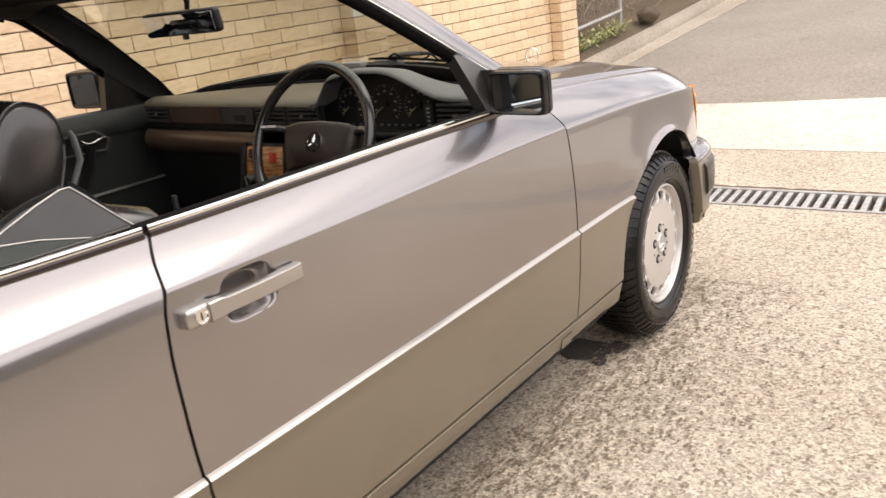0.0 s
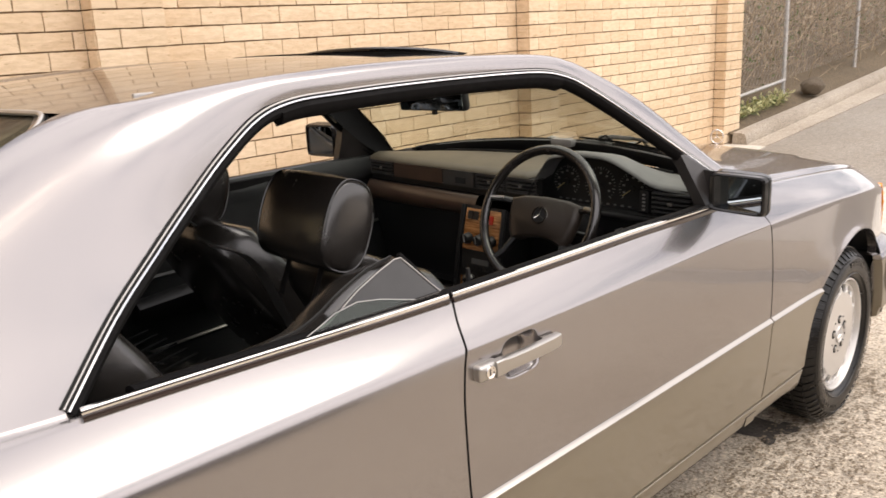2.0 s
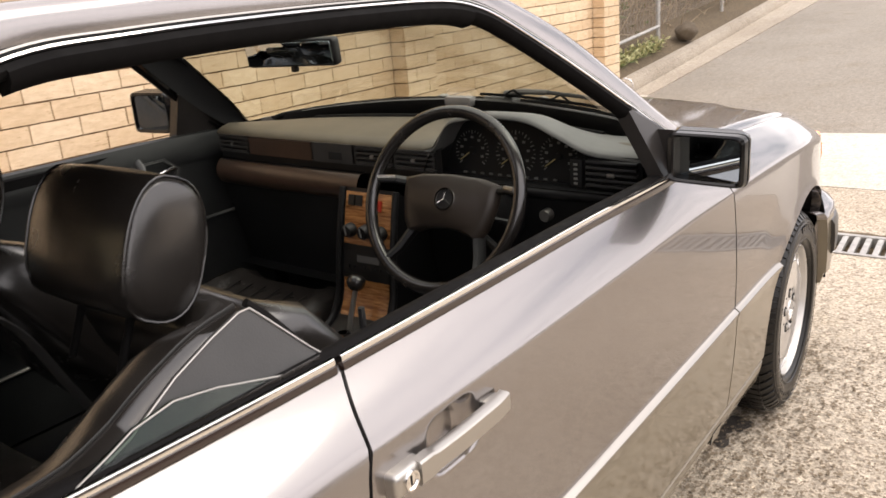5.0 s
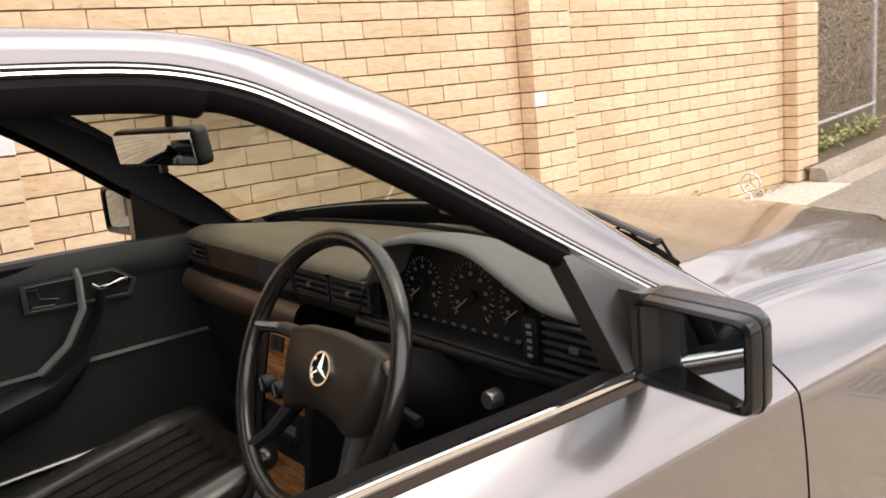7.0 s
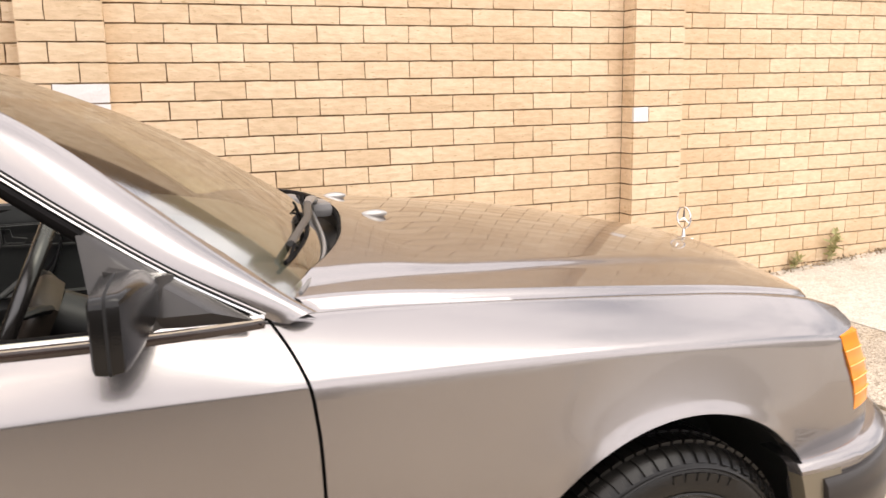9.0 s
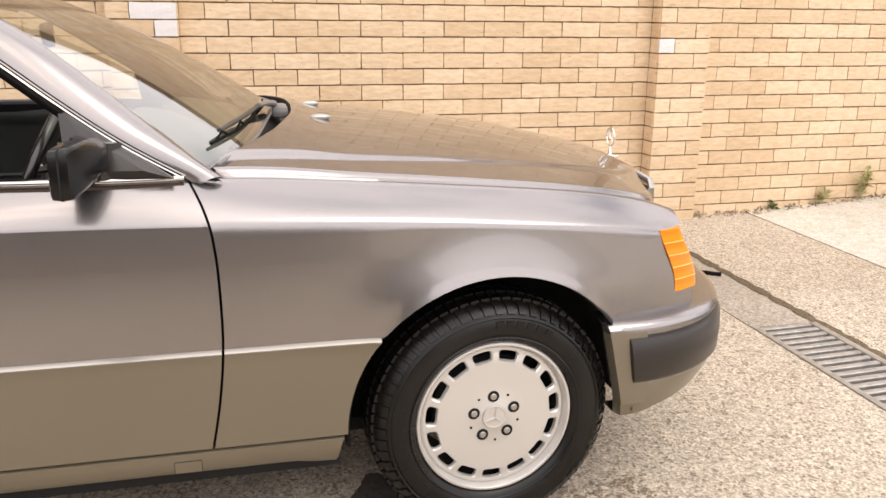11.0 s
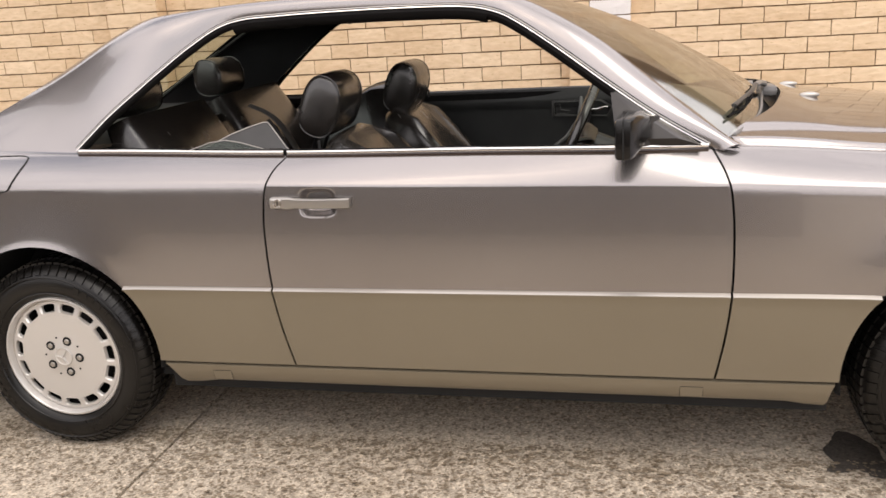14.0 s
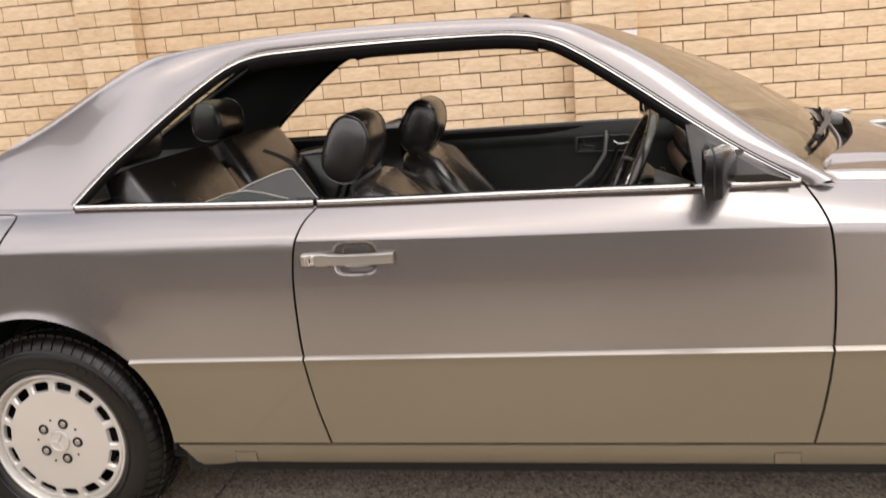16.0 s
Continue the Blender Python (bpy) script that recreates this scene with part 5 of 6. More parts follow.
def pad(width, height, depth, wn=14, hn=12, power=0.35, crown=0.0):
    """A padded block centred at 0: y across, z up, front towards +x."""
    rows = []
    for j in range(hn + 1):
        t = j / hn
        e = math.sin(math.pi * min(max(t, 0.0), 1.0)) ** 0.30 if 0 < t < 1 else 0.55
        z = (t - 0.5) * height
        ring = []
        for k in range(28):
            a = 2 * math.pi * k / 28
            c, q = math.cos(a), math.sin(a)
            yy = math.copysign(abs(c) ** power, c) * width / 2 * (0.86 + 0.14 * e)
            xx = math.copysign(abs(q) ** 0.42, q) * depth / 2 * e
            ring.append((xx + crown * (1 - (2 * yy / width) ** 2), yy, z))
        rows.append(ring)
    return loft(rows, True, True)


def headrest(parent, m, w=0.25, h=0.20, d=0.125, posts=True):
    """A padded box with flat cheeks: a rounded profile swept across."""
    def ring(y, k):
        pts = []
        for i in range(32):
            a = 2 * math.pi * i / 32
            c, q = math.cos(a), math.sin(a)
            x = math.copysign(abs(c) ** (0.92 if c > 0 else 0.70), c) * d / 2
            z = math.copysign(abs(q) ** (0.92 if q > 0 else 0.70), q) * h / 2
            pts.append(m @ Vector((x * k - 0.010 * (z / h + 0.5), y, z * k)))
        return pts

    half = w / 2
    rows = [ring(-half - 0.004, 0.55), ring(-half, 0.86), ring(-half + 0.004, 0.95), ring(-half + 0.014, 1.0), ring(-half * 0.4, 1.025), ring(0, 1.03), ring(half * 0.4, 1.025), ring(half - 0.014, 1.0), ring(half - 0.004, 0.95), ring(half, 0.86), ring(half + 0.004, 0.55)]
    hr = part("headrest", loft(rows, True, True), LEATHER, parent, "black leather headrest with piped edges", 60)
    for y in (-half + 0.006, half - 0.006):
        r = ring(y, 0.985)
        part("piping", tube(r + r[:1], 0.0022, 6), LEATHER, hr)
    if posts:
        for y in (-0.06, 0.06):
            part("headrest_post", tube([m @ Vector((0, y, -h * 0.3)), m @ Vector((0.0, y, -h * 0.9))], 0.006, 8), RUBBER, hr)
    return hr


def front_seat(y, hx=-1.862, hz=1.036, tilt=-6):
    st = new("front_seat")
    st.parent = car
    st["label"] = "black leather front seat, reclined"
    # backrest in its own frame: z up along the back, x towards the dash
    low, lean = Vector((-1.462, y, 0.425)), 36
    m = Matrix.Translation(low) @ Matrix.Rotation(radians(-lean), 4, "Y")
    rows = []
    for z, w, d0, d1 in ((-0.06, 0.40, -0.05, 0.05), (0.0, 0.47, -0.075, 0.07), (0.12, 0.50, -0.085, 0.085), (0.30, 0.50, -0.085, 0.08), (0.45, 0.48, -0.08, 0.07), (0.56, 0.44, -0.07, 0.06), (0.625, 0.37, -0.06, 0.05), (0.655, 0.27, -0.04, 0.03)):
        ring = []
        for k in range(36):
            a = 2 * math.pi * k / 36
            c, q = math.cos(a), math.sin(a)
            yy = math.copysign(abs(c) ** 0.45, c) * w / 2
            xx = math.copysign(abs(q) ** 0.6, q)
            bolster = 0.035 * smoothstep((abs(yy) / (w / 2) - 0.62) / 0.2) if xx > 0 and 0 < z < 0.58 else 0
            xx = xx * (d1 if xx > 0 else -d0) + bolster
            ring.append(m @ Vector((xx, yy, z)))
        rows.append(ring)
    back = cushion(rows, LEATHER, "backrest", st, "black leather backrest with side bolsters")
    for s in (-1, 1):
        part("backrest_piping", tube([m @ Vector((lerp(0.055, 0.03, t), s * lerp(0.246, 0.19, t ** 3), lerp(0.02, 0.62, t))) for t in np.linspace(0, 1, 14)], 0.002, 6), STITCH, back)
    # cushion
    mc = Matrix.Translation((-1.20, y, 0.44)) @ Matrix.Rotation(radians(-10), 4, "Y")
    rows = []
    for x, w, h in ((-0.27, 0.40, 0.10), (-0.22, 0.48, 0.13), (0, 0.50, 0.14), (0.18, 0.50, 0.14), (0.27, 0.47, 0.12), (0.30, 0.40, 0.07)):
        ring = []
        for k in range(32):
            a = 2 * math.pi * k / 32
            c, q = math.cos(a), math.sin(a)
            yy = math.copysign(abs(c) ** 0.4, c) * w / 2
            zz = math.copysign(abs(q) ** 0.6, q) * h / 2
            zz += 0.03 * smoothstep((abs(yy) / (w / 2) - 0.6) / 0.2) if zz > 0 else 0
            ring.append(mc @ Vector((x, yy, zz)))
        rows.append(ring)
    sq = cushion(rows, LEATHER, "seat_cushion", st)
    for yy in (-0.14, -0.084, -0.028, 0.028, 0.084, 0.14):
        part("pleat_seam", tube([mc @ Vector((x, yy, 0.0705)) for x in np.linspace(-0.22, 0.22, 8)], 0.003, 5), RUBBER, sq)
    part("seat_base", block(-1.48, -0.95, y - 0.21, y + 0.21, 0.255, 0.38, 0.02), PLASTIC, st)
    headrest(st, Matrix.Translation((hx, y, hz + 0.006)) @ Matrix.Rotation(radians(-tilt), 4, "Y"), 0.25, 0.200, 0.130)
    return st


front_seat(-0.353, -1.880, 1.045, -24)
front_seat(0.37, -1.800, 1.030, -22)

# rear bench
bench = new("rear_seat")
bench.parent = car
bench["label"] = "black leather rear bench with two headrests"
mb = Matrix.Translation((-2.40, 0, 0.735)) @ Matrix.Rotation(radians(-22), 4, "Y")
for y in (-0.35, 0.35):
    b = part("backrest", moved(pad(0.60, 0.66, 0.19, power=0.28), mb @ Matrix.Translation((0, y, 0))), LEATHER, bench, "padded black leather rear backrest", 60)
    c = part("seat_cushion", moved(pad(0.60, 0.55, 0.20, power=0.28), Matrix.Translation((-2.10, y, 0.47)) @ Matrix.Rotation(radians(-80), 4, "Y")), LEATHER, bench, "", 60)
    for yy in (-0.20, -0.14, -0.08, -0.02, 0.04, 0.10, 0.16):
        part("pleat_seam", tube([(x, y + yy, 0.575 + 0.17 * (x + 2.10)) for x in np.linspace(-2.28, -1.92, 8)], 0.004, 5), VOID, c)
    headrest(bench, Matrix.Translation((-2.622, y, 1.112)) @ Matrix.Rotation(radians(6), 4, "Y"), 0.235, 0.150, 0.125, False)
part("centre_armrest", moved(pad(0.16, 0.50, 0.16, power=0.3), mb @ Matrix.Translation((-0.01, 0, -0.02))), LEATHER, bench)
part("parcel_shelf", loft([[(x, y, 0.985 - 0.01 * abs(y)) for y in (-0.64, 0, 0.64)] for x in (-2.50, -2.8, -3.1)]), CARPET, car, "dark carpeted parcel shelf")
part("belt", tube(through_points([(-2.16, -0.40, 1.06), (-2.10, -0.39, 1.03), (-2.00, -0.37, 0.87), (-1.93, -0.36, 0.72)], 20), 0.024, 8, 0.12, (0, 1, 0)), WEBBING, car, "dark grey seat belt webbing")

# leather-clad wedge inside the rear side glass
WEDGE_OUT = [(x, 0.712, z) for x, z in ((-1.957, 1.038), (-2.01, 1.023), (-2.065, 1.002), (-2.10, 0.986), (-2.13, 0.970), (-2.17, 0.956), (-2.20, 0.950), (-2.30, 0.943), (-2.42, 0.930))]
WEDGE_IN = [(x, 0.62, z) for x, z in ((-1.965, 0.998), (-2.045, 1.000), (-2.078, 0.986), (-2.112, 0.968), (-2.145, 0.947), (-2.177, 0.930), (-2.217, 0.922), (-2.30, 0.918), (-2.42, 0.905))]
for s in (-1, 1):
    rows = []
    for a, b in zip(keyed(WEDGE_OUT, 3), keyed(WEDGE_IN, 3)):
        top = (a + b) / 2 + Vector((0, 0, 0.010))
        rows.append([Vector((p.x, s * p.y, p.z)) for p in (a + Vector((0.01, 0.02, -0.09)), a, a.lerp(top, 0.5) + Vector((0, 0, 0.006)), top, b.lerp(top, 0.5) + Vector((0, 0, 0.006)), b, b + Vector((0.02, -0.02, -0.30)))])
    wedge = part("side_wedge", loft(rows), LEATHER, car, "black leather wedge beside the rear side glass", 60)
    part("wedge_seam", tube([r[2] + Vector((0, 0, 0.001)) for r in rows], 0.0018, 5), STITCH, wedge)

# facing of the wedge, and the rear side glass lowered before it
GLASSLINE = [(-1.875, 0.951), (-1.916, 0.955), (-1.986, 0.973), (-2.04, 0.987), (-2.091, 0.995), (-2.142, 0.989), (-2.172, 0.979), (-2.214, 0.967), (-2.23, 0.955)]
qg = [(-1.882, 0.955), (-1.902, 0.975), (-1.946, 1.026), (-1.960, 1.041), (-1.976, 1.041), (-2.02, 1.029), (-2.076, 1.010), (-2.109, 0.995), (-2.142, 0.980), (-2.184, 0.967), (-2.215, 0.955)]
for s in (-1, 1):
    pts = [Vector((x, s * (0.752 - 0.40 * (z - 0.95)), z)) for x, z in qg]
    n = len(pts)
    back = [p + Vector((0, -s * 0.004, 0)) for p in pts]
    panel = part("wedge_panel", (pts + back, [tuple(range(n)), tuple(range(2 * n - 1, n - 1, -1))] + [(i, (i + 1) % n, n + (i + 1) % n, n + i) for i in range(n)]), VENT, car, "dark grey vinyl facing of the wedge", 0)
    pane_pts = [Vector((x, s * (0.760 - 0.40 * (z - 0.95)), z)) for x, z in GLASSLINE]
    n = len(pane_pts)
    back = [p + Vector((0, -s * 0.004, 0)) for p in pane_pts]
    pane = part("quarter_glass", (pane_pts + back, [tuple(range(n)), tuple(range(2 * n - 1, n - 1, -1))] + [(i, (i + 1) % n, n + (i + 1) % n, n + i) for i in range(n)]), SIDEGLASS, car, "tinted rear side glass, lowered most of the way", 0)
    pane.visible_shadow = False
    part("glass_rim", tube([p + Vector((0, s * 0.001, 0)) for p in pane_pts], 0.0012, 6), SATIN, pane)
    part("panel_piping", tube([p + Vector((0, s * 0.001, 0)) for p in pts], 0.0015, 6), SATIN, panel)
    part("glass_guide", tube([pts[0] + Vector((0.006, 0, -0.02)), pts[2] + Vector((0.006, -s * 0.004, 0)), pts[3] + Vector((0.0, -s * 0.004, 0.006))], 0.0055, 6), RUBBER, pane)

# ---- dashboard ----
dash = new("dashboard")
dash.parent = car
dash.location.z, dash.rotation_euler.x = 0.026, 0.008
dash["label"] = "dark vinyl dashboard with brown fascia"


def dash_x(y):
    """How far back the dashboard's edge stands."""
    return -0.859 + 0.012 * smoothstep((abs(y) - 0.45) / 0.3)


rows = []
for j in range(37):
    y = lerp(-0.70, 0.70, j / 36)
    v = y / 0.706
    base = screen(max(-1, min(1, v)), 0.03)
    xe = dash_x(y) if y > -0.135 else -0.775
    z0 = 0.955 - 0.022 * v * v
    rows.append([(base.x - 0.01, y, z0 - 0.02), (base.x - 0.02, y, z0), (lerp(base.x, xe, 0.35), y, lerp(z0, 0.952, 0.4) + 0.004), (lerp(base.x, xe, 0.7), y, 0.953), (xe + 0.03, y, 0.949), (xe + 0.012, y, 0.944), (xe, y, 0.936), (xe - 0.002, y, 0.930), (xe + 0.010, y, 0.926)])
dash_top = part("dash_top", loft(rows), DASHTOP, dash, "dark olive padded dash top", 60)
defrost = [(lerp(screen(y / 0.706, 0.03).x, dash_x(y), 0.12), y, 0.958 - 0.022 * (y / 0.706) ** 2) for y in np.linspace(-0.5, 0.5, 24)]
part("defrost_slot", tube(defrost, 0.006, 6, 1.6), RUBBER, dash_top, "black defroster slot below the glass")


def face(y0, y1, z0, z1, off, n=14, lean=0.0):
    """A strip of the fascia between two heights, off metres proud of the dash's face."""
    rows = []
    for k in range(n + 1):
        y = lerp(y0, y1, k / n)
        x = dash_x(y) - off
        rows.append([(x + 0.02, y, z0 - 0.001), (x - lean, y, z0), (x, y, z1), (x + 0.02, y, z1 + 0.001)])
    return loft(rows)


def roll(y0, y1, z0, z1, off, bulge, n=20):
    """A padded strip with a rounded face."""
    rows = []
    for k in range(n + 1):
        y = lerp(y0, y1, k / n)
        x = dash_x(y) - off
        rows.append([(x + 0.04, y, z0 + 0.002)] + [(x - bulge * math.sin(math.pi * t) ** 0.7, y, lerp(z0, z1, t)) for t in np.linspace(0, 1, 8)] + [(x + 0.04, y, z1 - 0.002)])
    return loft(rows, False, False)


part("fascia", face(-0.165, 0.70, 0.852, 0.932, -0.008, 30), PLASTIC, dash)
part("trim_panel", face(0.285, 0.548, 0.876, 0.928, 0.003), BROWN, dash, "brown veneer trim panel")
part("glovebox_lid", roll(0.105, 0.70, 0.775, 0.850, 0.006, 0.020), BROWN, dash, "brown padded glovebox lid")
part("shelf", loft([[(dash_x(y) - 0.004, y, 0.852), (dash_x(y) + 0.030, y, 0.860), (dash_x(y) + 0.030, y, 0.873)] for y in np.linspace(0.10, 0.70, 10)]), RUBBER, dash)
part("glovebox", face(0.10, 0.70, 0.50, 0.776, 0.000, 14, -0.07), PLASTIC, dash)
part("lower_fascia", face(-0.70, -0.09, 0.53, 0.842, -0.006, 14, -0.06), PLASTIC, dash, "dark knee panel")
part("knee_roll", roll(-0.70, -0.105, 0.838, 0.868, 0.000, 0.012), PLASTIC, dash, "black padded roll below the instruments")
part("switch_panel", face(0.128, 0.278, 0.875, 0.930, 0.005, 4), VENT, dash, "grey switch panel")
part("sensor_window", face(0.165, 0.215, 0.886, 0.906, 0.007, 2), VOID, dash)


def vent(y0, y1, z0, z1, off=0.004, slats=4):
    v = part("air_vent", join(face(y0, y1, z0, z0 + 0.004, off), face(y0, y1, z1 - 0.004, z1, off), face(y0, y0 + 0.005, z0, z1, off, 1), face(y1 - 0.005, y1, z0, z1, off, 1)), VENT, dash, "black slatted air vent")
    part("vent_well", face(y0 + 0.003, y1 - 0.003, z0 + 0.003, z1 - 0.003, -0.007, 4), VOID, v)
    for k in range(slats):
        z = lerp(z0 + 0.008, z1 - 0.008, k / (slats - 1))
        part("slat", face(y0 + 0.004, y1 - 0.004, z - 0.0026, z + 0.0026, off - 0.001, 6), VENT, v)
    part("vent_lever", face((y0 + y1) / 2 - 0.006, (y0 + y1) / 2 + 0.006, (z0 + z1) / 2 - 0.004, (z0 + z1) / 2 + 0.004, off + 0.006, 1), SATIN, v)


vent(0.556, 0.690, 0.875, 0.930)
vent(-0.010, 0.120, 0.875, 0.930)
vent(-0.150, -0.018, 0.875, 0.930)

# instrument binnacle
hood_z = curve([0.13, 0.155, 0.185, 0.25, 0.35, 0.42, 0.50, 0.574, 0.64, 0.70], [0.926, 0.952, 0.998, 1.024, 1.032, 1.026, 0.994, 0.960, 0.950, 0.947])
rows = []
for j in range(41):
    y = lerp(-0.13, -0.70, j / 40)
    top = hood_z(-y)
    xe = -0.862 + 0.020 * smoothstep((-y - 0.52) / 0.15)
    zb = 0.948
    rows.append([(-0.62, y, 0.945), (-0.70, y, lerp(zb, top, 0.45)), (-0.77, y, lerp(zb, top, 0.88)), (xe + 0.03, y, top + 0.002), (xe + 0.008, y, top), (xe, y, top - 0.004), (xe - 0.001, y, top - 0.010), (xe + 0.006, y, top - 0.014), (-0.785, y, top - 0.016)])
binn = part("binnacle", loft(rows), DASHGREY, dash, "grey vinyl instrument hood", 60)
part("binnacle_cheek", loft([[(-0.866, -0.108, 0.862), (-0.866, -0.128, 0.905), (-0.863, -0.150, 0.945), (-0.860, -0.186, 0.996)], [(-0.785, -0.128, 0.862), (-0.785, -0.145, 0.905), (-0.785, -0.160, 0.945), (-0.785, -0.190, 0.998)]]), PLASTIC, binn)
panel_x = -0.785
part("instrument_panel", loft([[(panel_x - 0.012, y, 0.858), (panel_x, y, max(0.90, hood_z(-y) - 0.012))] for y in np.linspace(-0.125, -0.555, 24)]), DIAL, binn, "black instrument panel")
part("panel_ledge", loft([[(-0.868, y, 0.866), (panel_x - 0.010, y, 0.862)] for y in np.linspace(-0.105, -0.70, 12)]), PLASTIC, binn)
for cy, r in ((-0.222, 0.050), (-0.350, 0.056), (-0.468, 0.050)):
    def at(rr, a, d=0.004):
        y, z = cy - rr * math.sin(a), 0.925 + rr * math.cos(a)
        return Vector((panel_x - 0.012 * (1.0 - z) / 0.14 - d, y, z))
    ticks = []
    for k in range(25):
        a = lerp(-2.3, 2.3, k / 24)
        ticks.append(tube([at(r * (0.82 if k % 3 == 0 else 0.9), a), at(r, a)], 0.0009 if k % 3 else 0.0015, 4))
    for k in range(7):
        a = lerp(-2.0, 2.0, k / 6)
        p = at(r * 0.66, a)
        ticks.append(plain(block(p.x - 0.001, p.x, p.y - 0.004, p.y + 0.004, p.z - 0.003, p.z + 0.003)))
    dial = part("gauge_scale", join(*ticks), WHITE, binn, "pale gauge scale")
    part("needle", tube([at(0.0, 0, 0.006), at(r * 0.85, -2.2, 0.006)], 0.0016, 5), YELLOW, dial)
    part("needle_hub", moved(spun([(0, -0.004), (0.009, -0.004), (0.010, 0.0)], 14), Matrix.Translation(at(0, 0, 0.004)) @ Matrix.Rotation(radians(-90), 4, "Z")), DIAL, dial)
part("warning_lamps", join(*[plain(block(panel_x - 0.016, panel_x - 0.013, y - 0.005, y + 0.005, 0.866, 0.871)) for y in np.linspace(-0.20, -0.46, 11)]), DASHGREY, binn, "row of small warning lamps")
v_out = part("air_vent", join(*[plain(block(-0.856, -0.838, -0.690, -0.568, z - 0.003, z + 0.003, 0.001)) for z in np.linspace(0.880, 0.934, 5)]), VENT, dash, "black slatted outer air vent")
part("vent_well", block(-0.842, -0.832, -0.698, -0.562, 0.868, 0.946), VOID, v_out)
part("vent_lever", block(-0.862, -0.855, -0.640, -0.622, 0.902, 0.912, 0.002), SATIN, v_out)
part("slider_plate", block(-0.858, -0.840, -0.560, -0.530, 0.872, 0.938, 0.002), DIAL, v_out, "narrow black control strip")
for k in range(5):
    part("slider_mark", block(-0.8605, -0.8585, -0.550, -0.541, 0.880 + 0.011 * k, 0.885 + 0.011 * k), WHITE, v_out)
part("light_knob", moved(spun([(0, -0.022), (0.013, -0.022), (0.015, -0.018), (0.015, 0.0)], 18), Matrix.Translation((-0.868, -0.478, 0.805)) @ Matrix.Rotation(radians(-90), 4, "Z")), SATIN, dash, "grey rotary light switch")
part("headlamp_adjuster", moved(spun([(0, -0.012), (0.008, -0.012), (0.008, 0.0)], 14), Matrix.Translation((-0.866, -0.560, 0.805)) @ Matrix.Rotation(radians(-90), 4, "Z")), PLASTIC, dash)

# steering wheel
sw = new("steering_wheel")
sw.parent = car
sw["label"] = "black four-spoke steering wheel"
M = Matrix.Translation((-1.053, -0.342, 0.890)) @ Matrix.Rotation(radians(24), 4, "Y")
# here the wheel lies in the y-z plane and faces -x
rows = []
for k in range(64):
    a = 2 * math.pi * k / 64
    r = Vector((0, math.cos(a), math.sin(a)))
    rows.append([M @ (Vector((-0.042, 0, 0)) + r * 0.198 + (r * math.cos(b) + Vector((1, 0, 0)) * math.sin(b)) * 0.0145) for b in (2 * math.pi * q / 12 for q in range(12))])
rows.append(rows[0])
part("wheel_rim", loft(rows, True), LEATHER, sw, "black leather steering wheel rim", 80)
hub = []
for x, k in ((0.02, 0.90), (-0.004, 1.0), (-0.020, 0.97), (-0.028, 0.85)):
    hub.append([M @ Vector((x, y * k, z * k)) for y, z in [(-0.128, 0.046), (-0.08, 0.058), (0, 0.062), (0.08, 0.058), (0.128, 0.046), (0.125, 0.0), (0.112, -0.055), (0.095, -0.082), (0.055, -0.066), (0, -0.060), (-0.055, -0.066), (-0.095, -0.082), (-0.112, -0.055), (-0.125, 0.0)]])
part("hub_pad", loft(hub, True, True), HUBPAD, sw, "broad dark hub pad", 50)
for sy in (-1, 1):
    part("spoke", tube([M @ Vector((0.0, sy * 0.11, 0.036)), M @ Vector((-0.018, sy * 0.155, 0.038)), M @ Vector((-0.040, sy * 0.192, 0.030))], lambda s: 0.017 - 0.004 * s, 8, 0.6, (1, 0, 0)), PLASTIC, sw)
    part("spoke", tube([M @ Vector((0.0, sy * 0.085, -0.06)), M @ Vector((-0.018, sy * 0.11, -0.12)), M @ Vector((-0.040, sy * 0.125, -0.150))], lambda s: 0.020 - 0.005 * s, 8, 0.6, (1, 0, 0)), PLASTIC, sw)
    part("spoke_clip", tube([M @ Vector((-0.030, sy * 0.150, 0.040)), M @ Vector((-0.050, sy * 0.185, 0.034))], 0.006, 6), SATIN, sw)
face_m = M @ Matrix.Translation((-0.029, 0, 0.002)) @ Matrix.Rotation(radians(-90), 4, "Z")
badge = part("badge", moved(spun([(0, -0.001), (0.024, -0.001), (0.0245, 0.004)], 36), face_m), DIAL, sw, "round hub badge")
part("badge_ring", moved(spun([(0.0215, -0.002), (0.0225, -0.0045), (0.026, -0.0045), (0.027, 0.002)], 36), face_m), CHROME, badge)
part("badge_spokes", join(*[moved(tube([(0, -0.003, 0), (0.022 * math.sin(b), -0.003, 0.022 * math.cos(b))], lambda s: 0.0055 - 0.004 * s, 4, 0.5, (0, 1, 0)), face_m) for b in (0.0, 2.094, 4.189)]), CHROME, badge)
part("column", tube([M @ Vector((0.02, 0, 0)), M @ Vector((0.22, 0, -0.01))], lambda s: 0.055 + 0.015 * s, 14), PLASTIC, sw)
part("stalk", tube([M @ Vector((0.05, -0.04, -0.02)), M @ Vector((0.04, -0.16, -0.03))], 0.008, 8), PLASTIC, sw)
part("stalk", tube([M @ Vector((0.05, -0.04, -0.05)), M @ Vector((0.05, -0.13, -0.10))], 0.010, 8), PLASTIC, sw)

# centre console: tilted stack, tunnel, selector
con = new("centre_console")
con.parent = car
con.location.z = 0.023
con["label"] = "centre console with zebrano veneer and selector lever"


def stack(t, y, off=0.0):
    """A place on the console's sloping face: t runs down from 0 to 1."""
    p = through_stack[int(round(t * 60))]
    return Vector((p.x - off * 0.9, y, p.z + off * 0.4))


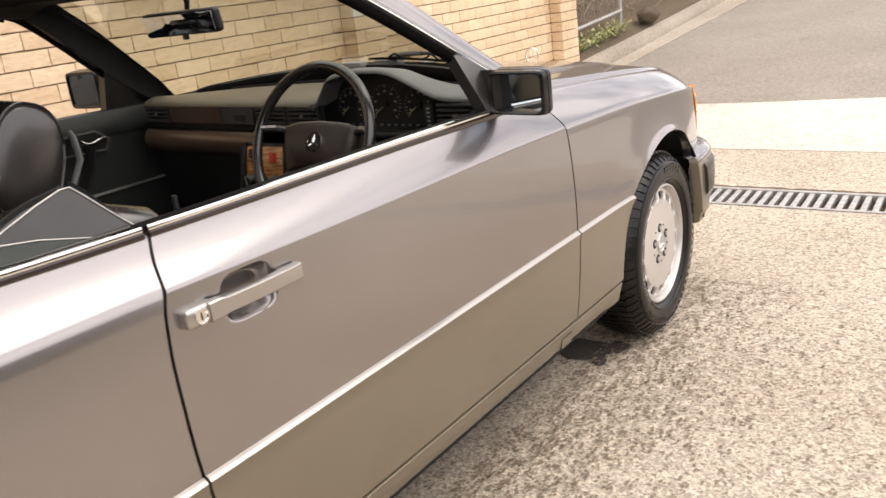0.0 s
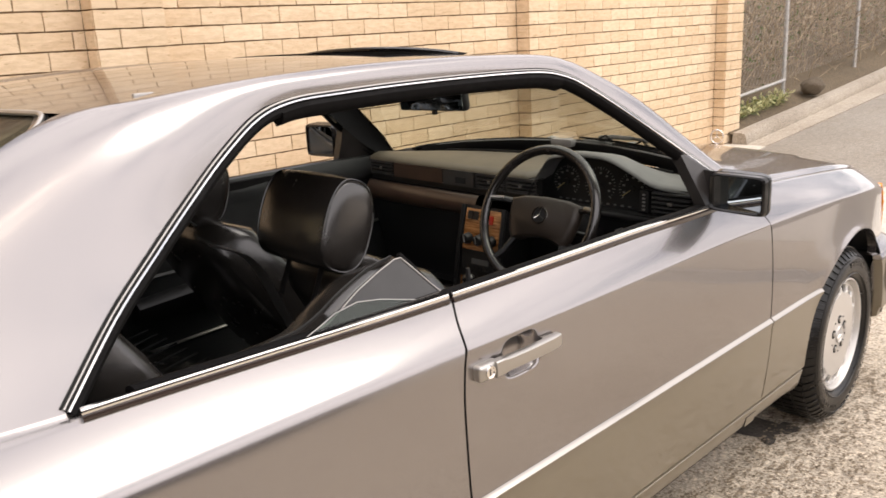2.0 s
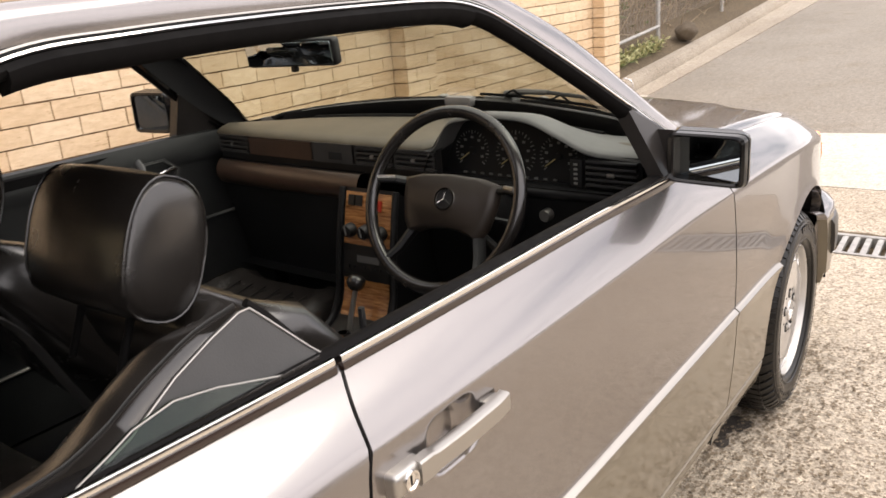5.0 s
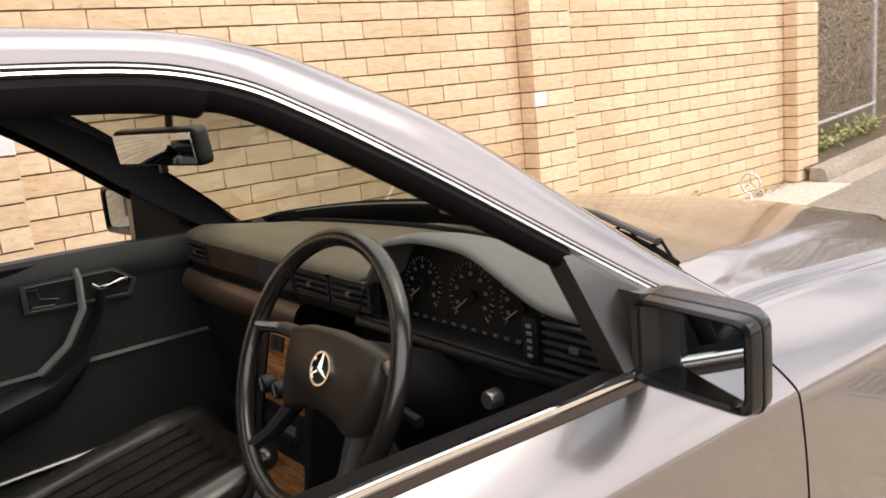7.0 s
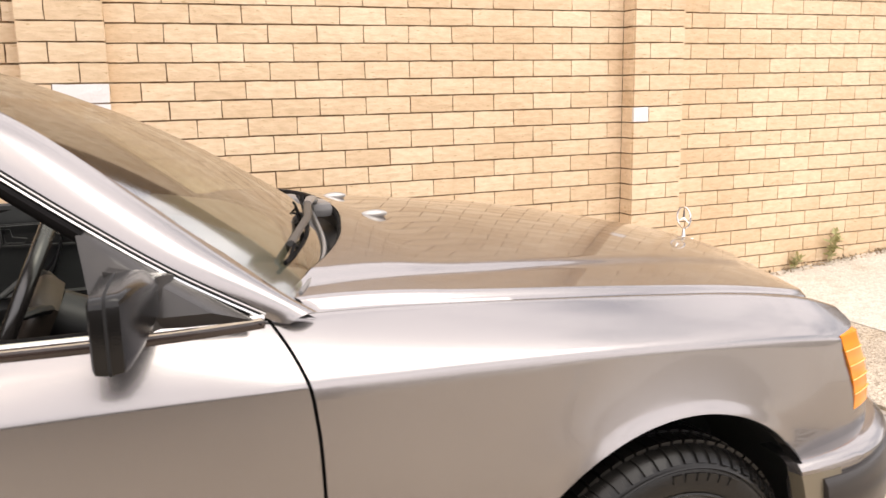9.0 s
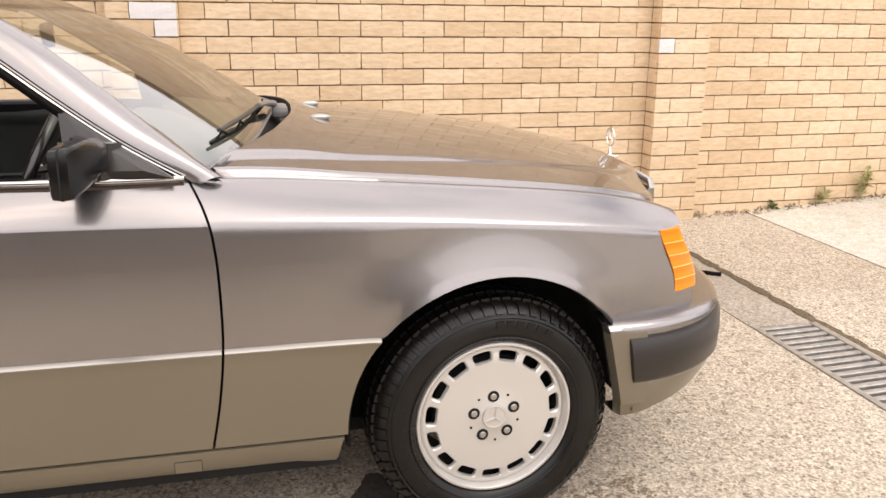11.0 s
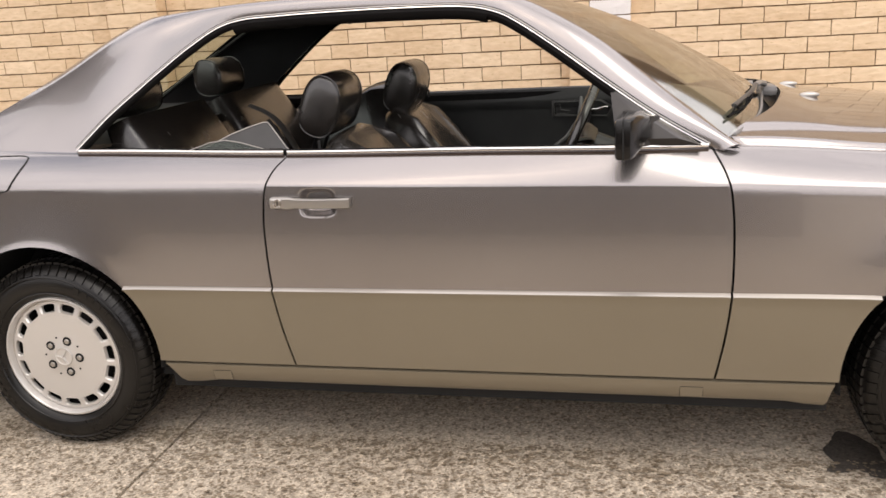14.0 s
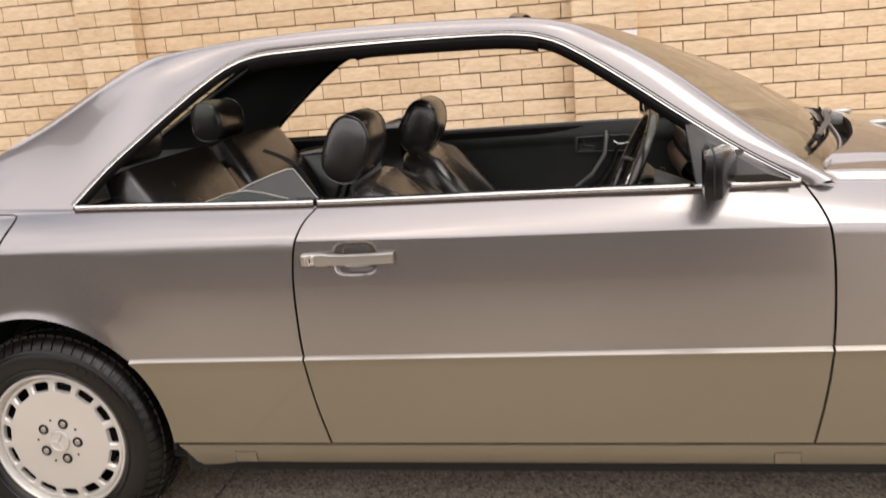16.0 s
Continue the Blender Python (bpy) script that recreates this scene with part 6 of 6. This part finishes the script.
through_stack = through_points([(-0.938, 0, 0.838), (-0.957, 0, 0.765), (-0.972, 0, 0.695), (-0.984, 0, 0.625), (-0.996, 0, 0.555), (-1.03, 0, 0.495), (-1.10, 0, 0.462), (-1.22, 0, 0.450)], 61)
body = []
for k in range(0, 61, 3):
    t = k / 60
    w = 0.088 + 0.012 * t
    p = stack(t, 0)
    body.append([p + Vector((0.30 * (1 - t) + 0.02, -w, -0.20)), p + Vector((0, -w, 0)), p + Vector((-0.004, -w + 0.008, 0.003)), p + Vector((-0.004, w - 0.008, 0.003)), p + Vector((0, w, 0)), p + Vector((0.30 * (1 - t) + 0.02, w, -0.20))])
part("console_body", loft(body), PLASTIC, con)
for s in (-1, 1):
    part("console_edge", tube([stack(t, s * (0.090 + 0.012 * t), 0.008) for t in np.linspace(0, 1, 40)], 0.009, 8), PLASTIC, con)


def plate(t0, t1, y0, y1, off=0.006, n=8):
    rows = [[stack(t, y, off) for y in np.linspace(y0, y1, 5)] for t in [round(lerp(t0, t1, k / n) * 60) / 60 for k in range(n + 1)]]
    vs, fs = skirted(rows, (0.9, 0, -0.4), 0.008)
    return vs, fs


part("veneer_panel", plate(0.02, 0.27, -0.078, 0.078), WOOD, con, "glossy zebrano switch panel")
for y in (0.055, 0.030):
    part("switch", plate(0.03, 0.09, y - 0.010, y + 0.010, 0.012, 3), DIAL, con)
part("hazard_switch", plate(0.05, 0.10, -0.046, -0.026, 0.013, 3), RED, con, "red hazard light switch")
for y in (0.052, 0.0, -0.052):
    c = stack(0.2, y, 0.010)
    k = part("heater_knob", moved(spun([(0, -0.020), (0.015, -0.020), (0.018, -0.014), (0.019, 0.004)], 22), Matrix.Translation(c) @ Matrix.Rotation(radians(-90), 4, "Z")), DIAL, con, "black rotary heater knob")
    part("knob_mark", tube([c + Vector((-0.021, 0, -0.010)), c + Vector((-0.021, 0.004, 0.013))], 0.0022, 5), WHITE, k)
part("radio", plate(0.30, 0.40, -0.076, 0.076, 0.007), DIAL, con, "black radio with small buttons")
for k in range(7):
    part("radio_button", plate(0.365, 0.385, 0.062 - 0.018 * k - 0.007, 0.062 - 0.018 * k + 0.006, 0.011, 1), PLASTIC, con)
part("radio_display", plate(0.32, 0.345, -0.045, 0.03, 0.009, 1), DASHGREY, con)
part("veneer_lid", plate(0.43, 0.62, -0.078, 0.078), WOOD, con, "glossy zebrano ashtray lid")
part("veneer_tray", plate(0.66, 0.98, -0.084, 0.084, 0.003), WOOD, con, "zebrano veneer round the selector")
part("selector_gate", plate(0.76, 0.97, -0.058, 0.050, 0.008), DIAL, con)
for k in range(6):
    part("gate_mark", plate(0.80 + 0.025 * k, 0.80 + 0.025 * k + 0.017, 0.030, 0.038, 0.011, 1), WHITE, con)
part("selector_lever", tube([(-1.09, 0.0, 0.455), (-1.065, 0.0, 0.53), (-1.035, 0.0, 0.60)], 0.007, 8), SATIN, con)
bm = bmesh.new()
bmesh.ops.create_uvsphere(bm, u_segments=18, v_segments=12, radius=1)
for v in bm.verts:
    v.co = Vector((-1.032 + v.co.x * 0.024, v.co.y * 0.026, 0.615 + v.co.z * (0.020 if v.co.z > 0 else 0.026)))
part("selector_knob", bm, LEATHER, con, "black round selector knob")
part("selector_boot", loft([[(-1.10 + math.cos(a) * r, math.sin(a) * r, z) for a in (2 * math.pi * q / 14 for q in range(14))] for r, z in ((0.045, 0.455), (0.030, 0.475), (0.014, 0.50))], True), RUBBER, con)
part("tunnel", block(-2.0, -1.15, -0.10, 0.10, 0.25, 0.44, 0.03), CARPET, con)
part("armrest_box", block(-1.62, -1.28, -0.085, 0.085, 0.42, 0.50, 0.02), LEATHER, con)
part("handbrake_pedal", block(-0.92, -0.80, -0.60, -0.55, 0.36, 0.42, 0.01), RUBBER, car)


# ---- verge: fence, weeds, rock, scrub ----
def fence_base(x):
    return gz(x) + 0.31


fence = thing("fence", "rusty chain-link fence on galvanised pipe posts", "fence")
fy = lambda x: 2.36 + 0.03 * (x - 5.4)
for x in (5.42, 6.95, 9.4, 11.9, 14.4):
    part("post", tube([(x, fy(x), gz(x) + 0.05), (x, fy(x), fence_base(x) + 1.9)], 0.024, 10), STEEL, fence)
for x0, x1 in ((5.42, 6.95),):
    part("bottom_rail", tube([(x0, fy(x0) - 0.01, fence_base(x0) + 0.05), (x1, fy(x1) - 0.01, fence_base(x1) + 0.05)], 0.020, 8), STEEL, fence)
wires = []
pitch = 0.09
x = 5.42
k = 0
while x < 13.6:
    for sgn in (1, -1):
        run = []
        for j in range(43):
            zz = 0.06 + j * 0.045
            xx = x + (pitch / 2) * (j % 2) * sgn
            run.append((xx, fy(xx) + 0.004 * sgn, fence_base(xx) + zz))
        wires.append(tube(run, 0.0026, 3))
    x += pitch
mesh_part = part("wire_mesh", join(*wires), RUSTWIRE, fence, "diamond wire mesh", 0)
mesh_part["kind"] = "stuff"


def twigs(x0, x1, y0, y1, n, zlo, zhi, size, seed):
    r = random.Random(seed)
    out = []
    for _ in range(n):
        x, y = r.uniform(x0, x1), r.uniform(y0, y1)
        z = gz(x) + r.uniform(zlo, zhi)
        d = Vector((r.uniform(-1, 1), r.uniform(-0.4, 0.4), r.uniform(-0.3, 1.2))).normalized()
        L = size * r.uniform(0.5, 1.6)
        p = Vector((x, y, z))
        bend = Vector((r.uniform(-1, 1), r.uniform(-1, 1), r.uniform(-1, 1))) * L * 0.15
        out.append(tube([p, p + d * L * 0.5 + bend, p + d * L], lambda s, w=r.uniform(0.003, 0.010): w * (1 - 0.7 * s), 4))
    return join(*out)


scrub = part("scrub", twigs(5.3, 14.5, 2.5, 3.6, 2600, 0.1, 2.6, 0.6, 3), TWIG, None, "", 0)
tagged(scrub, "tangled dry twigs and vines behind the fence", "scrub", kind="stuff")


def leaf(p, d, n, L, w):
    s = d.cross(n).normalized() * w / 2
    return [p, p + d * L * 0.5 + s + n * L * 0.06, p + d * L, p + d * L * 0.5 - s + n * L * 0.06]


def leaves(points, seed, L=0.05, w=0.025, flat=0.4):
    r = random.Random(seed)
    vs, fs = [], []
    for p in points:
        d = Vector((r.uniform(-1, 1), r.uniform(-1, 1), r.uniform(-0.2, 1.0))).normalized()
        n = Vector((r.uniform(-flat, flat), r.uniform(-flat, flat), 1)).normalized()
        k = len(vs)
        vs += leaf(Vector(p), d, n, L * r.uniform(0.6, 1.4), w * r.uniform(0.7, 1.3))
        fs.append((k, k + 1, k + 2, k + 3))
    return vs, fs


r = random.Random(21)
pts = [(r.uniform(5.4, 13.5), 2.7 + r.random() * 1.3, 0) for _ in range(2600)]
pts = [(x, y, gz(x) + 0.25 + 2.4 * r.random()) for x, y, _ in pts]
tagged(part("ivy", leaves(pts, 4, 0.06, 0.035, 0.9), LEAF, None, "", 0), "sparse green leaves among the dry scrub", "ivy", kind="stuff")
bushes = [part("backing_scrub", twigs(5.3, 18, 4.2, 5.4, 900, 0.3, 3.6, 1.2, 8), TWIG, None, "", 0)]
tagged(bushes[0], "dense dry scrub further up the bank", "scrub", kind="stuff")
pts = []
for _ in range(620):
    x = r.uniform(5.35, 6.75)
    y = r.uniform(2.20, 2.38)
    pts.append((x, y, gz(x) + 0.14 + 0.12 * r.random() * r.random() + 0.03))
tagged(part("verge_weeds", leaves(pts, 6, 0.06, 0.022, 0.6), LEAFPALE, None, "", 0), "pale green weeds and clover along the fence's foot", "weeds", kind="stuff")
pts = [(x, y, z - 0.01) for x, y, z in pts[::2]]
tagged(part("verge_grass", leaves(pts, 9, 0.09, 0.010, 0.6), LEAF, None, "", 0), "short green grass along the fence's foot", "grass", kind="stuff")

bm = bmesh.new()
bmesh.ops.create_icosphere(bm, subdivisions=3, radius=1)
for v in bm.verts:
    n = 1 + 0.22 * noise.noise(v.co * 1.6) + 0.08 * noise.noise(v.co * 5)
    v.co = Vector((7.30 + v.co.x * 0.22 * n, 2.20 + v.co.y * 0.11 * n, gz(7.3) + 0.245 + v.co.z * 0.10 * n))
tagged(part("rock", bm, STONE), "dark brown rounded rock on the kerb by the fence", "rock")


def weed(name, x, y, h, n, seed, mat, label):
    rr = random.Random(seed)
    z0 = gz(x)
    w = thing(name, label, "weed")
    stems, pl = [], []
    for _ in range(5):
        tip = Vector((x + rr.uniform(-0.4, 0.4) * h, y - rr.uniform(0.0, 0.4) * h, z0 + h * rr.uniform(0.6, 1.0)))
        base = Vector((x + rr.uniform(-0.02, 0.02), y, z0 - 0.01))
        stems.append(tube([base, base.lerp(tip, 0.6) + Vector((0, 0, 0.02)), tip], lambda s: 0.003 * (1 - 0.6 * s), 5))
        for _ in range(n // 5):
            t = rr.uniform(0.25, 1.0)
            pl.append(base.lerp(tip, t))
    part("stem", join(*stems), mat, w)
    part("foliage", leaves(pl, seed, 0.05, 0.026, 0.7), mat, w, "", 0)


weed("weed", 3.62, 2.235, 0.22, 70, 3, LEAFPALE, "yellow-green weed growing at the wall's foot")
weed("weed", 3.30, 2.240, 0.10, 30, 5, LEAFPALE, "small green weed at the wall's foot")
weed("weed", 2.95, 2.240, 0.05, 18, 7, LEAF, "tiny weed at the wall's foot")
pts = []
for _ in range(420):
    x = r.uniform(2.3, 5.0)
    pts.append((x, 2.25 - 0.10 * r.random() ** 2, gz(x) + 0.003))
tagged(part("leaf_litter", leaves(pts, 13, 0.03, 0.016, 0.3), TWIG, None, "", 0), "dry leaves and grit along the wall's foot", "litter", kind="stuff")


# ---- boundary wall: piers with recessed bays ----
COURSE, BRICKL, JOINT, BED = 0.0908, 0.2457, 0.0055, 0.008
FACE_Y, BAY_Y = 2.138, 2.257
BASE_Z = -0.2986
PIERS = [(-7.43, -7.07), (-4.266, -3.90), (-1.245, -0.886), (1.933, 2.278), (4.968, 5.308)]
wall = part("wall_north", join(plain(block(-9.0, 5.30, BAY_Y + 0.009, BAY_Y + 0.12, -0.3, 3.2)), *[plain(block(a + 0.005, b - 0.005, FACE_Y + 0.009, BAY_Y + 0.01, -0.3, 3.2)) for a, b in PIERS]), MORTAR, smooth=0)
tagged(wall, "cream textured clay brick boundary wall with projecting piers", "brick wall", kind="structure")


def brick_mesh(length, depth, height=COURSE - BED, seed=0):
    """A rock-faced brick: front towards -y, with a bulging uneven face and worn edges."""
    nx, nz = max(2, int(length / 0.05)), 2
    vs, fs = [], []
    rnd = random.Random(seed)
    for j in range(nz + 1):
        for i in range(nx + 1):
            e = i in (0, nx) or j in (0, nz)
            x = length * i / nx - length / 2 + (rnd.uniform(-0.0015, 0.0015) if e else 0)
            z = height * j / nz - height / 2 + (rnd.uniform(-0.0015, 0.0015) if e else 0)
            vs.append((x, -(0.001 + rnd.uniform(0, 0.0015)) if e else -(0.0022 + rnd.uniform(0, 0.0022)), z))
    n = nx + 1
    for j in range(nz):
        for i in range(nx):
            a = j * n + i
            fs.append((a, a + 1, a + n + 1, a + n))
    ring = list(range(n)) + [j * n + nx for j in range(1, nz + 1)] + [nz * n + i for i in range(nx - 1, -1, -1)] + [j * n for j in range(nz - 1, 0, -1)]
    o = len(vs)
    vs += [(vs[r][0], depth, vs[r][2]) for r in ring]
    fs += [(ring[k], o + k, o + (k + 1) % len(ring), ring[(k + 1) % len(ring)]) for k in range(len(ring))]
    return vs, fs


cache = {}


def brick_data(length, depth, seed):
    key = (round(length, 3), round(depth, 3), seed % 5)
    if key not in cache:
        vs, fs = brick_mesh(length, depth, seed=int(length * 1000) + seed % 5)
        me = bpy.data.meshes.new("brick")
        me.from_pydata(vs, [], fs)
        me.materials.append(BRICK)
        cache[key] = (me, vs, fs)
    return cache[key]


def chalked(me):
    """The same brick scuffed white."""
    key = ("chalk", me.name)
    if key not in cache:
        cache[key] = me.copy()
        cache[key].materials[0] = CHALK
    return cache[key]


rest_v, rest_f = [], []
CHALKED = [(-1.006, 17), (-0.946, 16), (1.985, 15)]
rnd = random.Random(5)
bricks = []
for k in range(36):
    z = BASE_Z + COURSE * (k + 0.5)
    for a, b in PIERS:
        full = (b - a - 0.24, 0.24) if k % 2 else (0.24, b - a - 0.24)
        x = a
        for L in full:
            bricks.append((x + L / 2, FACE_Y, z, L - JOINT, 0.02, k))
            x += L
        for xs, flip in ((a, 1), (b, -1)):
            bricks.append((xs, (FACE_Y + BAY_Y) / 2 + 0.004, z, 0.100, 0.02, 100 * flip))
    spans = [(-9.0, PIERS[0][0])] + [(PIERS[i][1], PIERS[i + 1][0]) for i in range(4)]
    for a, b in spans:
        ends = [a]
        while ends[-1] < b - 0.05:
            ends.append(min(b, ends[-1] + BRICKL) if len(ends) > 1 else a + (0.138 if k % 2 else 0.261))
        ends[-1] = b
        for x0, x1 in zip(ends, ends[1:]):
            bricks.append(((x0 + x1) / 2, BAY_Y, z, x1 - x0 - JOINT, 0.02, k))
near = sorted((b for b in bricks if abs(b[5]) < 100), key=lambda b: abs(b[0] - 0.6) * 0.9 + abs(b[2] - 1.15) * 2.2)[:300]
near = set(near)
for n, b in enumerate(bricks):
    x, y, z, L, dep, k = b
    me, vs, fs = brick_data(L, dep, rnd.randrange(5))
    m = Matrix.Translation((x, y, z)) @ Matrix.Rotation(rnd.uniform(-0.004, 0.004), 4, "Y")
    if abs(k) == 100:
        m = Matrix.Translation((x, y, z)) @ Matrix.Rotation(math.radians(-90 if k > 0 else 90), 4, "Z")
    if b in near:
        ob = new("brick", me)
        ob.parent = wall
        ob.matrix_basis = m
        if y == FACE_Y and any(k == c and abs(x - cx) < 0.07 for cx, c in CHALKED):
            ob.data = chalked(me)
    else:
        o = len(rest_v)
        rest_v += [m @ Vector(v) for v in vs]
        rest_f += [tuple(i + o for i in f) for f in fs]
more = part("brickwork", (rest_v, rest_f), BRICK, wall, "cream textured clay bricks with thin brown joints", smooth=0)
more["kind"] = "stuff"
